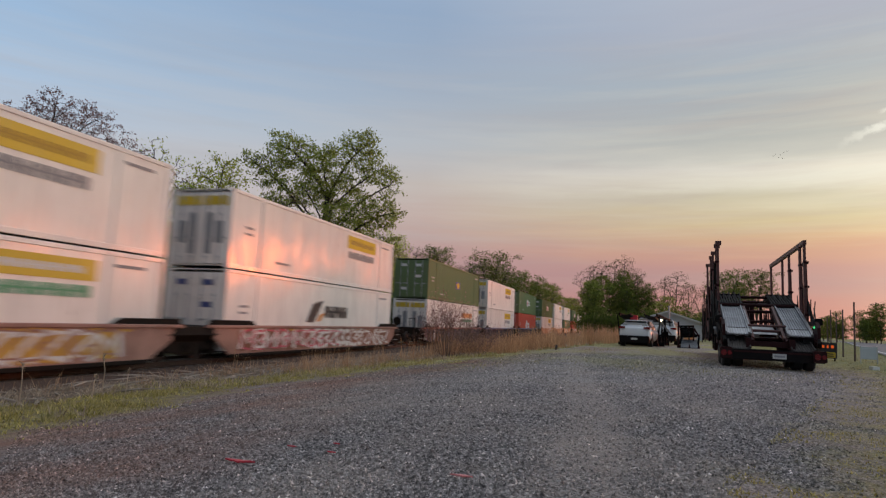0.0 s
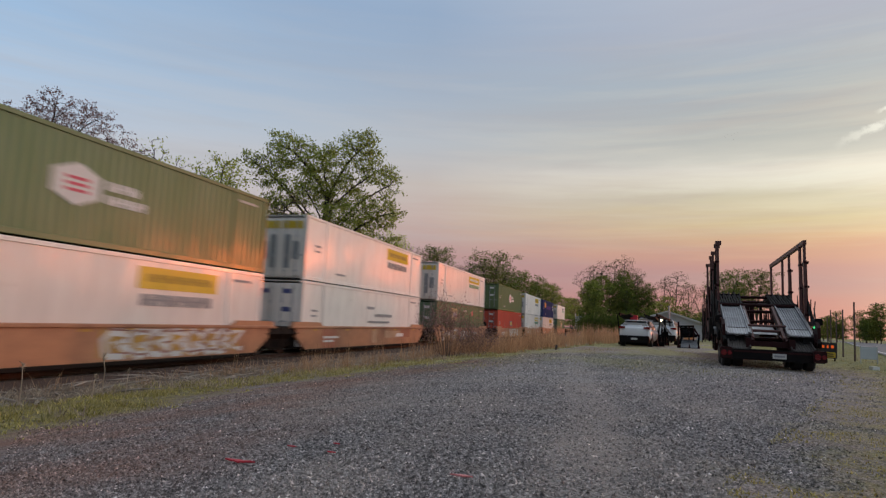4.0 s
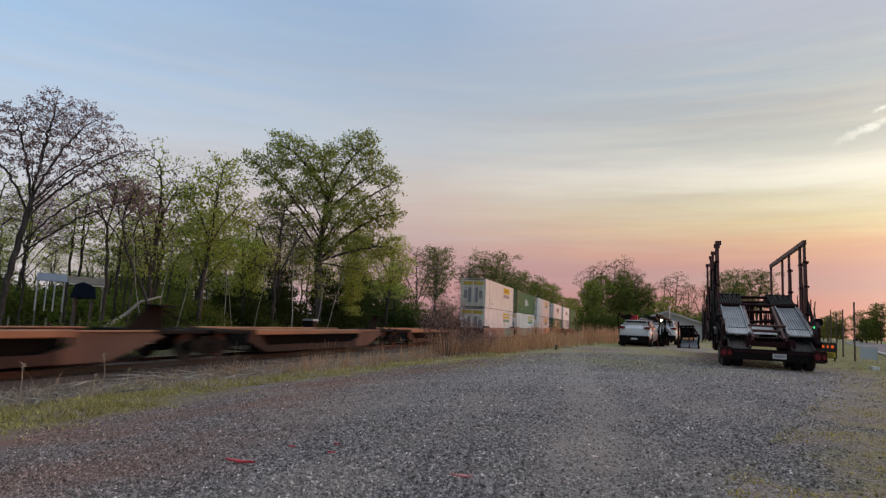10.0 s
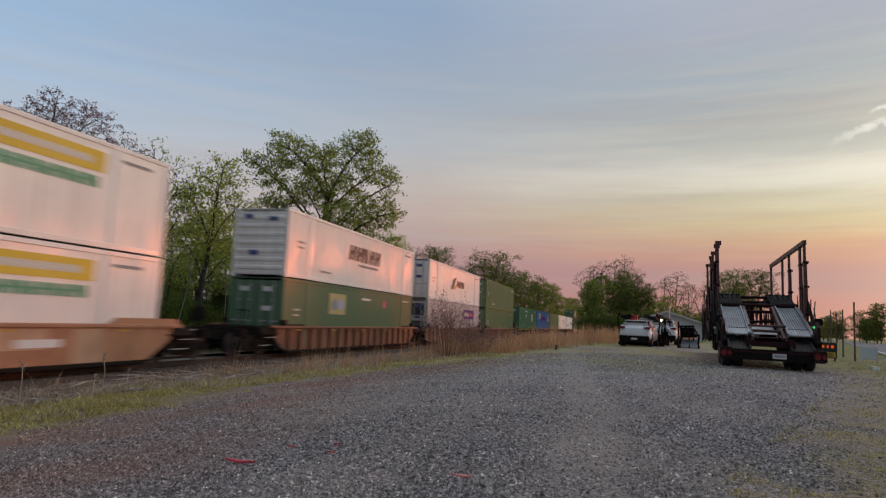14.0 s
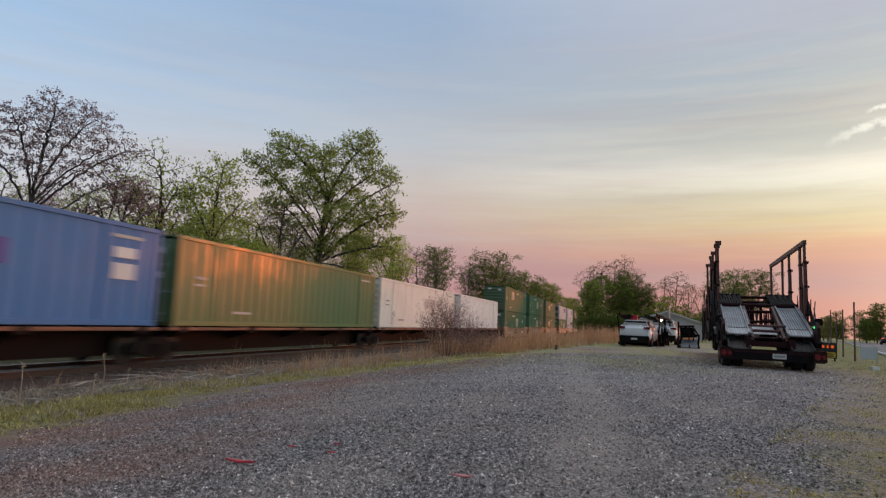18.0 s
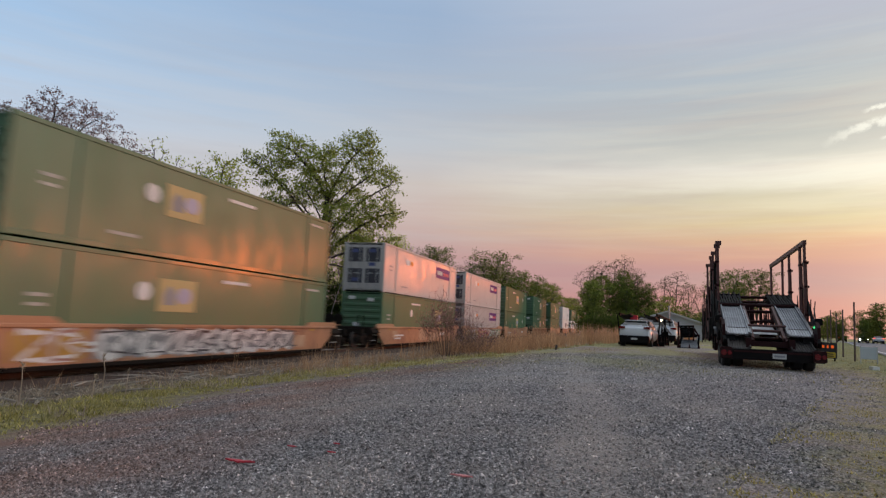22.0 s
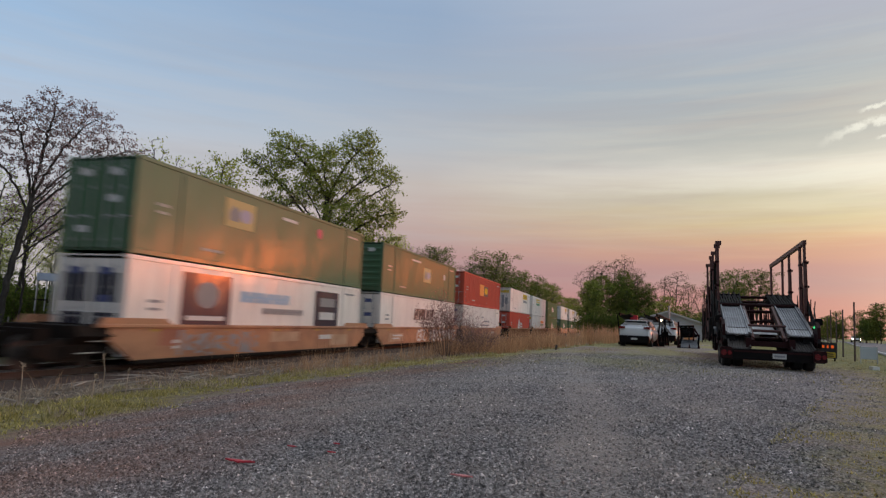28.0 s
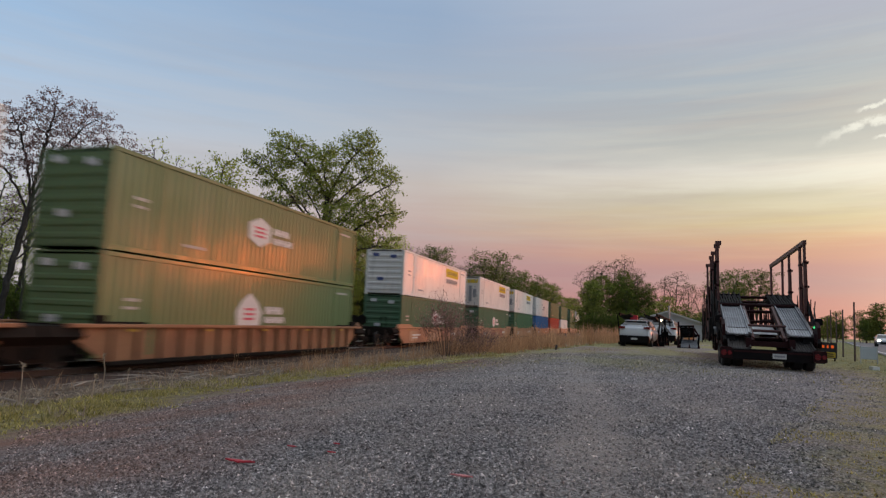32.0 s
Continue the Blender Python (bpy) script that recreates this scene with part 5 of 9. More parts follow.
def leaf_quads(centres, per, spread, size, rng):
    """Verts and faces of small leaves scattered round the given points."""
    c = np.repeat(np.array(centres), per, axis=0)
    n = len(c)
    c = c + rng.normal(0, 1, (n, 3)) * np.array(spread)
    a = rng.normal(0, 1, (n, 3))
    a /= np.linalg.norm(a, axis=1)[:, None]
    b = rng.normal(0, 1, (n, 3))
    b -= a * (a * b).sum(1)[:, None]
    b /= np.linalg.norm(b, axis=1)[:, None]
    k = (size * rng.uniform(0.6, 1.3, n))[:, None]
    v = np.stack([c - a * k, c + b * k * 0.55, c + a * k, c - b * k * 0.55], 1).reshape(-1, 3)
    f = np.arange(n * 4).reshape(-1, 4)
    return v, f


def raw_mesh(name, v, f, *mats, mi=None):
    me = bpy.data.meshes.new(name)
    me.from_pydata(np.asarray(v).tolist(), [], np.asarray(f).tolist())
    for m in mats:
        me.materials.append(m)
    if mi is not None:
        me.polygons.foreach_set("material_index", mi)
    return me


def colonize(rng, targets, trunk, step, reach, stop, bend, parents):
    """Branches that grow towards scattered points. Returns nodes, parents."""
    nodes, par = list(trunk), list(parents)
    tg = np.array(targets, float)
    alive = np.ones(len(tg), bool)
    best, who = np.full(len(tg), 1e9), np.zeros(len(tg), int)

    def consider(k0):
        fresh = np.array(nodes[k0:])
        d = np.linalg.norm(tg[:, None] - fresh[None], axis=2)
        m = d.min(1)
        w = d.argmin(1) + k0
        better = m < best
        best[better], who[better] = m[better], w[better]
    consider(0)
    for _ in range(160):
        use = alive & (best < reach)
        if not use.any():
            if not alive.any() or reach > 60:
                break
            reach *= 1.5
            continue
        k0 = len(nodes)
        for n in np.unique(who[use]):
            v = tg[use & (who == n)] - nodes[n]
            v = (v / np.maximum(np.linalg.norm(v, axis=1), 1e-6)[:, None]).sum(0) + rng.normal(0, 0.25, 3) + np.array([0, 0, bend])
            l = np.linalg.norm(v)
            if l < 1e-6:
                continue
            nodes.append(nodes[n] + v / l * step)
            par.append(int(n))
        consider(k0)
        alive &= best > stop
        if len(nodes) > 9000:
            break
    return np.array(nodes), par


def tree(name, label, seed, lobes, trunk, step=0.5, clumps=120, leaf="leaf", per=14, leaf_spread=0.3, size=0.1, tip=0.010, trunk_scale=1.0, stop=0.9, knot=0.5, flat=0.5, shell=0.45, bark="bark"):
    """lobes: (x, y, z, rx, ry, rz, share) pads of the crown, each filled with small sprays of twigs. trunk: a height, or bends (x, z) of the stem."""
    rng = np.random.default_rng(seed)
    tg = []
    total = sum(l[6] for l in lobes)
    for x, y, z, rx, ry, rz, share in lobes:
        n = max(2, int(clumps * share / total))
        u = rng.normal(0, 1, (n, 3))
        u /= np.linalg.norm(u, axis=1)[:, None]
        c = u * rng.uniform(shell, 1.0, n)[:, None] ** 0.6 * np.array([rx, ry, rz]) + np.array([x, y, z])
        c = np.repeat(c, 7, axis=0)
        tg.append(c + rng.normal(0, 0.55, c.shape) * np.array([knot, knot, knot * flat]))
    tg = np.concatenate(tg)
    if isinstance(trunk, (int, float)):
        k = int(trunk / step) + 1
        stem = [(0.06 * math.sin(i * 1.1 + seed), 0.05 * math.cos(i * 0.9 + seed), i * step - 0.3) for i in range(k + 1)]
    else:
        stem = []
        for (xa, za), (xb, zb) in zip(trunk, trunk[1:]):
            k = max(1, int(math.hypot(xb - xa, zb - za) / step))
            stem += [(xa + (xb - xa) * i / k + 0.03 * math.sin(i * 1.3 + seed), 0.05 * math.cos(i + seed), za + (zb - za) * i / k) for i in range(k)]
        stem.append((trunk[-1][0], 0.0, trunk[-1][1]))
    limbs, back = [np.array(p, float) for p in stem], [-1] + list(range(len(stem) - 1))
    for x, y, z, *_ in lobes:
        out = math.hypot(x - stem[-1][0], y)
        start = min(max(0.55 * stem[-1][2], z - 0.8 * out - 1.2), stem[-1][2])
        k = min(range(len(stem)), key=lambda i: abs(stem[i][2] - start))
        p, q = limbs[k], np.array((x, y, z))
        c = p + (q - p) * np.array((0.38, 0.38, 0.62))
        m = max(2, int(np.linalg.norm(q - p) * 1.05 / step))
        for i in range(1, m + 1):
            u = i / m
            back.append(k)
            limbs.append(p * (1 - u) ** 2 + c * 2 * u * (1 - u) + q * u * u + rng.normal(0, 0.03, 3))
            k = len(limbs) - 1
    nodes, par = colonize(rng, tg, limbs, step, 3.5, stop, 0.12, back)
    n = len(nodes)
    kids = [0] * n
    area = np.zeros(n)
    for i in range(n - 1, -1, -1):
        if kids[i] == 0:
            area[i] = tip ** 2.3
        if par[i] >= 0:
            area[par[i]] += area[i]
            kids[par[i]] += 1
    rad = area ** (1 / 2.3) * trunk_scale
    g = Geo()
    for i in range(1, n):
        p, q = nodes[par[i]], nodes[i]
        r0 = min(rad[par[i]], rad[i] * 1.5)
        g.tube(p, q, r0, rad[i], 8 if r0 > 0.08 else 5 if r0 > 0.03 else 3, caps=False)
    g.tube(tuple(nodes[0] - np.array([0, 0, 0.3])), tuple(nodes[0] + np.array([0, 0, 0.5])), rad[0] * 1.5, rad[0], 9, caps=False)
    root = thing(name, label, "tree", "trees along the railway")
    part("trunk", g.mesh("trunk", M[bark], smooth=True), None, root)
    ends = [tuple(nodes[i]) for i in range(len(limbs), n) if kids[i] == 0 or rad[i] < tip * 1.5]
    v, f = leaf_quads(ends, per, (leaf_spread, leaf_spread, leaf_spread * 0.5), size, rng)
    part("crown", raw_mesh("crown", v, f, M[leaf]), None, root)
    return root


def shrub(label, seed, height, width, leaf="leaf_dark", count=40, per=45, size=0.09, spread=0.35, stem=0.02, name="shrub", twigs=3):
    rnd, rng = random.Random(seed), np.random.default_rng(seed)
    g, tips = Geo(), []
    for k in range(count):
        a, r = rnd.uniform(0, 6.28), width / 2 * math.sqrt(rnd.random())
        h = height * (0.45 + 0.55 * rnd.random()) * (1 - 0.45 * (r / (width / 2)) ** 2)
        p = Vector((math.cos(a) * r * 0.35, math.sin(a) * r * 0.35, -0.1))
        q = Vector((math.cos(a) * r * 0.8, math.sin(a) * r * 0.8, h * 0.55))
        t = Vector((math.cos(a) * r + rnd.uniform(-0.2, 0.2), math.sin(a) * r + rnd.uniform(-0.2, 0.2), h))
        g.tube(p, q, stem, stem * 0.7, 4, False).tube(q, t, stem * 0.7, stem * 0.2, 3, False)
        for j in range(twigs):
            e = q.lerp(t, rnd.uniform(0.1, 0.9))
            w = e + Vector((rnd.uniform(-0.5, 0.5), rnd.uniform(-0.5, 0.5), rnd.uniform(0.0, 0.5))) * min(1.0, height / 2)
            g.tube(e, w, stem * 0.4, stem * 0.15, 3, False)
            tips.append(tuple(w))
        tips += [tuple(t), tuple(q.lerp(t, 0.5)), tuple(q)]
    root = thing(name, label, "shrub", "undergrowth by the railway")
    part("stem_tangle", g.mesh("stem_tangle", M["twig"], smooth=True), None, root)
    if per:
        v, f = leaf_quads(tips, per, (spread, spread, spread * 0.8), size, rng)
        v[:, 2] = np.maximum(v[:, 2], 0.0)
        part("foliage", raw_mesh("foliage", v, f, M[leaf]), None, root)
    return root


def put_tree(ob, x, y, k=1.0, turn=0.0, kz=None, z=None, label=""):
    z = ground_z(x, y) if z is None else z
    ob.matrix_basis = pose(x, y, z, 0, 0, turn) @ Matrix.Diagonal((k, k, kz or k, 1))
    if label:
        ob["label"] = label
    return ob


def again(ob, x, y, k=1.0, turn=0.0, kz=None, label=""):
    c = copy_thing(ob, Matrix())
    return put_tree(c, x, y, k, turn, kz, None, label)


def plant_trees():
    rnd = random.Random(11)
    put_tree(tree("tree", "tall spreading tree in fresh green leaf behind the railway", 21,
                        ((-2.9, 0.3, 15.4, 1.9, 2.0, 1.6, 1.7), (-6.0, 0, 14.3, 1.0, 0.9, 0.5, 0.35), (-4.3, -0.5, 13.2, 1.6, 1.8, 1.2, 1.0), (-0.3, -0.4, 14.3, 2.1, 2.4, 1.7, 2.0), (2.7, 0.3, 16.0, 1.7, 2.0, 1.6, 1.6),
                         (4.1, -0.3, 14.0, 1.5, 1.8, 1.2, 1.1), (5.4, 0.2, 13.2, 0.7, 1.0, 0.9, 0.5), (1.2, 0.8, 12.4, 2.4, 2.6, 1.4, 1.6), (-1.6, -0.8, 12.0, 1.8, 2.2, 1.2, 1.0), (-3.4, 0.4, 11.0, 1.9, 2.2, 1.2, 1.1), (4.8, 0, 10.5, 1.6, 2.0, 1.5, 1.4), (2.6, -0.8, 10.4, 1.5, 2.0, 1.2, 1.0),
                         (0.6, -1.2, 9.8, 1.9, 2.4, 1.1, 1.0), (-3.0, 0, 8.8, 2.0, 2.2, 1.1, 1.1), (1.7, 0.6, 8.0, 2.4, 2.6, 0.9, 1.2), (4.6, 0.3, 7.9, 1.6, 2.0, 1.2, 1.1), (-1.4, 0.8, 7.0, 2.0, 2.2, 0.8, 0.6), (3.0, 0.2, 6.0, 1.6, 1.8, 0.8, 0.5)),
                        ((0.15, -0.3), (0.1, 4.0), (-0.12, 6.0), (0.05, 9.0), (0.3, 11.4)), 0.30, 820, "leaf", 14, 0.27, 0.105, 0.0128, 1.2, 0.36, 0.5, 0.6, 0.3), -23.7, 45, 1.0, 27.8)
    bud = put_tree(tree("tree", "sparse tree with reddish spring buds and dark spreading branches", 5,
                        ((0.9, 0, 12.1, 1.5, 1.6, 1.3, 1.3), (-0.7, 0.2, 11.3, 1.4, 1.6, 1.0, 1.1), (2.4, 0, 11.8, 1.5, 1.6, 1.2, 1.2), (0.8, 0.5, 11.0, 1.8, 1.8, 1.0, 1.4), (3.5, 0, 10.6, 1.4, 1.5, 1.0, 1.1), (-1.9, 0, 9.7, 1.5, 1.5, 0.9, 1.0),
                         (0.2, -0.6, 9.2, 1.5, 1.7, 0.8, 0.9), (2.7, 0.2, 9.6, 1.6, 1.6, 1.0, 1.1), (4.6, 0, 10.8, 0.9, 0.9, 0.4, 0.4), (1.6, 0, 8.5, 1.2, 1.4, 0.4, 0.5), (3.9, 0.2, 8.8, 1.4, 1.5, 0.8, 1.0), (5.2, 0.2, 8.2, 1.0, 1.2, 0.7, 0.6)),
                        ((-0.5, -0.3), (-0.3, 3.0), (0.3, 7.2)), 0.24, 620, "bud", 9, 0.12, 0.06, 0.0088, 1.1, 0.3, 0.5, 0.8, 0.1), -29.9, 24.2, 1.0, 51)
    put_tree(tree("tree", "leaning tree with a crooked dark stem and reddish buds", 15,
                         ((-2.5, 0, 7.6, 1.0, 1.1, 0.5, 1.0), (-1.6, 0.2, 8.2, 0.9, 1.0, 0.5, 0.8), (-0.9, 0, 7.2, 0.9, 1.0, 0.5, 0.7), (-3.4, 0, 7.0, 0.8, 0.9, 0.4, 0.5)),
                         ((0.5, -0.3), (0.3, 0.8), (-1.0, 3.6), (-1.6, 4.8), (-2.0, 6.4)), 0.25, 150, "bud", 9, 0.12, 0.06, 0.0095, 1.15, 0.32, 0.5, 0.8, 0.1), -24.0, 27.6, 1.0, 41)
    young = put_tree(tree("tree", "young tree with light green spring leaves", 33,
                          ((0.4, 0, 8.6, 1.3, 1.4, 0.9, 1.4), (-1.0, 0.3, 7.6, 1.2, 1.3, 0.8, 1.2), (1.5, 0, 7.2, 1.1, 1.3, 0.9, 1.1), (0.2, -0.4, 6.2, 1.5, 1.5, 0.7, 1.0), (-0.8, 0, 5.0, 1.3, 1.4, 0.7, 0.8), (1.3, 0.3, 4.7, 1.1, 1.3, 0.6, 0.6), (0.7, 0, 9.6, 0.6, 0.7, 0.5, 0.5)),
                          ((0, -0.3), (0.0, 3.0), (0.3, 5.5)), 0.27, 250, "leaf_light", 11, 0.26, 0.085, 0.011, 1.1, 0.36, 0.6, 0.8, 0.2), -24.2, 31.4, 1.0, 38, 1.14)
    thin = put_tree(tree("tree", "slender woodland tree with sparse new leaves", 44,
                         ((0.2, 0, 9.4, 1.3, 1.3, 0.8, 1.2), (-0.9, 0, 8.2, 1.1, 1.2, 0.7, 1.0), (1.0, 0.2, 7.8, 1.1, 1.2, 0.7, 1.0), (-0.3, 0.3, 6.6, 1.2, 1.3, 0.5, 0.7)), ((0, -0.3), (0.15, 3.0), (-0.1, 6.5)), 0.32, 105, "leaf_light", 6, 0.26, 0.08, 0.011, 1.15, 0.42, 0.7, 0.8, 0.1), -27.5, 27.5, 0.95, 40)
    pole = put_tree(tree("tree", "tall thin woodland tree with a bare stem and small crown", 46,
                         ((0.1, 0, 9.8, 1.4, 1.4, 1.1, 1.0), (-1.0, 0, 8.4, 1.3, 1.4, 0.9, 0.9), (1.1, 0.2, 7.9, 1.3, 1.4, 0.9, 0.9), (0, 0, 6.4, 1.4, 1.4, 0.8, 0.6)), ((0.2, -0.3), (-0.1, 4.0), (0.1, 8.0)), 0.34, 72, "leaf_light", 5, 0.28, 0.09, 0.0115, 1.2, 0.45, 0.8, 0.9, 0.1), -33, 31, 0.85, 300)
    full = put_tree(tree("tree", "leafy green tree beyond the lot", 55,
                         ((0.3, 0, 9.8, 1.8, 1.8, 1.3, 2), (-1.8, 0.3, 8.4, 1.7, 1.8, 1.2, 1.5), (2.0, -0.2, 8.0, 1.7, 1.8, 1.2, 1.5), (0, 0.5, 6.4, 2.4, 2.6, 1.1, 1.6), (-2.4, 0, 5.0, 1.7, 1.9, 1.0, 1.1), (2.3, 0.3, 4.6, 1.8, 1.9, 1.0, 1.2), (0, 0, 3.0, 2.4, 2.4, 0.9, 1.0)), 3.6, 0.5, 150, "leaf", 15, 0.36, 0.15, 0.016, 1.0, 0.62, 0.7), -6.0, 110, 0.56, 0, 0.84)
    deep = put_tree(tree("tree", "dense mid-green tree beyond the lot", 57,
                         ((0.5, 0, 10.2, 1.5, 1.6, 1.3, 1.6), (-1.5, 0.3, 8.6, 1.6, 1.7, 1.2, 1.5), (1.9, -0.2, 7.8, 1.6, 1.7, 1.3, 1.5), (0, 0.5, 6.4, 2.2, 2.3, 1.2, 1.6), (-2.1, 0, 4.9, 1.7, 1.9, 1.1, 1.2), (2.2, 0.3, 4.3, 1.7, 1.9, 1.1, 1.2), (0, 0, 2.6, 2.5, 2.5, 1.0, 1.0)), 3.0, 0.5, 165, "leaf_mid", 15, 0.34, 0.14, 0.015, 1.0, 0.6, 0.7), -1.4, 112, 0.62, 0, 0.86)
    dense = put_tree(tree("tree", "round dark-crowned tree standing beside the rails", 61,
                          ((-1.3, 0, 10.0, 1.7, 1.8, 1.4, 1.6), (1.5, 0.2, 9.8, 1.7, 1.8, 1.5, 1.6), (-2.5, 0, 8.0, 1.5, 1.8, 1.3, 1.1), (2.8, 0, 7.8, 1.5, 1.8, 1.3, 1.1), (0.2, -0.5, 8.2, 1.9, 2.0, 1.3, 1.3), (-1.2, 0.3, 6.0, 1.9, 2.0, 1.1, 1.1), (1.7, 0, 5.6, 1.8, 1.9, 1.1, 1.0)), 4.0, 0.38, 230, "leaf_mid", 11, 0.28, 0.10, 0.013, 1.1, 0.46, 0.8, 0.9, 0.1), -24.6, 80, 1.05, 110)
    gloom = put_tree(tree("tree", "dense dark-leaved tree in the understory", 59,
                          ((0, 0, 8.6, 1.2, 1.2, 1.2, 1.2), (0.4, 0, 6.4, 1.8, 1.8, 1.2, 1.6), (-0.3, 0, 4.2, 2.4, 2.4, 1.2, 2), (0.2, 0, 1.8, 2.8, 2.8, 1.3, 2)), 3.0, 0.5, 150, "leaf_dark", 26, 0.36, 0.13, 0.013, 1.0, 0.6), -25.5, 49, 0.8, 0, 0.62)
    bare = put_tree(tree("tree", "nearly bare tree with fine reddish twigs", 66,
                         ((0.3, 0, 10.0, 1.9, 2.0, 1.1, 1.6), (-1.8, 0, 8.6, 1.6, 1.7, 1.0, 1.2), (2.0, 0, 8.2, 1.6, 1.7, 1.0, 1.2), (0, 0.4, 7.0, 2.2, 2.2, 0.9, 1.1), (-1.6, 0, 5.6, 1.5, 1.6, 0.7, 0.7)), 4.0, 0.34, 200, "bud_brown", 4, 0.2, 0.07, 0.0115, 1.0, 0.42), 6.6, 121, 0.95, 0)
    # behind the railway, from the camera's side onwards
    again(bud, -36.5, 30.0, 0.74, 100)
    again(thin, -26.3, 29.8, 1.03, 200, 1.1, "slender grey-stemmed tree with sparse new leaves")
    again(bare, -27.4, 30.8, 0.95, 90)
    again(young, -28.0, 36.0, 0.92, 80)
    again(young, -25.4, 37.6, 0.80, 200)
    again(bare, -24.3, 39.6, 0.98, 60)
    again(bare, -25.2, 41.6, 0.88, 160)
    for x, y, k, a in ((-31, 20, 0.80, 0), (-34, 26, 0.9, 70), (-36, 33, 0.9, 140), (-30.5, 35, 0.9, 200), (-27, 40, 0.9, 250), (-33, 42, 1.0, 20), (-29, 50, 1.0, 90),
                       (-24.5, 52, 0.9, 130), (-42, 28, 1.0, 60), (-36, 50, 1.0, 340), (-25.2, 38.3, 0.75, 15), (-21.9, 41.5, 0.6, 100), (-22.2, 49.5, 0.75, 220),
                       (-33, 15, 0.75, 10), (-38, 62, 1.1, 30), (-32, 60, 1.0, 240), (-25.3, 27.2, 0.6, 215), (-29.5, 44.5, 0.9, 40), (-26, 47.5, 0.8, 130), (-27.5, 57, 0.9, 60), (-35, 45.5, 0.9, 110), (-34, 36, 0.8, 280)):
        again(thin, x, y, k * rnd.uniform(0.92, 1.05), a)
    for i in range(12):
        again(thin, rnd.uniform(-46, -28), rnd.uniform(14, 60), rnd.uniform(0.7, 0.95), rnd.uniform(0, 360))
    for i in range(44):
        again(pole, rnd.uniform(-78, -40), rnd.uniform(14, 80), rnd.uniform(0.75, 1.15), rnd.uniform(0, 360))
    for i in range(24):
        again(deep, -72 + rnd.uniform(-12, 8), 30 + i * 3.6, rnd.uniform(0.6, 0.85), rnd.uniform(0, 360), rnd.uniform(0.42, 0.64), "green tree in the woods far behind the railway")
    for i in range(14):
        again(deep, -58 + rnd.uniform(-6, 6), 56 + i * 2.6, rnd.uniform(0.6, 0.8), rnd.uniform(0, 360), rnd.uniform(0.6, 0.8), "green tree in the woods far behind the railway")
    for x, y, k in ((-25.5, 67, 0.7), (-28.0, 64, 0.7), (-31.5, 70, 0.8), (-29, 74, 0.7), (-34, 66, 0.75), (-26.5, 72, 0.6)):
        again(deep, x, y, k, rnd.uniform(0, 360), k * 0.9, "dense green tree behind the railway")
    again(young, -24.2, 53.5, 0.95, 140, 1.15)
    again(young, -22.6, 57.5, 0.95, 40, 1.05)
    again(bare, -23.4, 59.5, 0.92, 30)
    again(thin, -24, 63, 0.9, 70)
    again(young, -21.8, 47.2, 0.55, 310)
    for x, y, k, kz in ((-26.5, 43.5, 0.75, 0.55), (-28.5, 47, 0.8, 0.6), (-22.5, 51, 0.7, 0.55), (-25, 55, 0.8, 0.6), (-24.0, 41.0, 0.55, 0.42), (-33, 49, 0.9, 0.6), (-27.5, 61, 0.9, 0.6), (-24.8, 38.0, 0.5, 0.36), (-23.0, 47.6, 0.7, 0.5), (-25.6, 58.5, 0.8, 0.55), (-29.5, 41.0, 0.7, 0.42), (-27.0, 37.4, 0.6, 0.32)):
        again(gloom, x, y, k, rnd.uniform(0, 360), kz, "dense dark-leaved tree in the understory")
    # line of trees that runs on beside the rails
    for ob, x, y, k, a in ((bare, -24.5, 72, 0.98, 200), (bare, -22.6, 90, 1.0, 80), (dense, -21.2, 99, 1.2, 160), (dense, -22.9, 105, 1.08, 250), (deep, -21.0, 112, 1.0, 250), (deep, -20.6, 126, 1.12, 60),
                           (deep, -22.4, 138, 1.2, 190), (bare, -26, 104, 1.0, 320), (deep, -20.8, 152, 1.2, 300), (full, -20.8, 168, 1.2, 20), (deep, -20.6, 185, 1.25, 100), (full, -21, 215, 1.1, 30), (full, -20, 250, 1.2, 140), (full, -24, 290, 1.4, 220)):
        again(ob, x, y, k, a)
    for i in range(15):
        again(deep if i % 3 else gloom, rnd.uniform(-27, -23.5), 64 + i * 5.6, rnd.uniform(0.5, 0.72), rnd.uniform(0, 360), rnd.uniform(0.34, 0.5), "low dense tree in the hedge beside the rails")
    # clump beyond the lot, ahead of the parked carriers
    for ob, x, y, k, kz, a in ((full, -5.4, 109, 0.66, 0.86, 140), (full, -2.6, 111, 0.62, 0.80, 210), (deep, 0.0, 110, 0.62, 0.84, 300), (deep, 2.6, 112, 0.66, 0.72, 10), (full, 5.4, 111, 0.60, 0.52, 20),
                               (bare, -4.4, 116, 0.95, 1.2, 50), (bare, -0.2, 118, 0.9, 1.3, 110), (bare, -2.2, 117, 0.9, 1.2, 10), (bare, 2.0, 115, 0.8, 1.05, 250), (bare, 8.6, 119, 1.0, 1.05, 20), (full, 8.2, 110, 0.55, 0.40, 75), (full, 11.4, 108, 0.5, 0.36, 130), (bare, -6.4, 113, 0.9, 1.1, 10), (full, 2, 250, 1.3, 1.3, 45)):
        again(ob, x, y, k, a, kz)
    for x, y, k, kz in ((-5.9, 114, 0.62, 0.72), (-4.0, 115, 0.75, 0.84), (-1.0, 114, 0.7, 0.86), (1.4, 116, 0.7, 0.80), (3.8, 114, 0.62, 0.68), (6.8, 115, 0.6, 0.55), (9.6, 114, 0.55, 0.42), (12.4, 113, 0.5, 0.34)):
        again(full if int(y) % 2 else deep, x, y, k, rnd.uniform(0, 360), kz * 1.15)
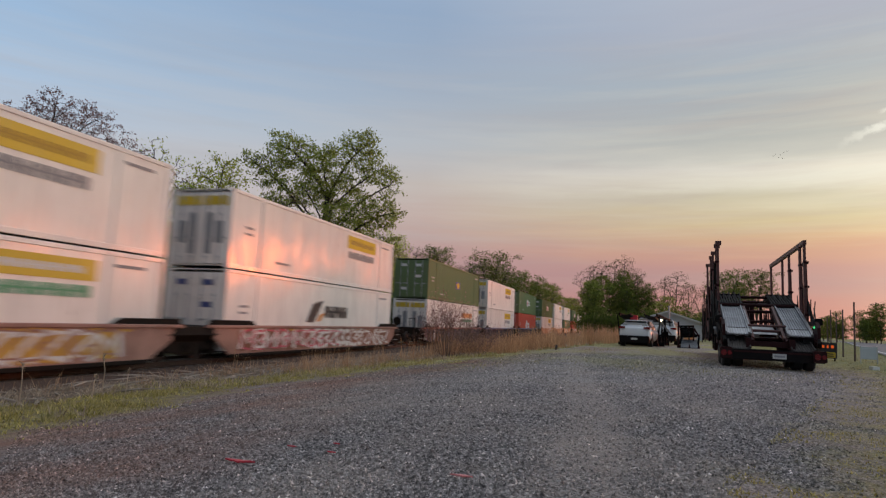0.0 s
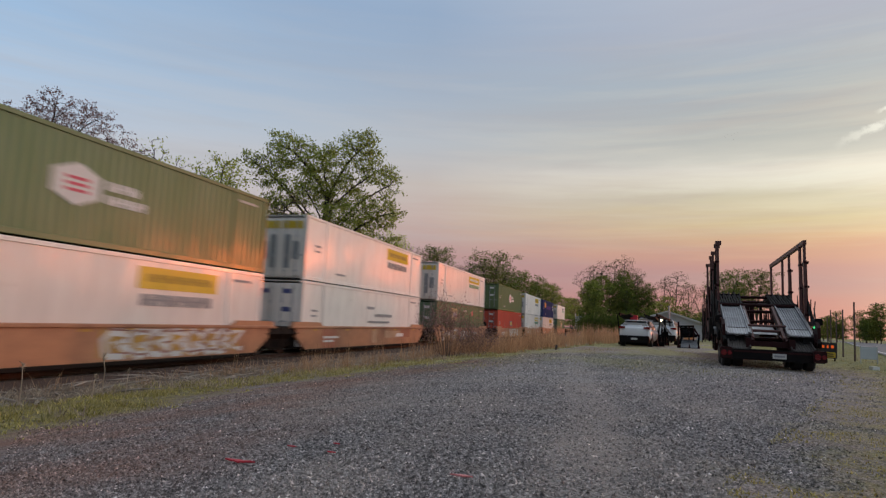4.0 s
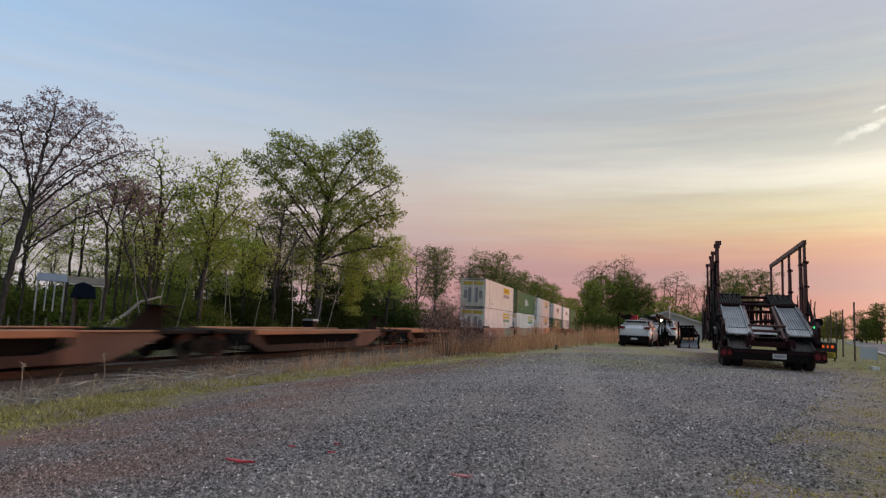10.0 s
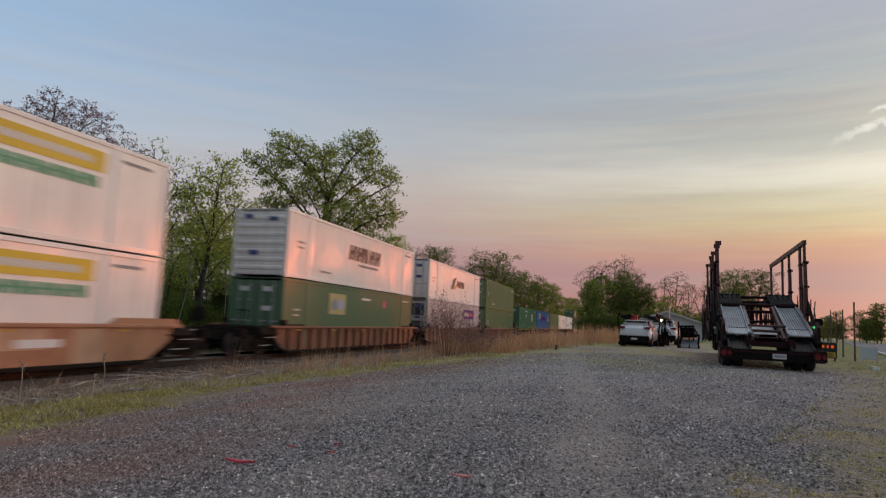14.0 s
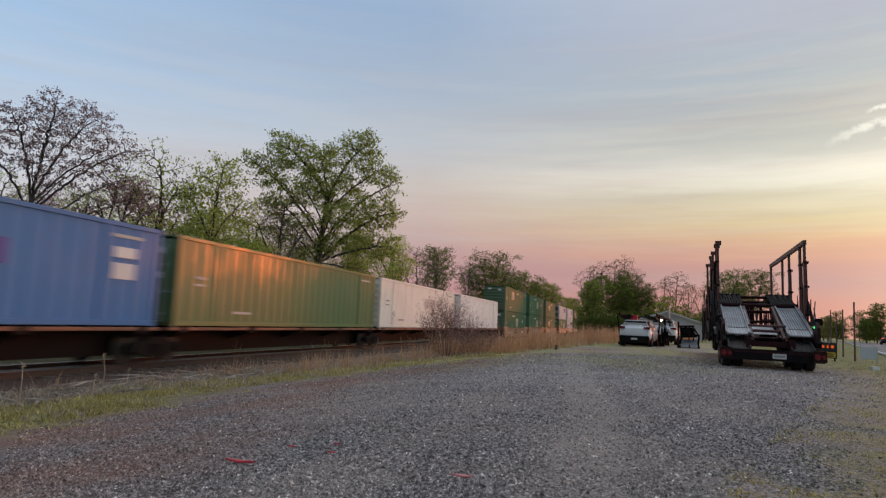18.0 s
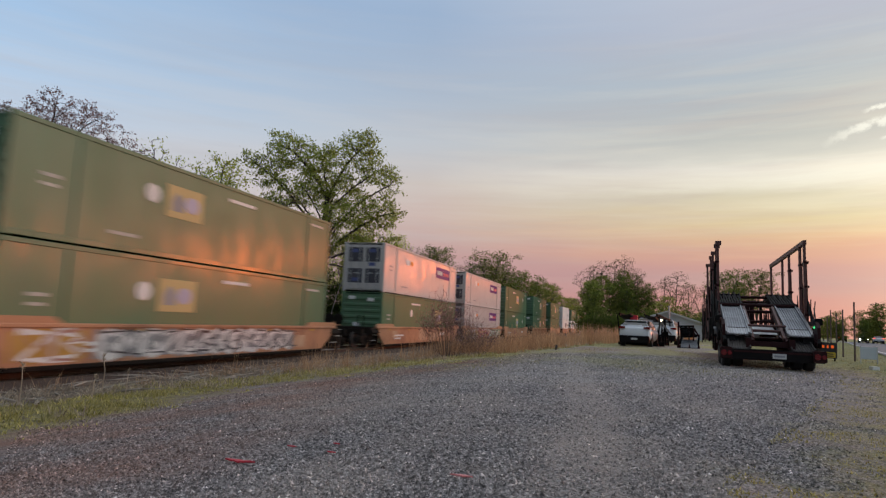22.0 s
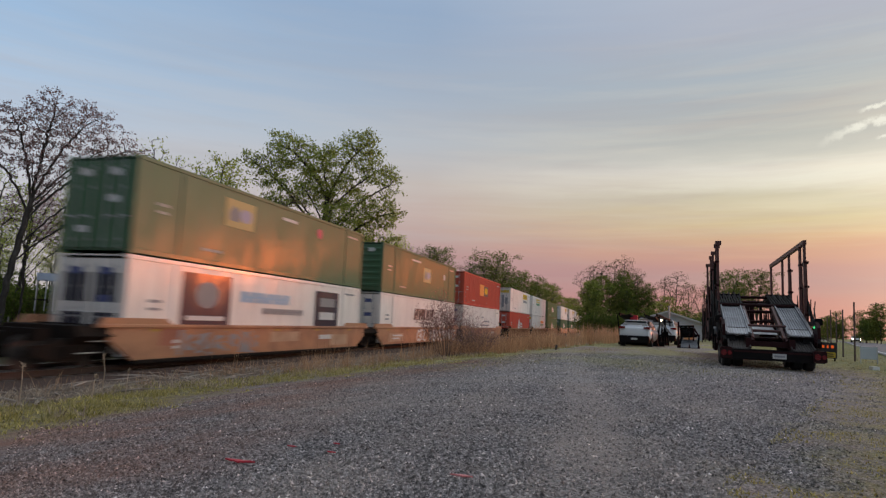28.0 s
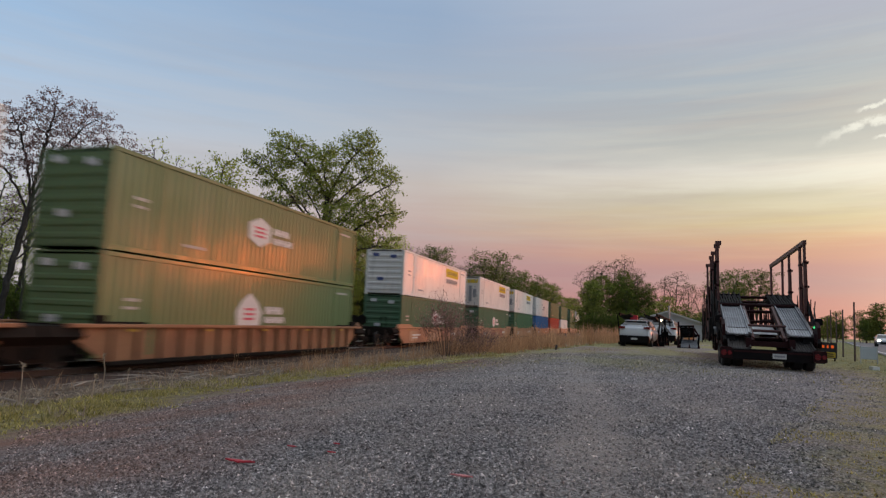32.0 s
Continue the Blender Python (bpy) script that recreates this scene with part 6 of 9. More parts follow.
    again(bare, 11.2, 123, 0.8, 140, 0.9)
    for ob, x, y, k, a in ((dense, 8.9, 61, 0.58, 30), (dense, 11.5, 63, 0.60, 120), (dense, 10.4, 68, 0.50, 260), (bare, 7.0, 64, 0.48, 10)):
        again(ob, x, y, k, a)
    for x, y, k, a in ((50, 148, 0.72, 30), (56, 152, 0.78, 160), (52, 156, 0.74, 70), (47.5, 152, 0.6, 10), (59, 147, 0.8, 280), (44, 160, 0.5, 120), (65, 156, 0.8, 30), (46, 172, 0.5, 90), (62, 150, 0.75, 200), (54, 190, 0.7, 20), (42, 200, 0.6, 280), (38, 220, 0.6, 10), (34, 240, 0.55, 80), (28, 250, 0.6, 170)):
        again(deep, x, y, k, a)
    for i in range(10):
        again(deep, 42 + i * 1.3, 149 + rnd.uniform(-4, 6), rnd.uniform(0.42, 0.52), rnd.uniform(0, 360), rnd.uniform(0.36, 0.5), "dense green tree beside the road")
    for i in range(9):
        again(deep, 40 + i * 3.2, 168 + rnd.uniform(-8, 8), rnd.uniform(0.35, 0.5), rnd.uniform(0, 360), 0.35)
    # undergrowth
    dark = put_tree(shrub("dense dark-leaved undergrowth at the woodland edge", 71, 3.0, 3.6, "leaf_dark", 44, 13, 0.115, 0.34), -22.8, 46.5)
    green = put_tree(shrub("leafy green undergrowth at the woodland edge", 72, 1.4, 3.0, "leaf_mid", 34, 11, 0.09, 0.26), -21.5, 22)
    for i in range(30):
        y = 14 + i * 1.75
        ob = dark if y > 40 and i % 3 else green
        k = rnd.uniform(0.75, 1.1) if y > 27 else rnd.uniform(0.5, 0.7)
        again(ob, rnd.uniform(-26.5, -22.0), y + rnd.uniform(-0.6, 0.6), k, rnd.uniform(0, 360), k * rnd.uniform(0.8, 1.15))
    brush = put_tree(shrub("tall tangled undergrowth in thin new leaf", 74, 3.0, 3.4, "leaf_mid", 40, 9, 0.10, 0.32, twigs=4), -29.0, 33.5)
    for i in range(22):
        again(green, rnd.uniform(-40, -27), rnd.uniform(16, 60), rnd.uniform(0.9, 1.4), rnd.uniform(0, 360))
    for i in range(40):
        y = rnd.uniform(38, 72)
        again(brush, -y * rnd.uniform(0.75, 1.25) - 8, y + 4, rnd.uniform(1.0, 1.4), rnd.uniform(0, 360), rnd.uniform(1.0, 1.6))
    for i in range(38):
        again(brush, rnd.uniform(-58, -35), rnd.uniform(18, 72), rnd.uniform(0.9, 1.35), rnd.uniform(0, 360), rnd.uniform(0.8, 1.3))
    for i in range(10):
        again(brush, rnd.uniform(-28.5, -24.5), rnd.uniform(31.5, 44), rnd.uniform(0.6, 0.9), rnd.uniform(0, 360), rnd.uniform(0.7, 1.0))
    for i in range(16):
        again(dark, rnd.uniform(-68, -44), rnd.uniform(20, 90), rnd.uniform(1.0, 1.5), rnd.uniform(0, 360))
    for i in range(18):
        y = 62 + i * 8
        again(dark, rnd.uniform(-24, -20), y, rnd.uniform(0.8, 1.2), rnd.uniform(0, 360))
    for i in range(11):
        again(brush, -5.2 + i * 1.7 + rnd.uniform(-0.6, 0.6), 103 + rnd.uniform(-3, 3), rnd.uniform(1.1, 1.7), rnd.uniform(0, 360))
    # pale leaning saplings at the woodland edge
    for i in range(13):
        x, y = rnd.uniform(-24.6, -21.8), 26 + i * 2.0 + rnd.uniform(-0.7, 0.7)
        root = thing("sapling", "thin pale-barked leafless sapling at the woodland edge", "tree", "pale saplings", pose(x, y, ground_z(x, y)))
        p = Vector((0, 0, -0.2))
        d = Vector((rnd.uniform(-0.22, 0.22), rnd.uniform(-0.15, 0.15), 1)).normalized()
        r, hgt = rnd.uniform(0.035, 0.06), rnd.uniform(4.5, 7.5)
        pts = [(p, r)]
        for s in range(6):
            p = p + (d + Vector((rnd.uniform(-0.09, 0.09), rnd.uniform(-0.09, 0.09), 0))) * hgt / 6
            r *= 0.82
            pts.append((p, r))
            if s > 2:
                for k in range(3):
                    e = p + Vector((rnd.uniform(-1, 1), rnd.uniform(-1, 1), rnd.uniform(0.3, 1.1))) * 0.7
                    part("branch", Geo().tube(p, e, r * 0.5, 0.006, 4, False), M["pale_bark"], root)
        g = Geo()
        for q, r in pts:
            g.v += [(q.x + r * math.cos(a * 1.047), q.y + r * math.sin(a * 1.047), q.z) for a in range(6)]
        for s in range(6):
            for a in range(6):
                g.face(s * 6 + a, s * 6 + (a + 1) % 6, s * 6 + 6 + (a + 1) % 6, s * 6 + 6 + a)
        part("trunk", g.mesh("trunk", M["pale_bark"], smooth=True), None, root)
    put_tree(shrub("leafless tangled brown bush beside the rails", 73, 2.3, 3.0, "bud", 62, 2, 0.03, 0.15, stem=0.008, name="bare_bush", twigs=15), -6.75, 24.0, 0.78, 0, 1.2)
    put_tree(shrub("leafless tangled brown bush beside the rails", 75, 1.7, 2.8, "bud", 50, 2, 0.03, 0.15, stem=0.0075, name="bare_bush", twigs=13), -5.95, 25.4, 0.72, 90, 0.9)


plant_trees()


def blades(places, hmin, hmax, width, rng, bend=0.35):
    """Grass blades as bent tapering strips."""
    p = np.array(places)
    n = len(p)
    h = rng.uniform(hmin, hmax, n)
    a = rng.uniform(0, 2 * np.pi, n)
    d = np.stack([np.cos(a), np.sin(a), np.zeros(n)], 1)
    s = np.stack([-np.sin(a), np.cos(a), np.zeros(n)], 1) * (width * rng.uniform(0.6, 1.4, n))[:, None]
    k = (h * rng.uniform(0.1, 1.0, n) * bend)[:, None]
    up = np.stack([np.zeros(n), np.zeros(n), h], 1)
    mid = p + up * 0.55 + d * k * 0.35
    tip = p + up + d * k
    v = np.stack([p - s, p + s, mid + s * 0.7, mid - s * 0.7, tip], 1).reshape(-1, 3)
    b = np.arange(n)[:, None] * 5
    quads, tris = (b + np.array([0, 1, 2, 3])).tolist(), (b + np.array([3, 2, 4])).tolist()
    return v.tolist(), quads + tris


def stuff(name, v, f, mat, label, category):
    me = bpy.data.meshes.new(name)
    me.from_pydata(v, [], f)
    me.materials.append(M[mat])
    return tagged(new(name, me), label, category, kind="stuff")


def scatter(rng, n, fn):
    """n random points; fn turns two numbers 0..1 into x, y and a chance to be kept."""
    out = []
    u = rng.uniform(0, 1, (n, 3))
    for a, b, c in u:
        x, y, keep = fn(a, b)
        if c < keep:
            out.append((x, y, ground_z(x, y) - 0.01))
    return out


def plant_grass():
    rng = np.random.default_rng(8)

    def edge(y):
        return -6.1 - 0.17 * min(5.0, max(0.0, y - 5.0)) + 0.12 * min(4.5, max(0.0, y - 10.5)) + 0.24 * max(0.0, y - 15)

    def clumps(n, offset, spread, per, hmin, hmax, radius, bend, seed_shift):
        """Blades in clumps along the lot's edge."""
        pts = []
        for i in range(n):
            y = 1.6 + 34 * rng.random() ** 1.7
            x = edge(y) + offset - spread * rng.random()
            if x < -11.5 or noise.noise((x * 0.6, y * 0.5, seed_shift)) < -0.02:
                continue
            r, k = radius * rng.uniform(0.5, 1.4), rng.uniform(0.4, 1.6)
            for j in range(int(per * k)):
                px, py = x + rng.normal(0, r), y + rng.normal(0, r)
                pts.append((px, py, ground_z(px, py) - 0.01))
        return blades(pts, hmin, hmax, 0.0078, rng, bend)

    def several(name, mat, label, category, *groups):
        v, f = [], []
        for v2, f2 in groups:
            n0 = len(v)
            v += v2
            f += [[q + n0 for q in p] for p in f2]
        stuff(name, v, f, mat, label, category)
    several("grass", "grass", "patchy yellow-green grass along the lot's edge", "grass", clumps(620, 0.1, 3.0, 30, 0.02, 0.10, 0.13, 1.2, 1.0), clumps(240, -0.2, 3.0, 22, 0.03, 0.14, 0.08, 1.3, 2.0))
    several("green_grass", "grass_green", "fresh green grass clumps along the lot's edge", "grass", clumps(300, 0.0, 2.4, 34, 0.02, 0.09, 0.09, 1.3, 3.0), clumps(60, -0.3, 2.2, 26, 0.04, 0.15, 0.06, 1.0, 4.0))

    def thatch(a, b):
        y = 3 + 40 * b ** 1.4
        x = edge(y) - 2.0 - 6.0 * a
        return max(x, -11.5), y, 0.0 if x < -11.5 else 0.45 + 1.5 * noise.noise((x * 0.7, y * 0.7, 9.0))
    several("dead_grass", "straw", "matted dead grass and stalks lying beside the rails", "dry grass", blades(scatter(rng, 17000, thatch), 0.015, 0.09, 0.012, rng, 5.0), clumps(300, -0.1, 2.9, 18, 0.04, 0.20, 0.10, 1.6, 7.0), clumps(260, -1.8, 4.6, 26, 0.05, 0.22, 0.10, 2.6, 5.0))
    # dry grass in loose tufts
    pts, low = [], []
    for i in range(46):
        y = 9.5 + 15.0 * rng.random()
        x = max(-12.3, edge(y) - 2.2 - 3.2 * rng.random())
        for j in range(int(rng.uniform(6, 22))):
            px, py = x + rng.normal(0, 0.24), y + rng.normal(0, 0.24)
            (pts if y > 14.5 and i % 3 == 0 else low).append((px, py, ground_z(px, py) - 0.02))
    stems = []
    for i in range(44):
        x, y = rng.uniform(-11.2, -6.8), rng.uniform(14.6, 23.0)
        wide = rng.uniform(0.08, 0.34)
        for j in range(int(5 + 60 * rng.random() ** 2)):
            px, py = x + rng.normal(0, wide), y + rng.normal(0, wide * 1.2)
            (stems if j % 4 == 0 and i % 2 else pts).append((px, py, ground_z(px, py) - 0.02))
    v, f = blades(low, 0.10, 0.42, 0.005, rng, 1.3)
    for group, h0, h1, wide, bend in ((pts, 0.10, 0.52, 0.006, 1.7), (stems, 0.35, 0.98, 0.0055, 0.8)):
        v2, f2 = blades(group, h0, h1, wide, rng, bend)
        n0 = len(v)
        v += v2
        f += [[q + n0 for q in p] for p in f2]
    stuff("dry_tufts", v, f, "dry", "loose rust-brown tufts of dry grass", "dry grass")
    v, f = [], []
    for k, (h0, h1, n, wide) in enumerate(((0.30, 0.75, 120, 0.30), (0.45, 1.05, 110, 0.24), (0.6, 1.45, 60, 0.18))):
        pts = []
        for i in range(n):
            y = 26 + 52 * rng.random() ** 1.2
            x = max(-12.4, edge(y) - 0.8 - (3.4 + 0.05 * y) * rng.random())
            for j in range(40):
                px, py = x + rng.normal(0, wide), y + rng.normal(0, wide * 1.4)
                pts.append((px, py, ground_z(px, py) - 0.02))
        v2, f2 = blades(pts, h0, h1, 0.010, rng, 0.55)
        n0 = len(v)
        v += v2
        f += [[q + n0 for q in p] for p in f2]
    stuff("tall_dry_grass", v, f, "dry_tall", "tall rust-coloured dry grass beside the rails", "dry grass")

    def mat(a, b):
        y = 2.4 + 22 * b ** 1.5
        x = edge(y) + 0.7 - 3.2 * a
        return x, y, 0.16 + 1.7 * noise.noise((x * 1.3, y * 1.1, 3.0)) + 1.0 * noise.noise((x * 4.0, y * 4.0, 1.0)) - 0.6 * max(0.0, 0.35 - a)
    v, f = blades(scatter(rng, 30000, mat), 0.012, 0.06, 0.0085, rng, 1.3)
    stuff("short_grass", v, f, "moss", "short mossy grass at the edge of the gravel", "grass")

    def lotpatch(a, b):
        y = 3.2 + 27 * b ** 2.3
        x = min(0.34 * y - 0.55, 5.4) - 0.3 + (2.2 + 0.16 * y) * a ** 1.3
        return x, y, 0.15 + 2.2 * noise.noise((x * 1.3, y * 1.3, 2.0)) + 1.2 * noise.noise((x * 4.0, y * 4.0, 5.0))
    v, f = blades(scatter(rng, 60000, lotpatch), 0.008, 0.034, 0.0055, rng, 1.4)
    stuff("lot_grass", v, f, "moss", "thin grass growing through the gravel", "grass")

    def farpatch(a, b):
        y = 14 + 60 * b ** 1.3
        x = edge(min(y, 30)) + 0.2 + (14 + 0.1 * y) * a
        return x, y, 0.15 + 1.3 * noise.noise((x * 0.3, y * 0.15, 6.0))
    v, f = blades(scatter(rng, 14000, farpatch), 0.02, 0.07, 0.012, rng, 0.9)
    stuff("far_grass", v, f, "grass", "low grass patches at the far end of the lot", "grass")
    # broken sticks lying in the dead growth
    rnd = random.Random(9)
    for i in range(150):
        y = 5 + 17 * rnd.random()
        x = max(-11.4, edge(y) - 2.3 - 3.6 * rnd.random())
        a, l = rnd.uniform(0, 6.28), rnd.uniform(0.25, 1.3)
        p, q = Vector((x, y, ground_z(x, y) + 0.02)), Vector((x + l * math.cos(a), y + l * math.sin(a), 0))
        q.z = ground_z(q.x, q.y) + rnd.uniform(0.02, 0.12)
        m = p.lerp(q, 0.5) + Vector((rnd.uniform(-0.06, 0.06), rnd.uniform(-0.06, 0.06), rnd.uniform(0, 0.04)))
        r = rnd.uniform(0.007, 0.024)
        solid("stick", Geo().tube(p, m, r, r * 0.85, 5).tube(m, q, r * 0.85, r * 0.4, 5), M["rough_stick"], "grey weathered stick lying in dead grass", "stick", group="sticks beside the rails", smooth=True)
    # single tall weed stalks with seed heads
    rnd = random.Random(4)
    for x, y, h in ((-9.2, 7.3, 0.62), (-9.1, 7.7, 0.66), (-9.0, 9.2, 0.74), (-8.6, 8.6, 0.40), (-8.8, 10.8, 0.36), (-8.3, 9.0, 0.45)):
        g = Geo()
        z = ground_z(x, y)
        p = [Vector((x, y, z - 0.05)), Vector((x + rnd.uniform(-0.03, 0.03), y, z + h * 0.6)), Vector((x + rnd.uniform(-0.06, 0.06), y + rnd.uniform(-0.05, 0.05), z + h))]
        g.tube(p[0], p[1], 0.012, 0.009, 5).tube(p[1], p[2], 0.009, 0.006, 5)
        for k in range(16):
            q = p[1].lerp(p[2], 0.55 + 0.45 * k / 16)
            e = q + Vector((rnd.uniform(-0.05, 0.05), rnd.uniform(-0.05, 0.05), rnd.uniform(0.0, 0.05)))
            g.tube(q, e, 0.009, 0.004, 4)
        solid("weed_stalk", g, M["straw"], "dry weed stalk with a pale seed head", "weed", group="weed stalks by the rails")


plant_grass()


def gravel():
    """Loose stones on the near lot."""
    rng = np.random.default_rng(5)
    n = 235000
    y = 2.2 + 22 * rng.random(n) ** 2.1
    x = -0.30 * y + (rng.random(n) - 0.5) * (1.55 * y + 1.0)
    keep = (x > -6.2) & (x < 9)
    inside = x - np.minimum(0.34 * y - 0.55, 5.4)
    wet = np.array([noise.noise((a * 1.3, b * 1.3, 2.0)) for a, b in zip(x, y)])
    keep &= ~((inside > -0.2) & (wet > -0.18) & (rng.random(len(x)) < 0.93))
    keep &= ~((x < -2.4) & (rng.random(len(x)) < 0.25))
    keep &= ~((np.abs(x + 0.26 + 0.1 * np.maximum(y - 6.5, 0)) < 0.28) & (rng.random(len(x)) < 0.6))
    x, y = x[keep], y[keep]
    n = len(x)
    s = rng.uniform(0.004, 0.0115, n) * (1 + 0.055 * y) * np.where(rng.random(n) < 0.04, 1.6, 1.0)
    z = np.array([ground_z(a, b) for a, b in zip(x, y)])
    o = np.array([(1, 0, 0), (0, 1, 0), (-1, 0, 0), (0, -1, 0), (0.2, 0, 0.85)])
    j = o[None] * rng.uniform(0.55, 1.3, (n, 5, 1)) + rng.normal(0, 0.18, (n, 5, 3))
    a = rng.uniform(0, 6.28, n)
    ca, sa = np.cos(a)[:, None], np.sin(a)[:, None]
    jx, jy = j[..., 0] * ca - j[..., 1] * sa, j[..., 0] * sa + j[..., 1] * ca
    v = np.stack([x[:, None] + jx * s[:, None], y[:, None] + jy * s[:, None], z[:, None] + (j[..., 2] + 0.10) * s[:, None]], 2).reshape(-1, 3)
    t = np.array([(0, 1, 4), (1, 2, 4), (2, 3, 4), (3, 0, 4)])
    f = (np.arange(n)[:, None, None] * 5 + t[None]).reshape(-1, 3)
    m = bpy.data.materials.new("loose_stone")
    m.use_nodes = True
    nd = Nodes(m.node_tree)
    col, _, _ = ground_colour(nd)
    rnd = nd.add("ShaderNodeNewGeometry").outputs["Random Per Island"]
    col = nd.mix(1.0, col, nd.ramp(rnd, [(0.0, 0.36), (0.45, 0.90), (0.9, 1.45), (0.975, 1.9), (1.0, 3.2)]), "MULTIPLY")
    b = nd.add("ShaderNodeBsdfPrincipled")
    nd.link(col, b.inputs["Base Color"])
    b.inputs["Roughness"].default_value = 0.85
    nd.link(b.outputs[0], nd.add("ShaderNodeOutputMaterial").inputs[0])
    M["stone"] = m
    stuff("gravel", v.tolist(), f.tolist(), "stone", "loose grey crushed stone on the lot", "gravel")


gravel()

# ---- the lot: car carriers, cars, house, signs, poles, road ----
M["pale_steel"] = surface("dusty_pale_steel", (0.30, 0.26, 0.23), 0.75, 0, 15, 0.2, (0.18, 0.15, 0.13), 0.5, 2.0, spec=0.2)
M["frame_dark"] = surface("dark_red_carrier_paint", (0.032, 0.010, 0.011), 0.6, 0.0, 20, 0.2, (0.045, 0.018, 0.016), 0.5, 2.0, spec=0.12)
M["frame_brown"] = surface("weathered_post_paint", (0.11, 0.038, 0.034), 0.55, 0.0, 20, 0.2, (0.09, 0.05, 0.04), 0.6, 2.0)
M["black_steel"] = surface("black_steel", (0.011, 0.010, 0.0105), 0.65, 0.0, 20, 0.2, (0.028, 0.020, 0.018), 0.4, 2.0, spec=0.08)
M["ramp"] = surface("worn_galvanised_ramp", (0.46, 0.48, 0.51), 0.38, 0.75, 25, 0.25, (0.13, 0.115, 0.11), 0.85, 2.2)
M["ramp_dull"] = surface("dull_galvanised_ramp", (0.30, 0.32, 0.35), 0.42, 0.6, 25, 0.25, (0.10, 0.09, 0.088), 0.85, 2.2)
M["ramp_dark"] = surface("rust_blackened_ramp", (0.075, 0.066, 0.064), 0.6, 0.3, 25, 0.3, (0.03, 0.022, 0.02), 0.8, 3.0)
M["rubber"] = surface("tyre_rubber", (0.018, 0.018, 0.018), 0.8)
M["chrome"] = surface("bright_rim", (0.5, 0.5, 0.5), 0.3, 0.9)
M["car_white"] = surface("white_car_paint", (0.78, 0.79, 0.80), 0.25, 0, 5, 0.03, bump=0.0, coat=0.6)
M["car_darkred"] = surface("dark_red_car_paint", (0.16, 0.02, 0.02), 0.25, 0, 5, 0.03, bump=0.0, coat=0.6)
M["car_black"] = surface("black_car_paint", (0.02, 0.02, 0.022), 0.25, 0, 5, 0.03, bump=0.0, coat=0.6)
M["glass_dark"] = surface("tinted_car_glass", (0.015, 0.017, 0.02), 0.08, 0, 5, 0.03, bump=0.0, spec=0.9)
M["tail"] = surface("red_tail_lens", (0.17, 0.008, 0.012), 0.25, 0, 5, 0.05, bump=0.0)
M["lamp_on"] = glowing("lit_lamp", (1.0, 0.85, 0.55), 9.0)
M["head_on"] = glowing("lit_headlight", (1.0, 0.86, 0.6), 22.0)
M["tail_on"] = glowing("lit_tail_light", (1.0, 0.06, 0.03), 1.6)
M["lamp_green"] = glowing("lit_green_lamp", (0.10, 1.0, 0.35), 0.9)
M["led"] = glowing("led_letters", (1.0, 0.16, 0.03), 0.5)
M["plate"] = surface("number_plate", (0.62, 0.62, 0.60), 0.5)
M["siding"] = surface("white_siding", (0.60, 0.60, 0.63), 0.6, 0, 10, 0.06, (0.45, 0.44, 0.44), 0.4, 0.8)
M["roof"] = surface("grey_shingles", (0.16, 0.165, 0.19), 0.8, 0, 40, 0.25, (0.1, 0.1, 0.11), 0.5, 1.0)
M["wood"] = surface("weathered_pole_wood", (0.14, 0.10, 0.085), 0.85, 0, 25, 0.25, (0.09, 0.07, 0.06), 0.5, 2.0, 0.5, 30, 0.1, (3, 3, 0.5))
M["asphalt"] = surface("road_asphalt", (0.19, 0.19, 0.205), 0.75, 0, 30, 0.15, (0.14, 0.14, 0.15), 0.6, 0.4)
M["sign_white"] = surface("white_sign_board", (0.66, 0.71, 0.74), 0.5, 0, 10, 0.05)
M["plastic_red"] = surface("torn_red_plastic", (0.62, 0.03, 0.05), 0.4, 0, 20, 0.12, (0.4, 0.02, 0.03), 0.4, 20)
M["plastic_pink"] = surface("faded_pink_plastic", (0.66, 0.22, 0.22), 0.45, 0, 20, 0.12)
M["tarp"] = surface("blue_grey_sheet_roof", (0.28, 0.33, 0.44), 0.45, 0.2, 10, 0.1, (0.4, 0.42, 0.46), 0.4, 1.0)
M["white_post"] = surface("weathered_white_paint", (0.62, 0.61, 0.60), 0.7, 0, 20, 0.12, (0.35, 0.32, 0.28), 0.4, 3.0)
M["blue_sheet"] = surface("dark_blue_tarpaulin", (0.008, 0.013, 0.026), 0.8, 0, 6, 0.2, (0.014, 0.02, 0.034), 0.4, 1.5, spec=0.1)
M["rough_wood"] = surface("grey_rough_wood", (0.30, 0.26, 0.22), 0.9, 0, 25, 0.25, (0.16, 0.13, 0.11), 0.5, 2.0)


def wheel_parts(parent, x, y, r, w, side, name="wheel"):
    prof = [(r * 0.62, -w / 2), (r * 0.93, -w / 2), (r, -w * 0.32), (r, w * 0.32), (r * 0.93, w / 2), (r * 0.62, w / 2)]
    wh = part(name, Geo().lathe(prof, (0, 0, 0), "x", 24), M["rubber"], parent, at=Matrix.Translation((x, y, r)))
    rim = Geo().lathe([(r * 0.62, -w * 0.45), (r * 0.5, -w * 0.2 * side), (r * 0.2, -w * 0.1 * side), (r * 0.15, w * 0.5)], (0, 0, 0), "x", 16)
    part("rim", rim, M["chrome"], wh)
    return wh


ramp_cache = {}


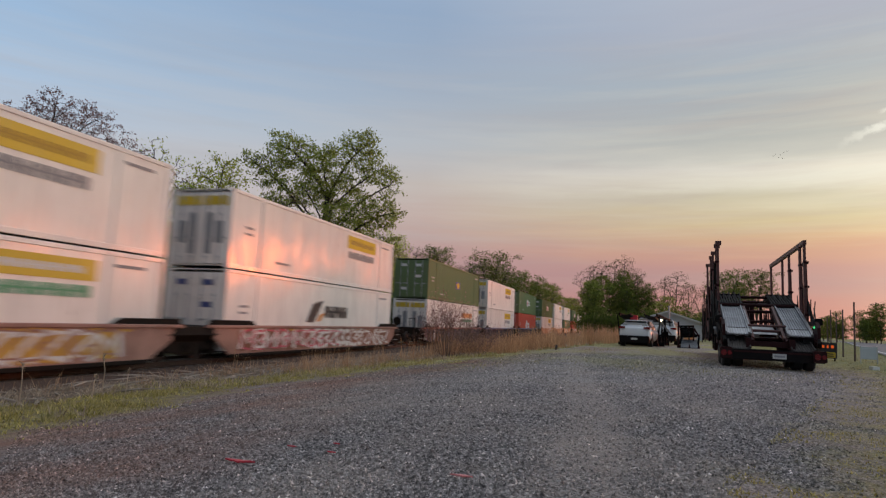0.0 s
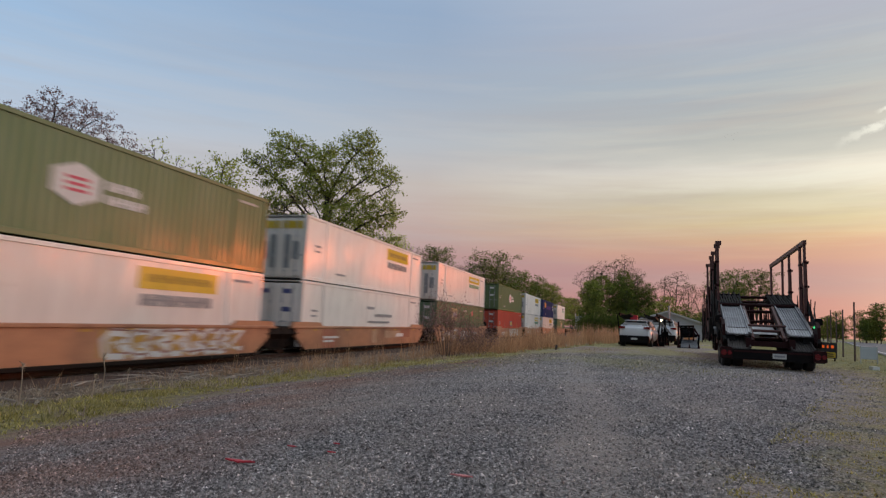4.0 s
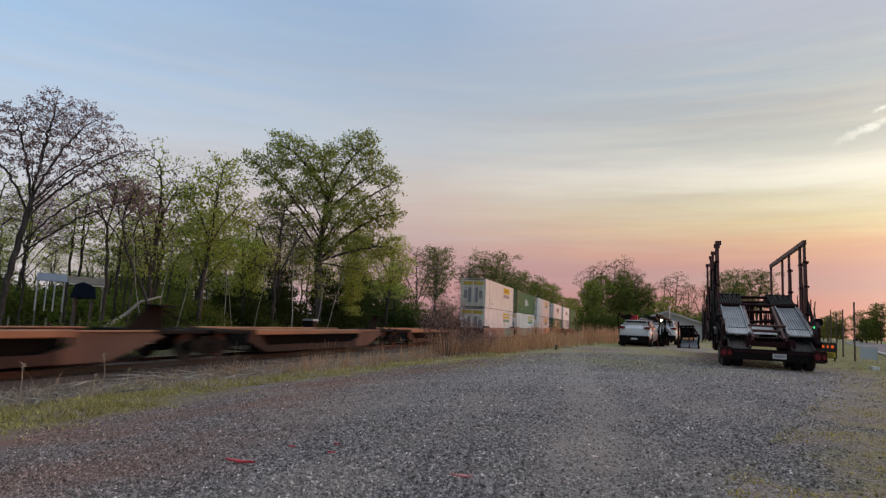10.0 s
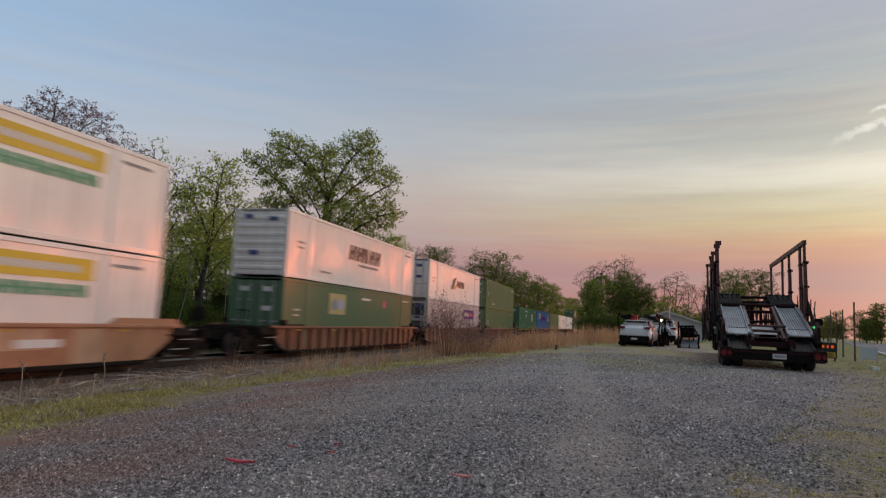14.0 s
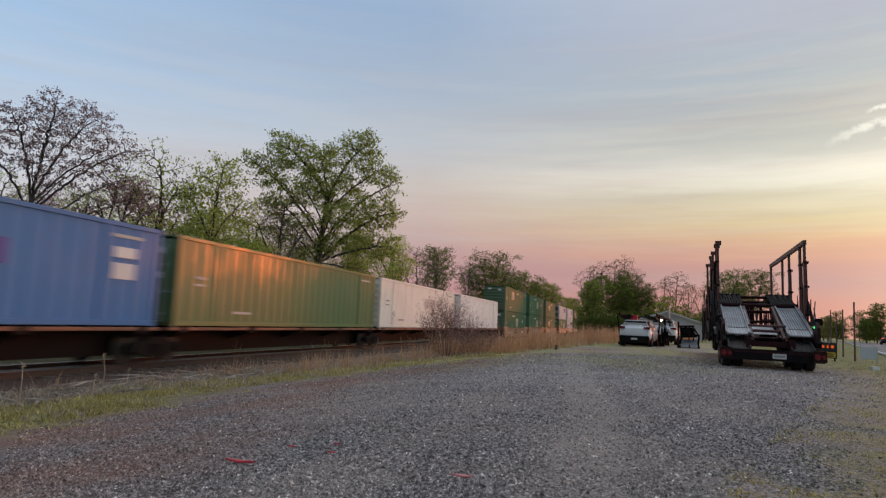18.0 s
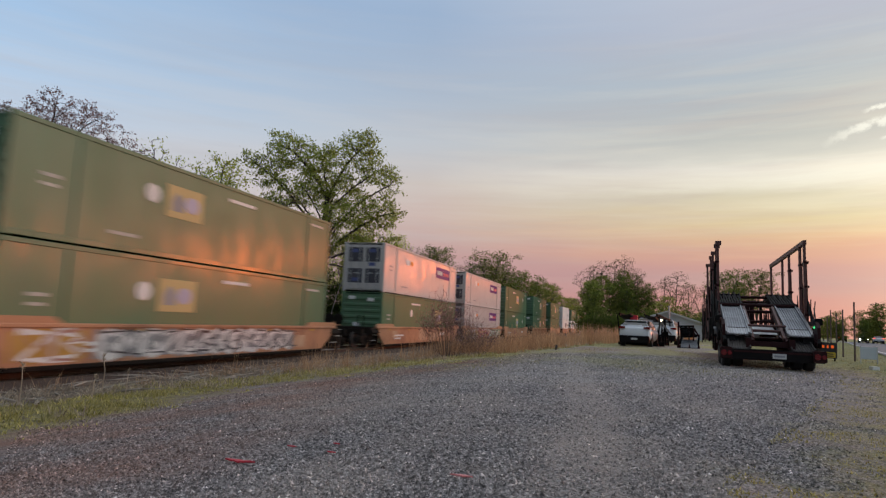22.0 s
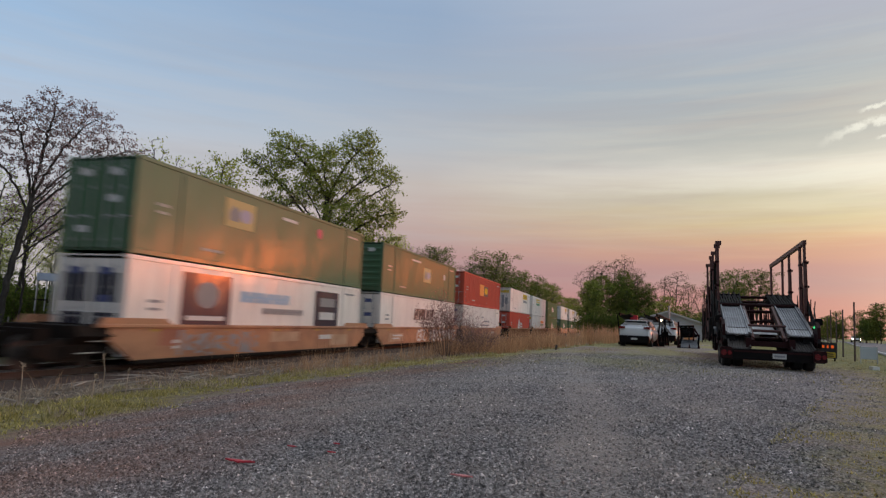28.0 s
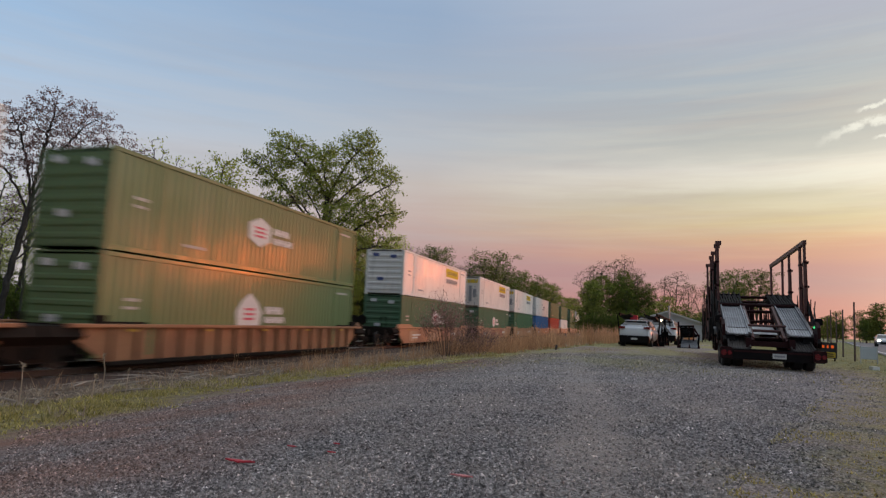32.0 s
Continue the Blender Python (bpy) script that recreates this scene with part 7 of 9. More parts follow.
def ramp(name, parent, length, wide, mat, at, label="", ridges=True):
    """A wheel track along y: a shallow steel channel with raised ridges."""
    key = (length, wide)
    if key not in ramp_cache:
        w = wide / 2
        ch = Geo().prism([(-w, -0.05), (w, -0.05), (w, 0.05), (w - 0.04, 0.05), (w - 0.04, -0.015), (-w + 0.04, -0.015), (-w + 0.04, 0.05), (-w, 0.05)], 0, length, "y").mesh(name)
        rd = Geo().prism([(-0.016, -0.016), (0.016, -0.016), (0.009, 0.006), (-0.009, 0.006)], 0.015, length - 0.015, "y").mesh("ridge")
        ramp_cache[key] = (ch, rd)
    ch, rd = ramp_cache[key]
    o = part(name, ch, M[mat], parent, label, at)
    if ridges:
        for k in range(8):
            part("ridge", rd, M[mat], o, at=Matrix.Translation((-wide / 2 + 0.075 + k * (wide - 0.15) / 7, 0, 0)))
    return o


def grate(name, parent, length, wide, n, mat, at, label=""):
    """An open grate: a frame and spaced bars along y."""
    key = (length, wide, n)
    if key not in ramp_cache:
        w = wide / 2
        fr = Geo().box(-w, w, 0, 0.06, -0.04, 0.04).mesh(name)
        e = Geo().box(-w, w, length - 0.06, length, -0.04, 0.04).mesh("end_bar")
        b = Geo().box(-0.024, 0.024, 0.03, length - 0.03, -0.02, 0.02).mesh("bar")
        ramp_cache[key] = (fr, e, b)
    fr, e, b = ramp_cache[key]
    o = part(name, fr, M[mat], parent, label, at)
    part("end_bar", e, M[mat], o)
    for k in range(n):
        part("bar", b, M[mat], o, at=Matrix.Translation((-wide / 2 + (k + 0.5) * wide / n, 0, 0)))
    return o


def carrier(x, y, z, turn):
    """An empty car-hauling trailer seen from behind. Local: y forward from the rear bumper."""
    t = thing("car_carrier_trailer", "empty dark red car carrier trailer with grey ramps parked on gravel", "trailer", at=pose(x, y, z, 0, 0, turn) @ Matrix.Diagonal((0.93, 1, 1, 1)))
    P = lambda name, g, m, lab="": part(name, g, M[m], t, lab)
    # rear bumper, its lights and number plate
    P("bumper", Geo().box(-1.28, 1.28, 0.0, 0.22, 0.25, 0.52), "black_steel")
    P("bumper_strip", Geo().box(-0.95, 1.0, -0.012, 0.0, 0.44, 0.49), "frame_dark")
    for sx in (-1, 1):
        lb = P("light_box", Geo().cbox(sx * 1.16 - 0.16, sx * 1.16 + 0.16, -0.10, 0.12, 0.27, 0.56, 0.03), "frame_dark")
        part("tail_light", Geo().lathe([(0.07, -0.125), (0.08, -0.10)], (sx * 1.16 - 0.06, 0, 0.41), "y", 14), M["tail"], lb)
        part("tail_light", Geo().lathe([(0.05, -0.125), (0.06, -0.10)], (sx * 1.16 + 0.09, 0, 0.41), "y", 14), M["tail"], lb)
    P("number_plate", Geo().box(0.02, 0.36, -0.02, -0.004, 0.31, 0.44), "plate")
    P("plate_bar", Geo().box(0.06, 0.32, -0.026, -0.02, 0.35, 0.40), "mark_grey")
    # lower chassis and deck
    for sx in (-1, 1):
        P("chassis_rail", Geo().box(sx * 0.55 - 0.07, sx * 0.55 + 0.07, 0.2, 13.5, 0.55, 0.82), "frame_dark")
        P("side_skirt", Geo().box(sx * 1.22 - 0.04, sx * 1.22 + 0.04, 0.2, 13.0, 0.62, 0.80), "frame_dark")
    for k in range(9):
        P("cross_member", Geo().box(-1.2, 1.2, 0.7 + k * 1.45, 0.82 + k * 1.45, 0.62, 0.74), "frame_dark")
    P("deck_plate", Geo().box(-0.46, 0.46, 1.0, 12.0, 0.80, 0.83), "frame_dark", "dark red deck plate")
    for sx in (-1, 1):
        for k in range(6):
            ramp("deck_track", t, 1.6, 0.6, "ramp", Matrix.Translation((sx * 0.82, 2.6 + k * 1.65, 0.86)), ridges=k < 2)
    # wheels
    for yy in (1.1, 2.3):
        for sx in (-1, 1):
            wheel_parts(t, sx * 1.08, yy, 0.42, 0.26, sx)
            wheel_parts(t, sx * 0.78, yy, 0.42, 0.26, sx)
        P("axle", Geo().tube((-1.0, yy, 0.42), (1.0, yy, 0.42), 0.07), "black_steel")
    for sx in (-1, 1):
        P("mud_flap", Geo().box(sx * 0.93 - 0.3, sx * 0.93 + 0.3, 0.55, 0.565, 0.34, 0.60), "rubber")
        P("fender", Geo().prism([(0.55, 0.72), (0.7, 0.95), (2.7, 0.95), (2.85, 0.72), (2.8, 0.72), (2.66, 0.91), (0.74, 0.91), (0.6, 0.72)], sx * 1.06 - 0.18, sx * 1.06 + 0.18, "x"), "black_steel")
    # loading ramps, upper pair bright, lower pair dark
    for sx in (-1, 1):
        ramp("loading_ramp", t, 2.05, 0.62, "ramp_dull", pose(sx * 0.80, 1.00, 1.10, 18.5, 0, 0), "worn galvanised ramp")
        ramp("ramp_lip", t, 0.46, 0.64, "ramp", pose(sx * 0.80, 0.58, 0.93, 24, 0, 0), "bright ramp end")
        ramp("lower_ramp", t, 0.95, 0.60, "ramp_dark", pose(sx * 0.80, 0.10, 0.54, 21, 0, 3 * sx), "rust-blackened lower ramp")
        for k in (-0.36, 0.36):
            P("ramp_arm", Geo().beam((sx * 0.80 + k, 0.35, 0.72), (sx * 0.80 + k, 3.2, 1.80), 0.06, 0.11), "frame_dark")
        P("inner_strut", Geo().beam((sx * 0.40, 0.5, 0.8), (sx * 0.42, 2.9, 1.72), 0.07, 0.12), "frame_brown")
    # tilted upper deck end: slatted wheel troughs and cross bars
    for sx in (-1, 1):
        grate("wheel_trough", t, 1.5, 0.72, 9, "black_steel", pose(sx * 0.78, 3.0, 1.82, 14, 0, 0), "open slatted wheel trough")
        grate("wheel_trough", t, 1.3, 0.66, 8, "black_steel", pose(sx * 0.78, 4.6, 2.14, -6, 0, 0))
        P("deck_beam", Geo().beam((sx * 1.13, 3.0, 1.78), (sx * 1.13, 11.5, 2.25), 0.09, 0.16), "frame_dark")
        P("deck_beam", Geo().beam((sx * 0.43, 3.0, 1.78), (sx * 0.43, 11.5, 2.25), 0.07, 0.12), "frame_dark")
        for k in range(3):
            grate("wheel_trough", t, 1.5, 0.62, 7, "black_steel", pose(sx * 0.78, 6.3 + k * 1.8, 2.02 + k * 0.09, 3, 0, 0))
    for yy, zz, r in ((3.0, 1.80, 0.05), (3.4, 1.62, 0.045), (4.5, 2.12, 0.045), (6.4, 2.05, 0.05), (9.4, 2.2, 0.05), (1.0, 1.02, 0.04), (5.4, 1.35, 0.045)):
        P("cross_bar", Geo().tube((-1.15, yy, zz), (1.15, yy, zz), r), "frame_brown" if yy < 2 else "frame_dark")
    posts = ((2.05, 0.10), (2.75, 0.12), (4.7, 0.09), (6.1, 0.08), (8.9, 0.12))
    # slim tubes clamped beside the posts, and their collars
    for sx in (-1, 1):
        for yy, w in posts[:3]:
            P("lift_tube", Geo().tube((sx * 1.30, yy + 0.14, 0.8), (sx * 1.28, yy + 0.14, 3.1), 0.032, n=8), "black_steel")
            for z in (1.5, 2.3, 3.0):
                P("collar", Geo().box(sx * 1.26 - 0.07, sx * 1.26 + 0.07, yy - w * 0.5, yy + 0.19, z, z + 0.06), "frame_dark")
    P("headboard", Geo().box(-0.85, 0.85, 7.2, 7.28, 0.9, 1.28), "frame_dark")
    for k in (-0.6, -0.2, 0.25, 0.6):
        P("headboard_post", Geo().box(k - 0.04, k + 0.04, 7.15, 7.35, 1.28, 2.0), "frame_dark")
    # tall side frames
    for sx in (-1, 1):
        for yy, w in posts:
            P("post", Geo().beam((sx * 1.22, yy, 0.7), (sx * (1.22 if sx > 0 else 1.24), yy, 3.56), 0.075, w * 0.8, (0, 1, 0)), "frame_brown", "tall weathered steel post")
        if sx > 0:
            P("top_rail", Geo().beam((sx * 1.22, 1.95, 3.60), (sx * 1.22, 9.0, 3.60), 0.10, 0.13), "frame_brown")
        else:
            for yy, w in posts:
                P("post_cap", Geo().box(-1.31, -1.13, yy - w / 2 - 0.02, yy + w / 2 + 0.02, 3.54, 3.66), "frame_brown")
        P("side_rail", Geo().beam((sx * 1.24, 0.6, 1.25), (sx * 1.24, 12.5, 1.55), 0.07, 0.12), "frame_dark")
        P("diagonal", Geo().beam((sx * 1.24, 2.8, 0.8), (sx * 1.24, 4.7, 2.0), 0.05, 0.08), "frame_dark")
        P("diagonal", Geo().beam((sx * 1.24, 6.1, 2.0), (sx * 1.24, 8.9, 0.9), 0.05, 0.08), "frame_dark")
        P("hydraulic_ram", Geo().tube((sx * 1.30, 0.7, 0.75), (sx * 1.30, 2.2, 1.9), 0.05).tube((sx * 1.30, 2.2, 1.9), (sx * 1.30, 2.6, 2.2), 0.03), "black_steel")
        P("hydraulic_ram", Geo().tube((sx * 1.30, 3.6, 0.8), (sx * 1.30, 4.6, 1.8), 0.05), "frame_brown")
        P("corner_gusset", Geo().prism([(0.2, 0.66), (0.2, 1.15), (0.45, 1.3), (1.0, 0.85), (1.0, 0.66)], sx * 1.2 - 0.04, sx * 1.2 + 0.04, "x"), "frame_dark")
        P("stop_arm", Geo().beam((sx * 1.18, 0.1, 0.70), (sx * 1.32, 0.9, 1.32), 0.08, 0.14), "black_steel")
        P("stop_block", Geo().cbox(sx * 1.30 - 0.1, sx * 1.30 + 0.1, 0.72, 0.98, 1.22, 1.40, 0.03), "black_steel")
        for k in range(7):
            P("lattice_bar", Geo().beam((sx * 1.26, 3.2 + k * 1.35, 0.75), (sx * 1.26, 3.5 + k * 1.35, 1.55 + 0.05 * k), 0.05, 0.05), "frame_dark")
        P("tie_chain", Geo().tube((sx * 1.31, 2.1, 1.9), (sx * 1.31, 2.25, 0.8), 0.015, n=5), "black_steel")
        P("hose", Geo().tube((sx * 1.31, 2.9, 2.4), (sx * 1.32, 2.95, 1.2), 0.02, n=6).tube((sx * 1.32, 2.95, 1.2), (sx * 1.30, 3.5, 0.8), 0.02, n=6), "rubber")
        P("tool_box", Geo().cbox(sx * 1.05 - 0.2, sx * 1.05 + 0.2, 4.0, 5.2, 0.35, 0.62, 0.03), "frame_dark")
    # slack hoses, chains and folded wheel stops that crowd the rear
    for k, (x0, y0, z0, x1, y1, z1) in enumerate(((-1.30, 0.9, 1.5, -1.22, 0.4, 0.7), (-1.34, 1.6, 2.0, -1.25, 1.2, 0.8), (1.30, 1.3, 1.7, 1.24, 0.5, 0.75), (-0.42, 2.9, 1.7, -0.38, 1.2, 0.85), (0.42, 2.9, 1.7, 0.34, 1.0, 0.85), (-1.36, 2.4, 2.5, -1.30, 1.9, 1.0))):
        P("hose", Geo().tube((x0, y0, z0), ((x0 + x1) / 2, (y0 + y1) / 2 - 0.08, (z0 + z1) / 2 - 0.12), 0.018, n=6).tube(((x0 + x1) / 2, (y0 + y1) / 2 - 0.08, (z0 + z1) / 2 - 0.12), (x1, y1, z1), 0.018, n=6), "rubber")
    for sx in (-1, 1):
        for k in range(4):
            P("wheel_stop", Geo().prism([(0.0, 0.0), (0.22, 0.0), (0.18, 0.10), (0.06, 0.14)], sx * 0.8 - 0.26, sx * 0.8 + 0.26, "x"), "black_steel").matrix_basis = Matrix.Translation((0, 1.1 + k * 1.3, 0.72 - 0.02 * k))
        P("winch", Geo().lathe([(0.05, -0.14), (0.11, -0.12), (0.11, 0.12), (0.05, 0.14)], (sx * 1.28, 1.5, 0.98), "x", 12), "galv")
        P("strap_reel", Geo().lathe([(0.03, -0.05), (0.09, -0.04), (0.09, 0.04), (0.03, 0.05)], (sx * 1.30, 3.3, 1.35), "x", 12), "black_steel")
        P("ladder", Geo().beam((sx * 1.33, 3.9, 0.7), (sx * 1.33, 3.9, 2.0), 0.03, 0.03), "frame_dark")
        for k in range(4):
            P("rung", Geo().beam((sx * 1.33, 3.9, 0.85 + k * 0.3), (sx * 1.33, 4.25, 0.85 + k * 0.3), 0.03, 0.03), "frame_dark")
    rnd = random.Random(31)
    for sx, count in ((-1, 66), (1, 22)):
        for k in range(count):
            y0, z0 = rnd.uniform(0.7, 11.0), rnd.uniform(0.45, 1.6)
            out = sx * rnd.uniform(1.26, 1.42)
            P("rod", Geo().tube((out, y0, z0), (out + rnd.uniform(-0.05, 0.05), y0 + rnd.uniform(-0.5, 0.5), z0 + rnd.uniform(0.35, 1.0)), rnd.uniform(0.012, 0.035), n=6), rnd.choice(("frame_dark", "black_steel", "black_steel", "frame_brown", "rubber")))
        for k in range(6):
            y0 = 4.2 + k * 1.6
            P("side_plate", Geo().prism([(y0, 0.62), (y0 + 0.75, 0.62), (y0 + 0.62, 1.5 + 0.05 * k), (y0 + 0.2, 1.75 + 0.05 * k)], sx * 1.27 - 0.02, sx * 1.27 + 0.02, "x"), "frame_dark")
    for sx in (-1, 1):
        for k in range(5):
            P("trough_rib", Geo().beam((sx * 0.78 - 0.34 + k * 0.16, 2.92, 1.74), (sx * 0.78 - 0.30 + k * 0.17, 4.5, 2.24), 0.035, 0.07), "black_steel")
        P("ramp_hinge", Geo().tube((sx * 0.80 - 0.36, 0.98, 1.07), (sx * 0.80 + 0.36, 0.98, 1.07), 0.035, n=8), "frame_dark")
        P("ramp_side", Geo().beam((sx * 0.80 + 0.36, 0.6, 0.9), (sx * 0.80 + 0.36, 2.9, 1.72), 0.04, 0.10), "ramp_dull")
    P("spreader_bar", Geo().tube((-0.5, 0.9, 1.16), (0.5, 0.9, 1.16), 0.032, n=8), "frame_brown")
    P("centre_panel", Geo().box(-0.05, 0.42, 2.1, 2.14, 0.85, 1.2), "frame_dark", "dark red centre panel")
    P("green_marker_lamp", Geo().lathe([(0.02, -0.04), (0.035, -0.02), (0.035, 0.02)], (1.16, 0.55, 1.16), "y", 10), "lamp_green", "small lit green marker lamp")
    P("lower_panel", Geo().box(-0.48, 0.48, 0.30, 0.36, 0.60, 0.74), "frame_dark")
    P("centre_plate", Geo().prism([(1.0, 0.92), (1.04, 0.95), (2.3, 1.2), (2.3, 1.15)], -0.42, 0.30, "x"), "ramp", "small grey tread plate")
    P("gooseneck", Geo().prism([(12.0, 0.8), (12.0, 2.2), (13.6, 2.2), (13.6, 1.1)], -0.9, 0.9, "x"), "frame_dark")
    return t


def car(label, paint_key, at, long=4.7, wide=1.86, high=1.62, headlights=False, tails=False, group="", name="car"):
    """A hatchback or SUV. Local: y forward, origin under its middle."""
    c = thing(name, label, "car", group, at=at)
    h, w = long / 2, wide / 2
    g = Geo().loft([(-h, w * 0.78, 0.46, 0.98), (-h + 0.06, w * 0.93, 0.32, 1.10), (-h + 0.35, w, 0.24, 1.16), (-h * 0.4, w, 0.22, 1.16), (0, w, 0.22, 1.13), (h * 0.45, w, 0.22, 1.07), (h * 0.78, w * 0.97, 0.24, 0.94), (h - 0.10, w * 0.88, 0.28, 0.82), (h, w * 0.70, 0.42, 0.70)])
    part("body", g.mesh("body", smooth=True), M[paint_key], c)
    cab = [(-h * 0.93, 1.14, w - 0.06), (-h * 0.70, high - 0.04, w - 0.26), (-h * 0.45, high, w - 0.24), (h * 0.05, high - 0.02, w - 0.24), (h * 0.16, high - 0.08, w - 0.25), (h * 0.52, 1.02, w - 0.08)]
    g = Geo().loft([(y - (0.02 if i == 0 else 0), hw, 0.85, z) for i, (y, z, hw) in enumerate(cab)], 5.0)
    part("cabin", g.mesh("cabin", smooth=True), M[paint_key], c)
    # glass set just proud of the cabin
    g = Geo()
    (y0, z0, w0), (y1, z1, w1) = cab[0], cab[1]
    g.poly([(-w0 * 0.86, y0 - 0.012 + 0.08 * (y1 - y0), z0 + 0.08 * (z1 - z0)), (w0 * 0.86, y0 - 0.012 + 0.08 * (y1 - y0), z0 + 0.08 * (z1 - z0)), (w1 * 0.9, y0 + 0.9 * (y1 - y0) - 0.012, z0 + 0.9 * (z1 - z0) + 0.01), (-w1 * 0.9, y0 + 0.9 * (y1 - y0) - 0.012, z0 + 0.9 * (z1 - z0) + 0.01)])
    part("rear_window", g, M["glass_dark"], c)
    g = Geo()
    (y0, z0, w0), (y1, z1, w1) = cab[-1], cab[-2]
    g.poly([(-w0 * 0.9, y0 + 0.01, z0 + 0.03), (w0 * 0.9, y0 + 0.01, z0 + 0.03), (w1 * 0.92, y1 + 0.012, z1 - 0.01), (-w1 * 0.92, y1 + 0.012, z1 - 0.01)])
    part("windscreen", g, M["glass_dark"], c)
    for sx in (-1, 1):
        g = Geo().poly([(sx * (w - 0.055), -h * 0.8, 1.18), (sx * (w - 0.055), h * 0.42, 1.08), (sx * (w - 0.235), h * 0.10, high - 0.12), (sx * (w - 0.235), -h * 0.60, high - 0.10)])
        part("side_window", g, M["glass_dark"], c)
        part("wing_mirror", Geo().cbox(sx * (w + 0.07) - 0.09, sx * (w + 0.07) + 0.09, h * 0.36, h * 0.42, 1.0, 1.13, 0.03), M[paint_key], c)
        tl = Geo().prism([(-w * 0.96, 0.98), (-w * 0.58, 1.02), (-w * 0.58, 1.10), (-w * 0.93, 1.12)] if sx < 0 else [(w * 0.58, 1.02), (w * 0.96, 0.98), (w * 0.93, 1.12), (w * 0.58, 1.10)], -h - 0.035, -h + 0.12, "y")
        part("tail_light", tl, M["tail_on" if tails else "tail"], c)
        hl = Geo().cbox(sx * w * 0.72 - 0.16, sx * w * 0.72 + 0.16, h - 0.12, h + 0.012, 0.66, 0.80, 0.03)
        part("headlight", hl, M["head_on" if headlights else "chrome"], c)
        for yy in (-h * 0.60, h * 0.62):
            wheel_parts(c, sx * (w - 0.12), yy, 0.35, 0.24, sx)
            part("wheel_arch", Geo().lathe([(0.40, -0.02), (0.40, 0.02)], (sx * (w - 0.02), yy, 0.36), "x", 20), M["rubber"], c)
    part("rear_bumper", Geo().cbox(-w * 0.92, w * 0.92, -h - 0.05, -h + 0.15, 0.24, 0.62, 0.05), M["black_steel"], c, "black lower bumper")
    part("number_plate", Geo().box(-0.17, 0.17, -h - 0.062, -h - 0.05, 0.40, 0.50), M["plate"], c)
    part("front_grille", Geo().cbox(-w * 0.6, w * 0.6, h - 0.1, h + 0.006, 0.34, 0.58, 0.03), M["black_steel"], c)
    part("roof_spoiler", Geo().cbox(-w * 0.66, w * 0.66, -h * 0.78, -h * 0.66, high - 0.08, high - 0.03, 0.015), M[paint_key], c)
    return c


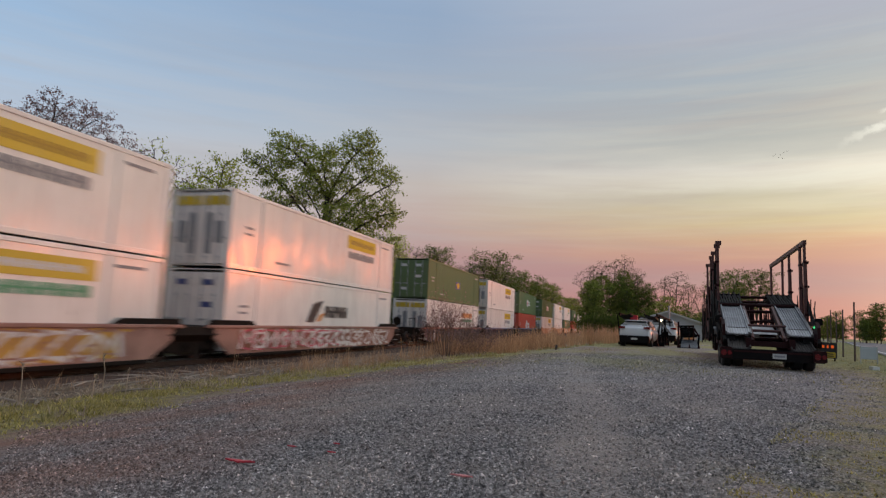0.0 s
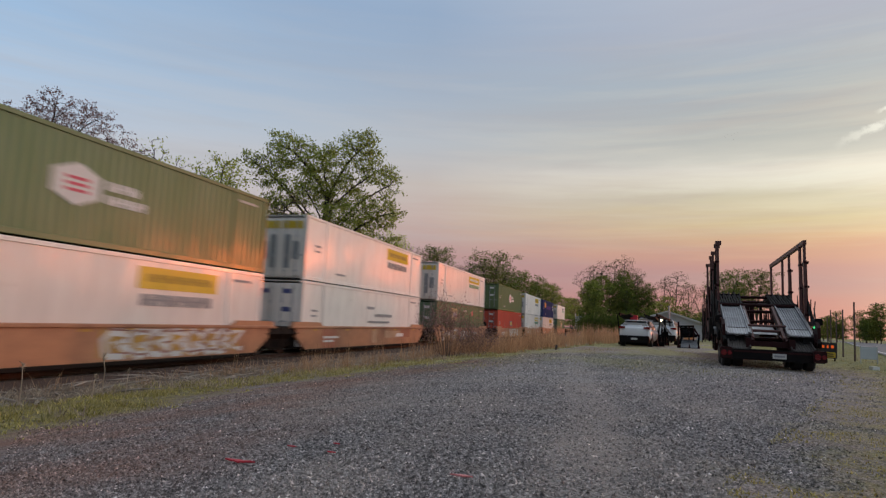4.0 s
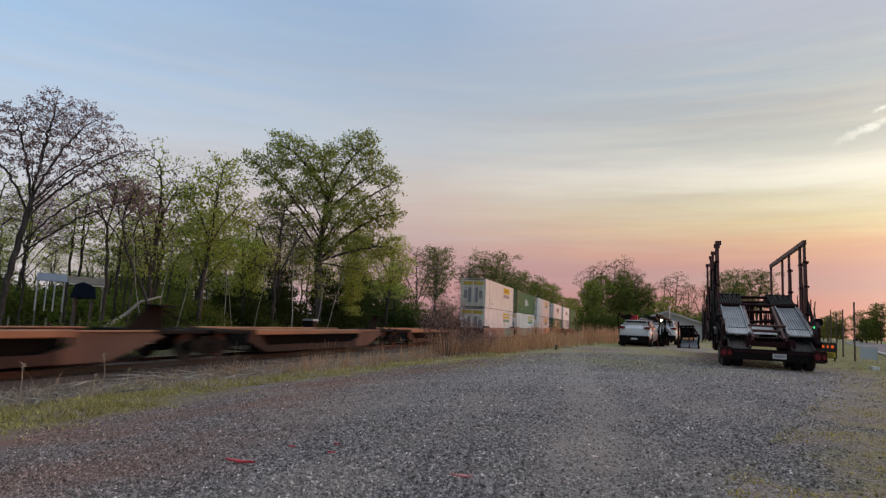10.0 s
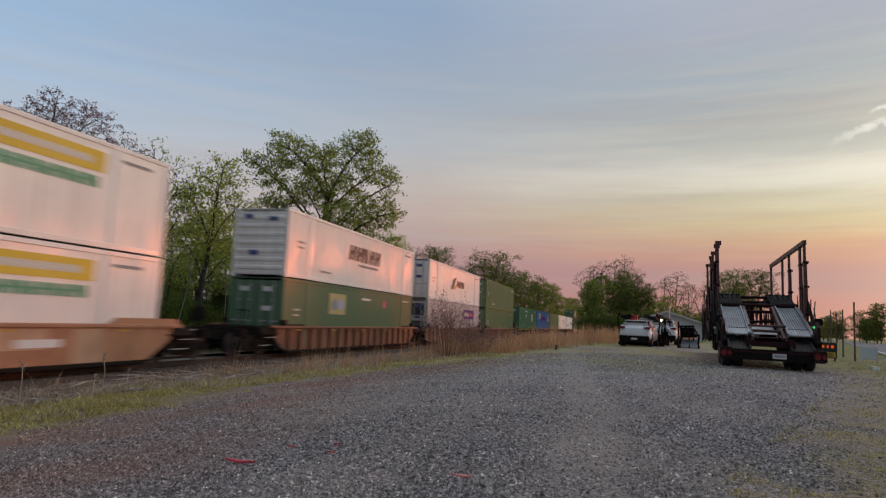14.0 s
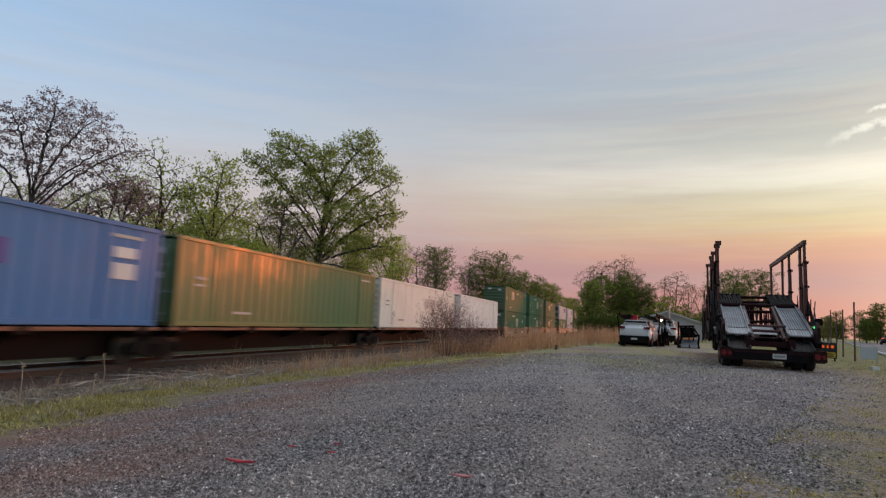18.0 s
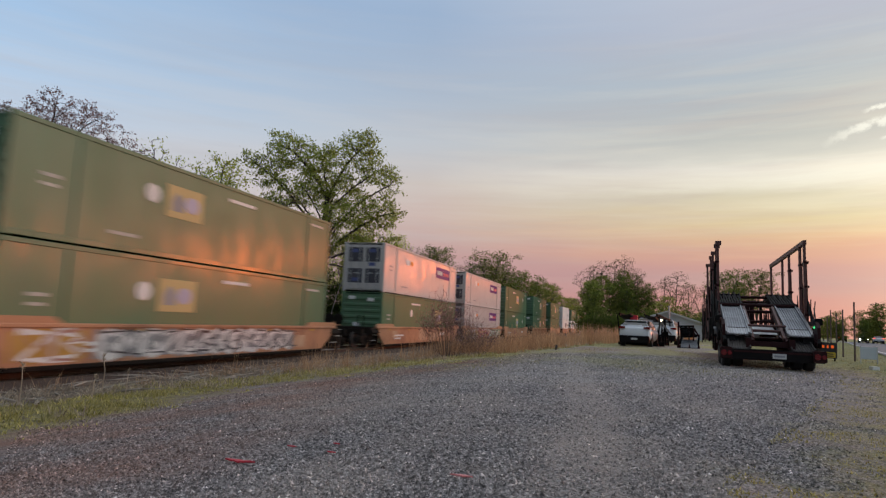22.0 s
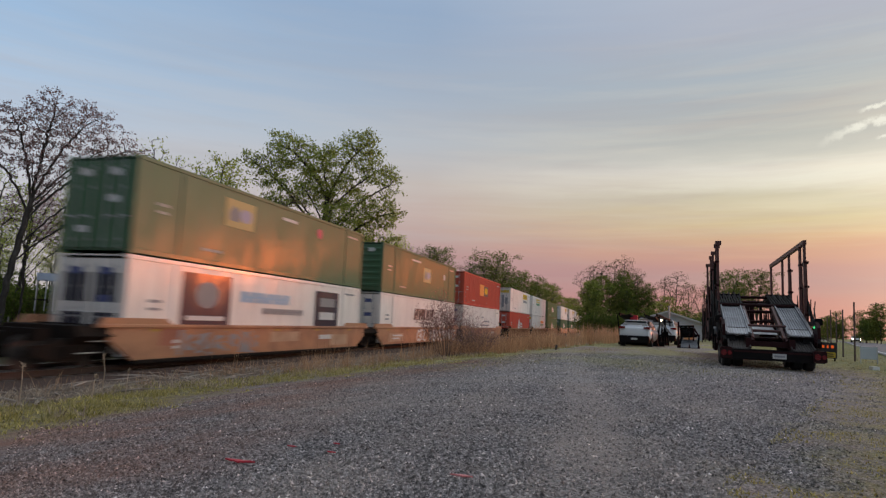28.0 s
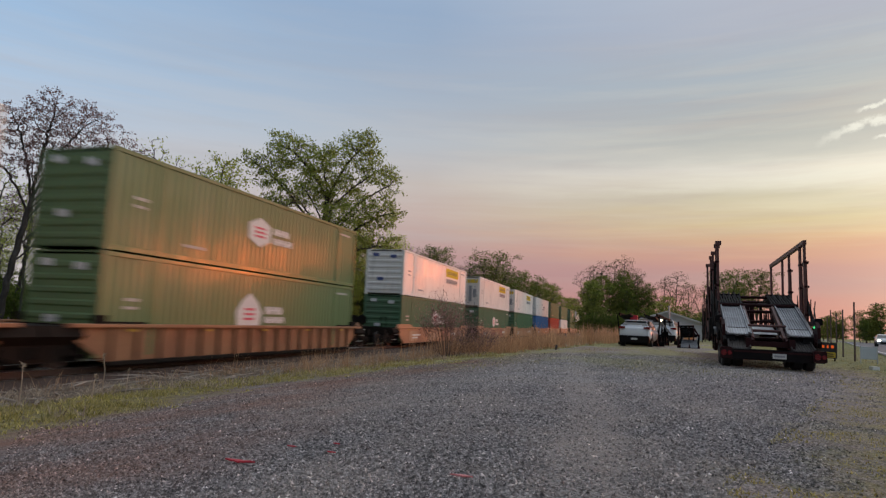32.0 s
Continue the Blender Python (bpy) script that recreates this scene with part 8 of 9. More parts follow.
def far_carrier():
    """The loaded carrier at the end of the lot, ramps folded up."""
    t = thing("car_carrier", "dark car carrier with a raised upper deck loaded with white cars", "trailer", at=pose(1.10, 39.5, -0.26, 0, 0, -9) @ Matrix.Diagonal((0.86, 1, 1, 1)))
    P = lambda name, g, m, lab="": part(name, g, M[m], t, lab)
    P("rear_beam", Geo().box(-1.25, 1.25, -2.75, -2.55, 0.30, 0.46), "black_steel")
    P("deck", Geo().box(-1.2, 1.2, 1.9, 8.5, 0.46, 0.54), "frame_dark")
    # dark bars coloured near-black, since no direct sun reaches them
    for sx in (-1, 1):
        P("post", Geo().beam((sx * 1.22, -2.2, 0.4), (sx * 1.32, -2.7, 1.95), 0.06, 0.08), "shade_black")
        P("post", Geo().beam((sx * 1.22, 0.9, 0.4), (sx * 1.22, 0.9, 1.9), 0.10, 0.14), "shade_black")
        P("post", Geo().beam((sx * 1.22, 4.9, 0.4), (sx * 1.22, 4.9, 1.9), 0.10, 0.14), "shade_black")
        P("upper_beam", Geo().beam((sx * 1.18, -2.9, 2.02), (sx * 1.18, 7.5, 1.80), 0.10, 0.14), "shade_black")
        ramp("upper_ramp", t, 2.0, 0.7, "black_steel", pose(sx * 0.78, -3.1, 1.98, -6, 9 * sx, 0), ridges=False)
        for yy in (-1.6, -0.5):
            wheel_parts(t, sx * 1.05, yy + 4.2, 0.36, 0.24, sx).matrix_basis.translation.z += 0.26
    P("cross_bar", Geo().tube((-1.2, -1.6, 1.9), (1.2, -1.6, 1.9), 0.04), "black_steel")
    P("red_canister", Geo().cbox(-0.62, -0.17, -2.1, -1.7, 1.72, 1.99, 0.03), "plastic_red", "red canister")
    P("stack_pipe", Geo().tube((0.95, 6.0, 0.6), (0.95, 6.0, 2.9), 0.07), "galv")
    P("work_lamp", Geo().lathe([(0.02, -0.06), (0.05, -0.03), (0.055, 0.03), (0.02, 0.05)], (1.26, -1.3, 1.76), "y", 14), "lamp_on", "lit work lamp")
    P("lamp_arm", Geo().beam((0.95, -1.3, 1.98), (1.9, -1.3, 0.95), 0.05, 0.10), "pale_steel", "pale raised arm")
    P("lamp_stay", Geo().beam((1.26, -1.25, 1.72), (1.02, -1.3, 1.05), 0.05, 0.14), "pale_steel")
    P("lamp_post", Geo().beam((1.30, -1.0, 0.3), (1.26, -1.0, 1.74), 0.07, 0.09), "shade_black")
    for p, q in (((1.28, -1.9, 0.4), (1.30, -1.2, 1.5)), ((1.30, -0.6, 0.4), (1.42, -1.1, 1.6)), ((1.52, -0.9, 0.3), (1.50, -0.9, 1.35)), ((1.16, -1.6, 0.4), (1.12, -1.6, 1.2)), ((1.35, -1.3, 0.95), (1.70, -1.2, 0.85)), ((1.1, -1.7, 0.55), (1.72, -1.1, 0.5)), ((1.68, -1.0, 0.3), (1.62, -1.1, 1.15))):
        P("side_brace", Geo().beam(p, q, 0.08, 0.09), "shade_black")
    P("side_guard", Geo().box(1.12, 1.48, -1.45, -1.40, 0.28, 0.82), "shade_black")
    car("white sport utility car with red tail lights on the carrier", "car_white", pose(0.80, 37.9, -0.04, 0, 0, -9), long=4.4, wide=1.70, high=1.50, tails=False, name="suv")
    car("white car parked further along the carrier", "car_white", pose(2.62, 45.4, 0.02, 0, 0, -9), name="suv")
    # a third carrier's rear, folded ramps beside the house
    r = thing("folded_ramp_frame", "dark folded carrier ramps standing on the lot", "trailer", at=pose(3.36, 37.5, 0, 0, 0, -6))
    Q = lambda name, g, m, lab="": part(name, g, M[m], r, lab)
    for k, (x0, z0, x1, z1, w) in enumerate(((-0.50, 0.0, -0.52, 1.46, 0.09), (-0.36, 0.0, -0.40, 1.22, 0.07), (-0.52, 1.20, 0.30, 1.24, 0.10), (0.22, 1.26, 0.58, 0.62, 0.09), (-0.50, 0.60, 0.52, 0.72, 0.07), (-0.48, 0.25, 0.10, 1.22, 0.06), (0.05, 0.1, 0.02, 1.25, 0.06),
                                             (0.50, 0.0, 0.56, 0.78, 0.08), (-0.2, 1.22, 0.45, 0.70, 0.08), (0.26, 0.1, 0.30, 1.1, 0.05), (-0.44, 0.95, 0.36, 0.98, 0.06))):
        Q("frame_bar", Geo().beam((x0, 0.1 + 0.03 * (k % 4), z0), (x1, 0.2 + 0.03 * (k % 3), z1), w, w), "shade_black" if k % 3 else "frame_dark")
    Q("back_panel", Geo().prism([(-0.42, 0.55), (0.46, 0.62), (0.22, 1.16), (-0.38, 1.14)], 0.42, 0.46, "y"), "shade_black")
    for sx in (-1, 1):
        ramp("folded_ramp", r, 0.95, 0.40, "ramp_dull", pose(sx * 0.24 + 0.06, -0.55, 0.06, 27, 0, 4 * sx))
    Q("tank", Geo().lathe([(0.1, -0.2), (0.17, -0.18), (0.17, 0.18), (0.1, 0.2)], (-0.1, 0.3, 0.85), "x", 14), "black_steel")
    Q("base_rail", Geo().box(-0.58, 0.60, -0.1, 0.1, 0.0, 0.14), "frame_dark")


def house():
    h = thing("house", "small white clapboard house with a grey shingle roof", "house", at=pose(4.7, 78.0, 0, 0, 0, -4))
    w, l, eave, ridge = 3.7, 9.0, 2.0, 3.15
    part("gable_wall", Geo().prism([(-w, 0), (w, 0), (w, eave), (0, ridge), (-w, eave)], 0.0, 0.15, "y"), M["siding"], h)
    part("rear_wall", Geo().prism([(-w, 0), (w, 0), (w, eave), (0, ridge), (-w, eave)], l - 0.15, l, "y"), M["siding"], h)
    for sx in (-1, 1):
        part("side_wall", Geo().box(sx * w - 0.07, sx * w + 0.07, 0.15, l - 0.15, 0, eave), M["siding"], h)
        n = Geo().prism([(0, ridge), (0, ridge + 0.12), (sx * (w + 0.45), eave - 0.06), (sx * (w + 0.45), eave - 0.18)], -0.35, l + 0.35, "y")
        part("roof", n, M["roof"], h)
        part("fascia", Geo().beam((0, -0.38, ridge + 0.03), (sx * (w + 0.45), -0.38, eave - 0.14), 0.04, 0.16), M["mark_white"], h)
    for k in range(12):
        part("clapboard", Geo().box(-w + 0.02, w - 0.02, -0.018, 0.0, 0.05 + k * 0.16, 0.19 + k * 0.16), M["siding"], h)
    part("window", Geo().box(-0.5, 0.3, -0.03, -0.018, 0.75, 1.55), M["glass_dark"], h)
    for a in ((-0.58, -0.5, 0.7, 1.62), (0.3, 0.38, 0.7, 1.62), (-0.58, 0.38, 1.55, 1.63), (-0.58, 0.38, 0.67, 0.75)):
        part("window_frame", Geo().box(a[0], a[1], -0.045, -0.018, a[2], a[3]), M["mark_white"], h)
    return h


def roadside():
    # the road, with a verge
    def road_x(y):
        return 18.0 + 0.275 * (y - 52)
    ys = [-30, 0, 30, 52, 80, 110, 140, 170, 200, 230, 260]
    xs = [road_x(y) - (max(0, y - 150) ** 1.75) * 0.012 for y in ys]
    g = Geo()
    for x, y in zip(xs, ys):
        z = ground_z(x, y)
        g.v += [(x - 0.9, y, z + 0.06), (x + 8.2, y, z + 0.10)]
    for i in range(len(ys) - 1):
        g.face(2 * i, 2 * i + 1, 2 * i + 3, 2 * i + 2)
    solid("road", g, M["asphalt"], "grey asphalt two-lane road beside the lot", "road", "structure")
    g = Geo()
    for x, y in zip(xs, ys):
        z = ground_z(x, y)
        g.v += [(x - 0.65, y, z + 0.068), (x - 0.50, y, z + 0.068)]
    for i in range(len(ys) - 1):
        g.face(2 * i, 2 * i + 1, 2 * i + 3, 2 * i + 2)
    solid("road_edge_line", g, M["mark_white"], "white painted edge line of the road", "road marking", "structure")
    # wooden posts near the verge
    for x, y, h, r in ((9.02, 29.5, 2.42, 0.05), (10.44, 35.8, 2.36, 0.055), (14.3, 50.4, 2.7, 0.06), (16.9, 61, 3.3, 0.07), (19.9, 73, 3.1, 0.07)):
        g = Geo().tube((0, 0, -0.3), (0.03, 0, h), r * 0.75, r * 0.62, 10)
        solid("wooden_post", g, M["wood"], "tall thin weathered wooden post standing in grass", "post", group="posts by the road", at=pose(x, y, ground_z(x, y)))
    # utility poles and wires
    tops = []
    for x, y in ((25.5, 52.0), (40.5, 108.0), (55.0, 165.0)):
        p = thing("utility_pole", "wooden utility pole with a crossarm beside the road", "utility pole", "utility poles", pose(x, y, ground_z(x, y)))
        part("pole", Geo().tube((0, 0, -0.3), (0, 0, 9.4), 0.15, 0.11, 10), M["wood"], p)
        part("crossarm", Geo().box(-1.1, 1.1, -0.06, 0.06, 8.75, 8.90), M["wood"], p)
        for k in (-1.0, -0.4, 0.4, 1.0):
            part("insulator", Geo().lathe([(0.03, 0), (0.05, 0.03), (0.05, 0.09), (0.03, 0.13)], (k, 0, 8.9), "z", 8), M["galv"], p)
        tops.append((x, y, ground_z(x, y)))
    for k, z in ((-1.0, 9.03), (0.4, 9.03), (1.0, 9.03), (0.0, 7.2), (0.0, 6.6)):
        g = Geo()
        for (xa, ya, za), (xb, yb, zb) in zip(tops, tops[1:]):
            prev = None
            for i in range(13):
                t = i / 12
                q = (xa + (xb - xa) * t + k, ya + (yb - ya) * t, za + (zb - za) * t + z - 3.2 * t * (1 - t))
                if prev:
                    g.tube(prev, q, 0.014 if z > 8 else 0.022, n=4, caps=False)
                prev = q
        solid("overhead_wire", g, M["rubber"], "black overhead wire sagging between utility poles", "wire", group="overhead wires")
    # signs on the verge
    s = thing("message_sign", "small roadside sign with orange letters over a yellow panel", "sign", at=pose(7.62, 28.2, ground_z(7.6, 28.2), 0, 0, -14))
    part("panel", Geo().box(-0.38, 0.38, 0, 0.06, 0.10, 0.72), M["mark_black"], s)
    for k, (a, b) in enumerate(((-0.30, -0.18), (-0.14, -0.02), (0.02, 0.12), (0.16, 0.30))):
        part("letter_bar", Geo().box(a + 0.02, b - 0.02, -0.012, 0.0, 0.50, 0.61), M["led"], s, "lit orange lettering bar")
    part("yellow_panel", Geo().box(-0.33, 0.33, -0.012, 0.0, 0.13, 0.34), M["yellow"], s, "yellow lower panel")
    for k in range(2):
        part("letter_bar", Geo().box(-0.26, 0.26, -0.018, -0.012, 0.17 + k * 0.08, 0.21 + k * 0.08), M["mark_black"], s)
    for sx in (-1, 1):
        part("leg", Geo().box(sx * 0.3 - 0.025, sx * 0.3 + 0.025, 0.0, 0.05, -0.15, 0.10), M["black_steel"], s)
    s = thing("yard_sign", "blank pale white sign board on two short posts", "sign", at=pose(8.78, 27.2, ground_z(8.78, 27.2), 0, 0, -18))
    part("board", Geo().box(-0.25, 0.25, 0, 0.03, 0.16, 0.62), M["sign_white"], s)
    for sx in (-1, 1):
        part("post", Geo().box(sx * 0.262 - 0.02, sx * 0.262 + 0.02, -0.005, 0.045, -0.2, 0.66), M["mark_white"], s)
    solid("white_carton", Geo().cbox(-0.11, 0.11, -0.08, 0.08, 0, 0.11, 0.015), M["mark_white"], "small white box lying in the grass", "box", at=pose(7.1, 21.6, ground_z(7.1, 21.6), 0, 0, 20))
    # shards and litter on the gravel
    g = Geo().prism([(-0.115, 0.012), (-0.07, -0.010), (-0.03, -0.018), (0.0, -0.034), (0.05, -0.020), (0.115, -0.008), (0.06, 0.010), (0.03, 0.004), (-0.02, 0.022), (-0.06, 0.016)], 0.0, 0.010, "z")
    g.v = [(x, y, z + 0.04 * abs(x) - 0.002) for x, y, z in g.v]
    solid("red_shard", g, M["plastic_red"], "torn red plastic shard lying on gravel", "debris", at=pose(-2.50, 3.80, ground_z(-2.50, 3.80) + 0.012, 0, 0, 6))
    for x, y, k in ((-0.93, 3.72, 0.07), (-2.42, 4.35, 0.035), (-1.98, 4.12, 0.03), (-2.1, 4.45, 0.025)):
        g = Geo().prism([(-k, 0), (0, -k * 0.18), (k, 0.0), (k * 0.3, k * 0.22)], 0.0, 0.008, "z")
        solid("plastic_fragment", g, M["plastic_pink" if k > 0.05 else "plastic_red"], "small broken plastic fragment on gravel", "debris", group="plastic fragments", at=pose(x, y, ground_z(x, y) + 0.012, 4, 6, 20))
    # a stub by the dry grass
    solid("marker_stub", Geo().tube((0, 0, -0.1), (0.02, 0, 0.22), 0.06, 0.05, 8), M["wood"], "short dark stub post in dry grass", "post", at=pose(-3.0, 28.6, ground_z(-3.0, 28.6)))
    # things among the trees behind the rails
    sh = thing("shed", "low open shed with a blue-grey sheet roof among trees", "shed", at=pose(-32.0, 27.7, 0, 0, 0, 50))
    part("roof", Geo().prism([(-0.9, 2.18), (0.9, 2.66), (0.9, 2.70), (-0.9, 2.22)], -0.35, 1.15, "x"), M["tarp"], sh)
    part("roof", Geo().prism([(-0.9, 2.14), (1.0, 2.58), (1.0, 2.62), (-0.9, 2.18)], 1.2, 3.2, "x"), M["rough_wood"], sh, "weathered board roof")
    part("eave_strip", Geo().beam((1.2, -0.94, 2.12), (3.2, -0.94, 2.06), 0.04, 0.08), M["mark_white"], sh)
    for a in (-0.3, 0.15, 0.55, 1.0):
        part("post", Geo().box(a - 0.035, a + 0.035, -0.85, -0.78, 0.5, 2.2), M["white_post"], sh)
    for a in (-0.25, 1.1, 3.1):
        part("post", Geo().box(a - 0.04, a + 0.04, 0.82, 0.9, -0.9, 2.55), M["rough_wood"], sh)
    tp = Geo().prism([(-0.72, 0.0), (0.78, 0.0), (0.66, 0.78), (0.30, 0.98), (-0.12, 1.10), (-0.55, 0.86)], -0.5, 0.5, "y")
    tp.v = [(x * (1 + 0.08 * math.sin(7 * y + 3 * z)), y * (1.1 - 0.25 * z), z + 0.05 * math.sin(5 * x + 4 * y)) for x, y, z in tp.v]
    mound = thing("covered_stack", "stack under a dark blue tarpaulin among the trees", "stack", at=pose(-28.6, 27.3, 1.30, 0, 0, 40) @ Matrix.Diagonal((0.8, 0.8, 0.8, 1)))
    part("tarpaulin", tp.mesh("tarpaulin"), M["blue_sheet"], mound)
    for a in (-0.5, 0.5):
        for b in (-0.38, 0.38):
            part("prop", Geo().box(a - 0.06, a + 0.06, b - 0.06, b + 0.06, -2.9, 0.1), M["wood"], mound)
    car("dark parked car half hidden among the trees", "car_black", pose(-29.0, 34.6, ground_z(-29.0, 34.6), 0, 0, 62), name="parked_car", high=1.42)
    lg = Geo()
    pts = [(-25.3, 25.4, -0.25), (-24.9, 26.5, 0.55), (-24.5, 26.95, 1.22), (-24.2, 28.2, 1.58)]
    for p, q, r in zip(pts, pts[1:], (0.10, 0.09, 0.07)):
        lg.tube(p, q, r, r * 0.85, 9)
    solid("fallen_log", lg, M["pale_bark"], "pale fallen tree trunk leaning in the undergrowth", "log")
    tangle = shrub("heap of brown leafless brushwood at the woodland edge", 77, 1.5, 2.6, "bud", 60, 0, stem=0.016, name="brush_heap", twigs=8)
    put_tree(tangle, -24.6, 21.9, 0.9, 0, 0.8)
    for x, y, k, a in ((-24.9, 23.6, 0.95, 80), (-25.6, 26.2, 1.0, 150), (-23.9, 29.4, 0.8, 30), (-25.0, 31.2, 0.9, 210)):
        again(tangle, x, y, k, a, k * 0.8)
    for i in range(9):
        y = 20 + i * 2.2
        solid("fence_post", Geo().tube((0, 0, -0.2), (0.02, 0, 1.25), 0.05, 0.045, 7), M["rough_wood"], "weathered wooden fence post behind the railway", "fence post", group="fence posts", at=pose(-30.2 - 0.02 * i, y, ground_z(-30.2, y)))
    solid("white_marker", Geo().box(-0.06, 0.06, -0.06, 0.06, -0.1, 1.0), M["mark_white"], "short white marker post behind the rails", "post", at=pose(-24.0, 16.6, ground_z(-24.0, 16.6)))
    bx = thing("relay_box", "dark grey trackside cabinet beside the rails", "cabinet", at=pose(-19.6, 36.5, ground_z(-19.6, 36.5)))
    part("body", Geo().cbox(-0.35, 0.35, -0.3, 0.3, 0.2, 1.7, 0.03), M["black_steel"], bx)
    part("hood", Geo().prism([(-0.42, 1.7), (0.42, 1.7), (0.36, 1.82), (-0.36, 1.82)], -0.36, 0.36, "y"), M["galv"], bx)
    part("leg", Geo().box(-0.3, -0.2, -0.2, 0.2, -0.2, 0.2), M["galv"], bx)
    part("leg", Geo().box(0.2, 0.3, -0.2, 0.2, -0.2, 0.2), M["galv"], bx)


carrier(3.63, 18.0, 0.0, -4.3)
far_carrier()
house()
roadside()


# ---- traffic on the road ----
def lane(y, right):
    """Place and heading on the road: the outgoing lane is the far one to the driver's right."""
    x = 18.0 + 0.275 * (y - 52) - (max(0, y - 150) ** 1.75) * 0.012 + (5.6 if right else 2.2)
    return x, y


traffic = []
for label, key, going, rows in (
        ("dark red car driving away along the road", "car_darkred", True, ((0, 66), (2, 86), (6, 128), (12, 190), (20, 245), (32, 250))),
        ("black car driving away along the road", "car_black", True, ((0, -25), (7, 12), (12, 60), (14, 78), (17, 112), (24, 200), (32, 245))),
        ("white car driving away along the road", "car_white", True, ((0, -28), (11, 6), (17, 70), (19, 98), (21, 128), (25, 190), (32, 248))),
        ("white car following along the road", "car_white", True, ((0, -28), (14, 10), (19, 71), (21, 92), (23, 124), (26, 165), (32, 250))),
        ("white car with lit headlights coming along the road", "car_white", False, ((0, 250), (16, 220), (21, 166), (23, 134), (25, 100), (28, 55), (32, -20))),
        ("silver-white car with lit headlights coming along the road", "car_white", False, ((0, 252), (22, 235), (28, 160), (29, 146), (30, 118), (31, 105), (32, 88)))):
    c = car(label, key, Matrix(), high=1.5, headlights=not going, tails=going, group="cars on the road", name="passing_car")
    traffic.append((c, going, rows))


# ---- far sky: drifting wisps and a few birds ----
def along(px, up, dist):
    """A far place from the turn to the right of the railway's line and the height angle, in degrees."""
    a, e = radians(px), radians(up)
    return Vector((math.sin(a) * math.cos(e), math.cos(a) * math.cos(e), math.sin(e))) * dist


def wisp_material():
    m = bpy.data.materials.new("sunlit_cloud_wisp")
    m.use_nodes = True
    n = Nodes(m.node_tree)
    co = n.add("ShaderNodeTexCoord").outputs["Generated"]
    xyz = n.add("ShaderNodeSeparateXYZ")
    n.link(co, xyz.inputs[0])
    u, _, v = xyz.outputs
    nz = n.noise(n.mapped(co, (3.0, 1.0, 0.9)), 2.6, 8, 0.65)
    mid = n.math("ABSOLUTE", n.math("SUBTRACT", n.math("ADD", v, n.math("MULTIPLY_ADD", n.noise(n.mapped(co, (2.0, 1, 0.2), (0, 0, 0), (4, 0, 0)), 2.0, 3), 0.5, -0.25)), 0.5))
    body = n.math("SUBTRACT", 0.42, n.math("ADD", mid, n.math("MULTIPLY_ADD", nz, 0.95, -0.40)))
    ends = n.math("MULTIPLY", n.ramp(u, [(0.0, 0.0), (0.35, 1.0), (1.0, 1.0)]), n.ramp(v, [(0.02, 0.0), (0.25, 1.0), (0.75, 1.0), (0.98, 0.0)]))
    f = n.math("MULTIPLY", n.math("MULTIPLY", body, 3.4, clamp=True), ends, clamp=True)
    t, e, mx = n.add("ShaderNodeBsdfTransparent"), n.add("ShaderNodeEmission"), n.add("ShaderNodeMixShader")
    e.inputs[0].default_value = (*lin(246, 243, 228), 1)
    e.inputs[1].default_value = 0.98
    n.link(n.math("MULTIPLY", f, 0.9), mx.inputs[0])
    n.link(t.outputs[0], mx.inputs[1])
    n.link(e.outputs[0], mx.inputs[2])
    n.link(mx.outputs[0], n.add("ShaderNodeOutputMaterial").inputs[0])
    return m


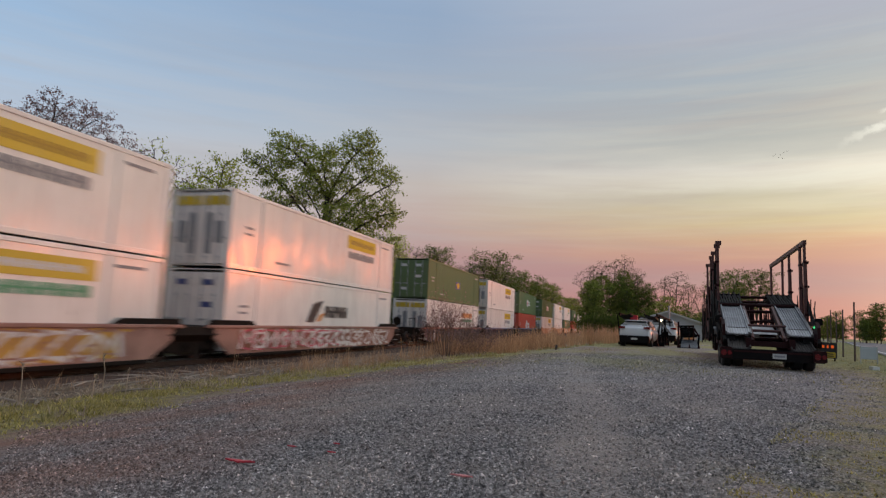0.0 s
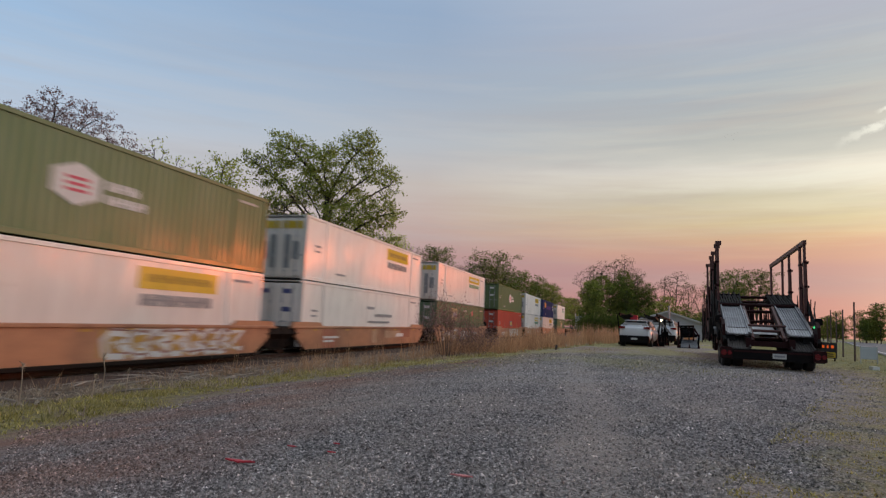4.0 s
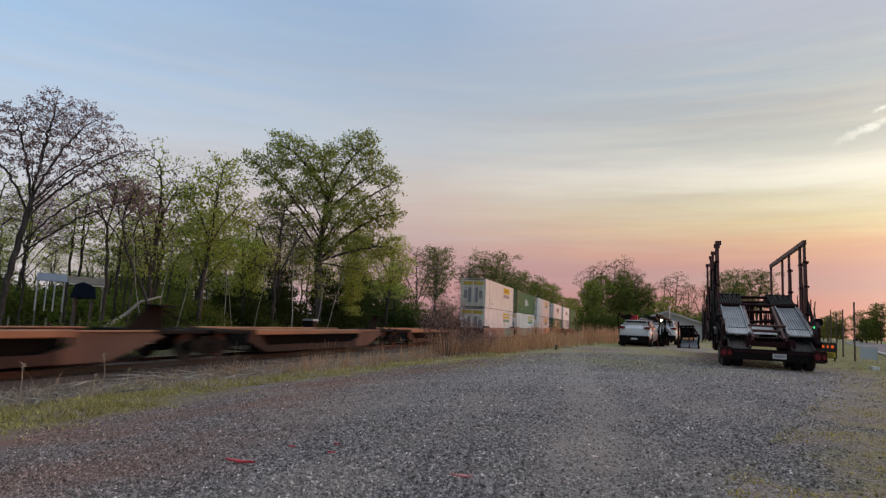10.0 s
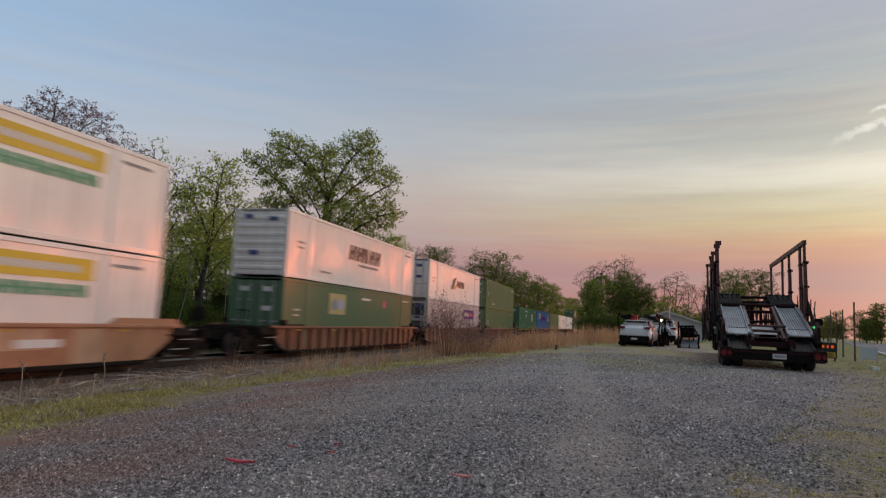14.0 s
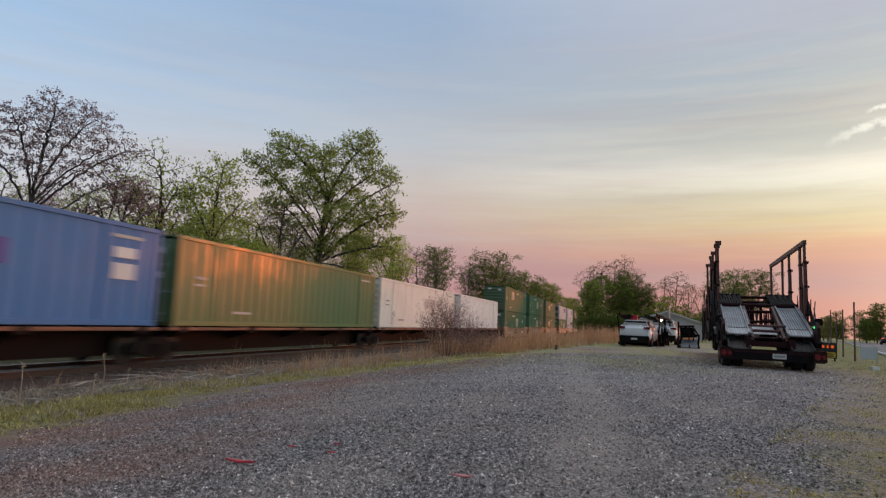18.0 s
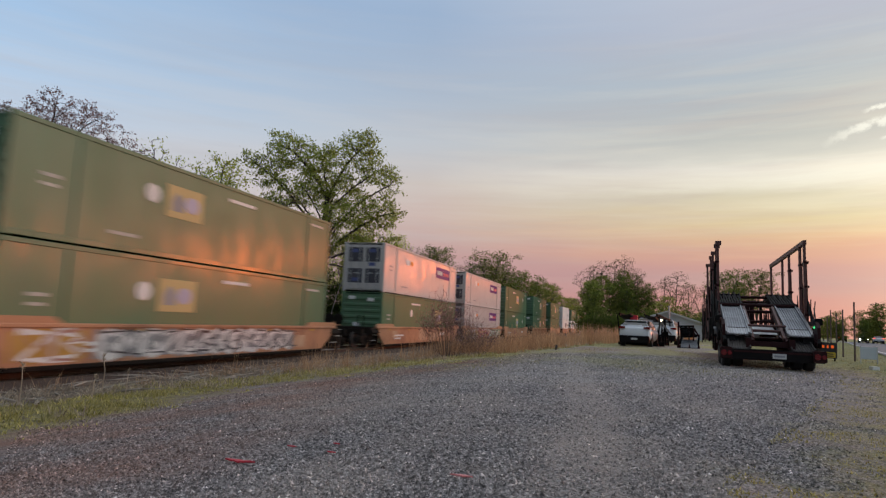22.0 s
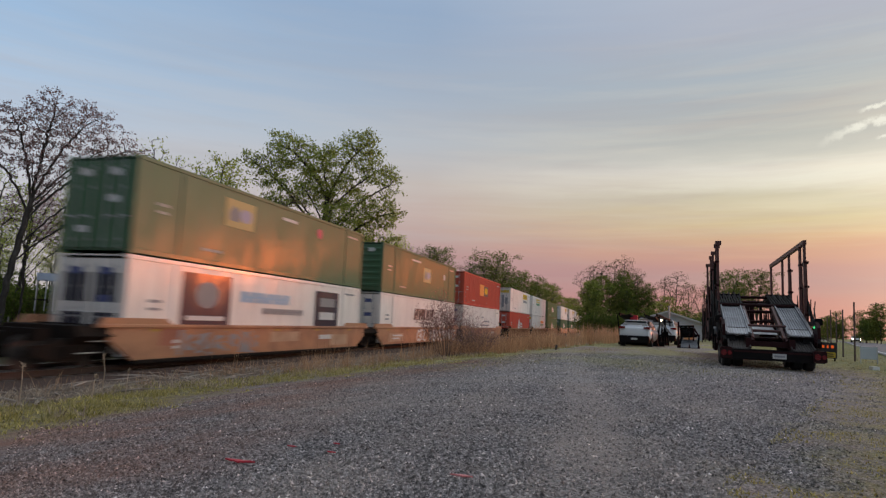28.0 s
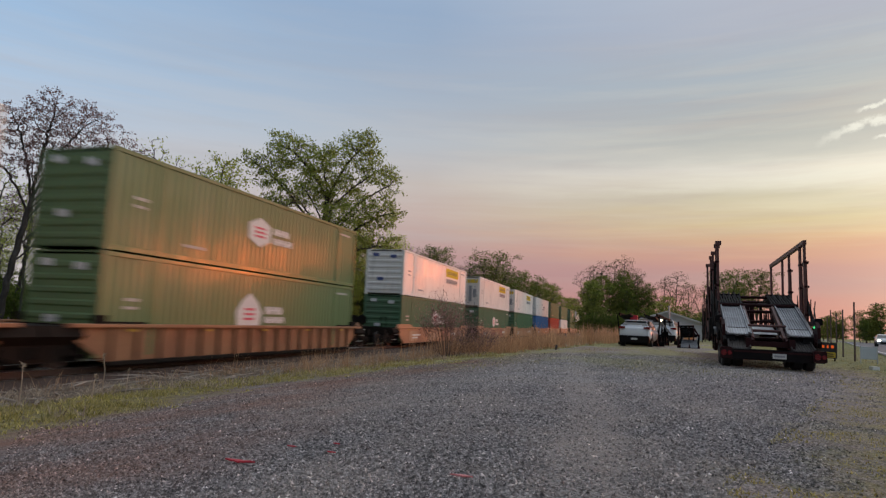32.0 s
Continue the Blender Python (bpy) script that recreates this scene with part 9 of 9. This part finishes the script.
M["wisp"] = wisp_material()
wisps = []
for az, el, long, high, tilt in ((20.3, 16.25, 440, 70, 17), (20.1, 17.35, 120, 34, 22), (20.9, 15.1, 90, 26, 15)):
    g = Geo().grid(lambda u, v: (u, 25 * math.sin(u * 0.02), v), [long * (i / 12 - 0.5) for i in range(13)], [high * (i / 4 - 0.5) for i in range(5)])
    ob = solid("cloud", g, M["wisp"], "small sunlit white cloud wisp drifting low in the sky", "cloud", group="cloud wisps", smooth=True)
    wisps.append((ob, az, el, tilt))
birds = []
for k, (da, de) in enumerate(((0.0, 0.0), (0.25, 0.18), (-0.35, 0.08), (-0.12, -0.2), (0.15, -0.3), (0.5, 0.22), (-0.55, -0.05))):
    b = thing("bird", "small dark bird flying far off", "bird", "distant birds")
    part("body", Geo().lathe([(0.01, -0.22), (0.07, -0.08), (0.075, 0.06), (0.03, 0.2), (0.01, 0.26)], (0, 0, 0), "y", 8), M["rubber"], b)
    for sx in (-1, 1):
        part("wing", Geo().prism([(0, -0.08), (sx * 0.25, -0.06), (sx * 0.5, -0.12), (sx * 0.28, 0.07), (0, 0.09)], 0.0, 0.015, "z"), M["rubber"], b, at=pose(0, 0, 0.02, 0, -14 * sx, 0))
    birds.append((b, da, de))


def build_train():
    for i, (s, car, style, a, b, tags, up, low) in enumerate(TRAIN):
        if car == "spine":
            spine_car(s, style, bool(b))
            container(s, SPINE_DECK, *up)
            continue
        if car == "empty":
            empty_car(s, bool(b))
            continue
        c = well_car(s, car, style, a, b, tags, {42.25: "car_red", 62.30: "car_blue", 82.10: "car_blue"}.get(s), 40 + i)
        if s == 168.49:
            lettering(c, "BEEN", 6.7, 0.22, 1.25, "mark_white", 1.407, 2.1)
        if low:
            container(s, STACK_LOW, *low)
        if up:
            container(s, STACK_HIGH, *up)


build_train()


def motions():
    for ob, s, z in moving:
        walk(ob, [(0, pose(TRACK_X, s, z)), (32.0, pose(TRACK_X, s - SPEED * 32.0, z))])
    for c, going, rows in traffic:
        path = []
        for t, y in rows:
            x, y = lane(y, going)
            path.append((t, pose(x, y, ground_z(x, y) + 0.09, 0, 0, -15.4 + (0 if going else 180))))
        walk(c, path)
    for ob, az, el, tilt in wisps:
        walk(ob, [(t, Matrix.Translation(along(az + d, el + r, 3000)) @ pose(0, 0, 0, 0, 0, -(az + d)) @ pose(0, 0, 0, 0, -tilt, 0)) for t, d, r in ((0, 0.0, 0.0), (16.0, -0.75, 0.12), (32.0, -1.5, 0.25))])
    for b, da, de in birds:
        walk(b, [(t, Matrix.Translation(along(az + da, el + de, dist) + Vector((0, 0, 0.9))) @ pose(0, 0, 0, 8, 0, 35)) for t, az, el, dist in ((0, 12.3, 14.6, 250), (1.6, 10.9, 16.3, 300), (3.2, 9.6, 16.5, 370), (32.0, -6.0, 14.6, 2400))])


motions()
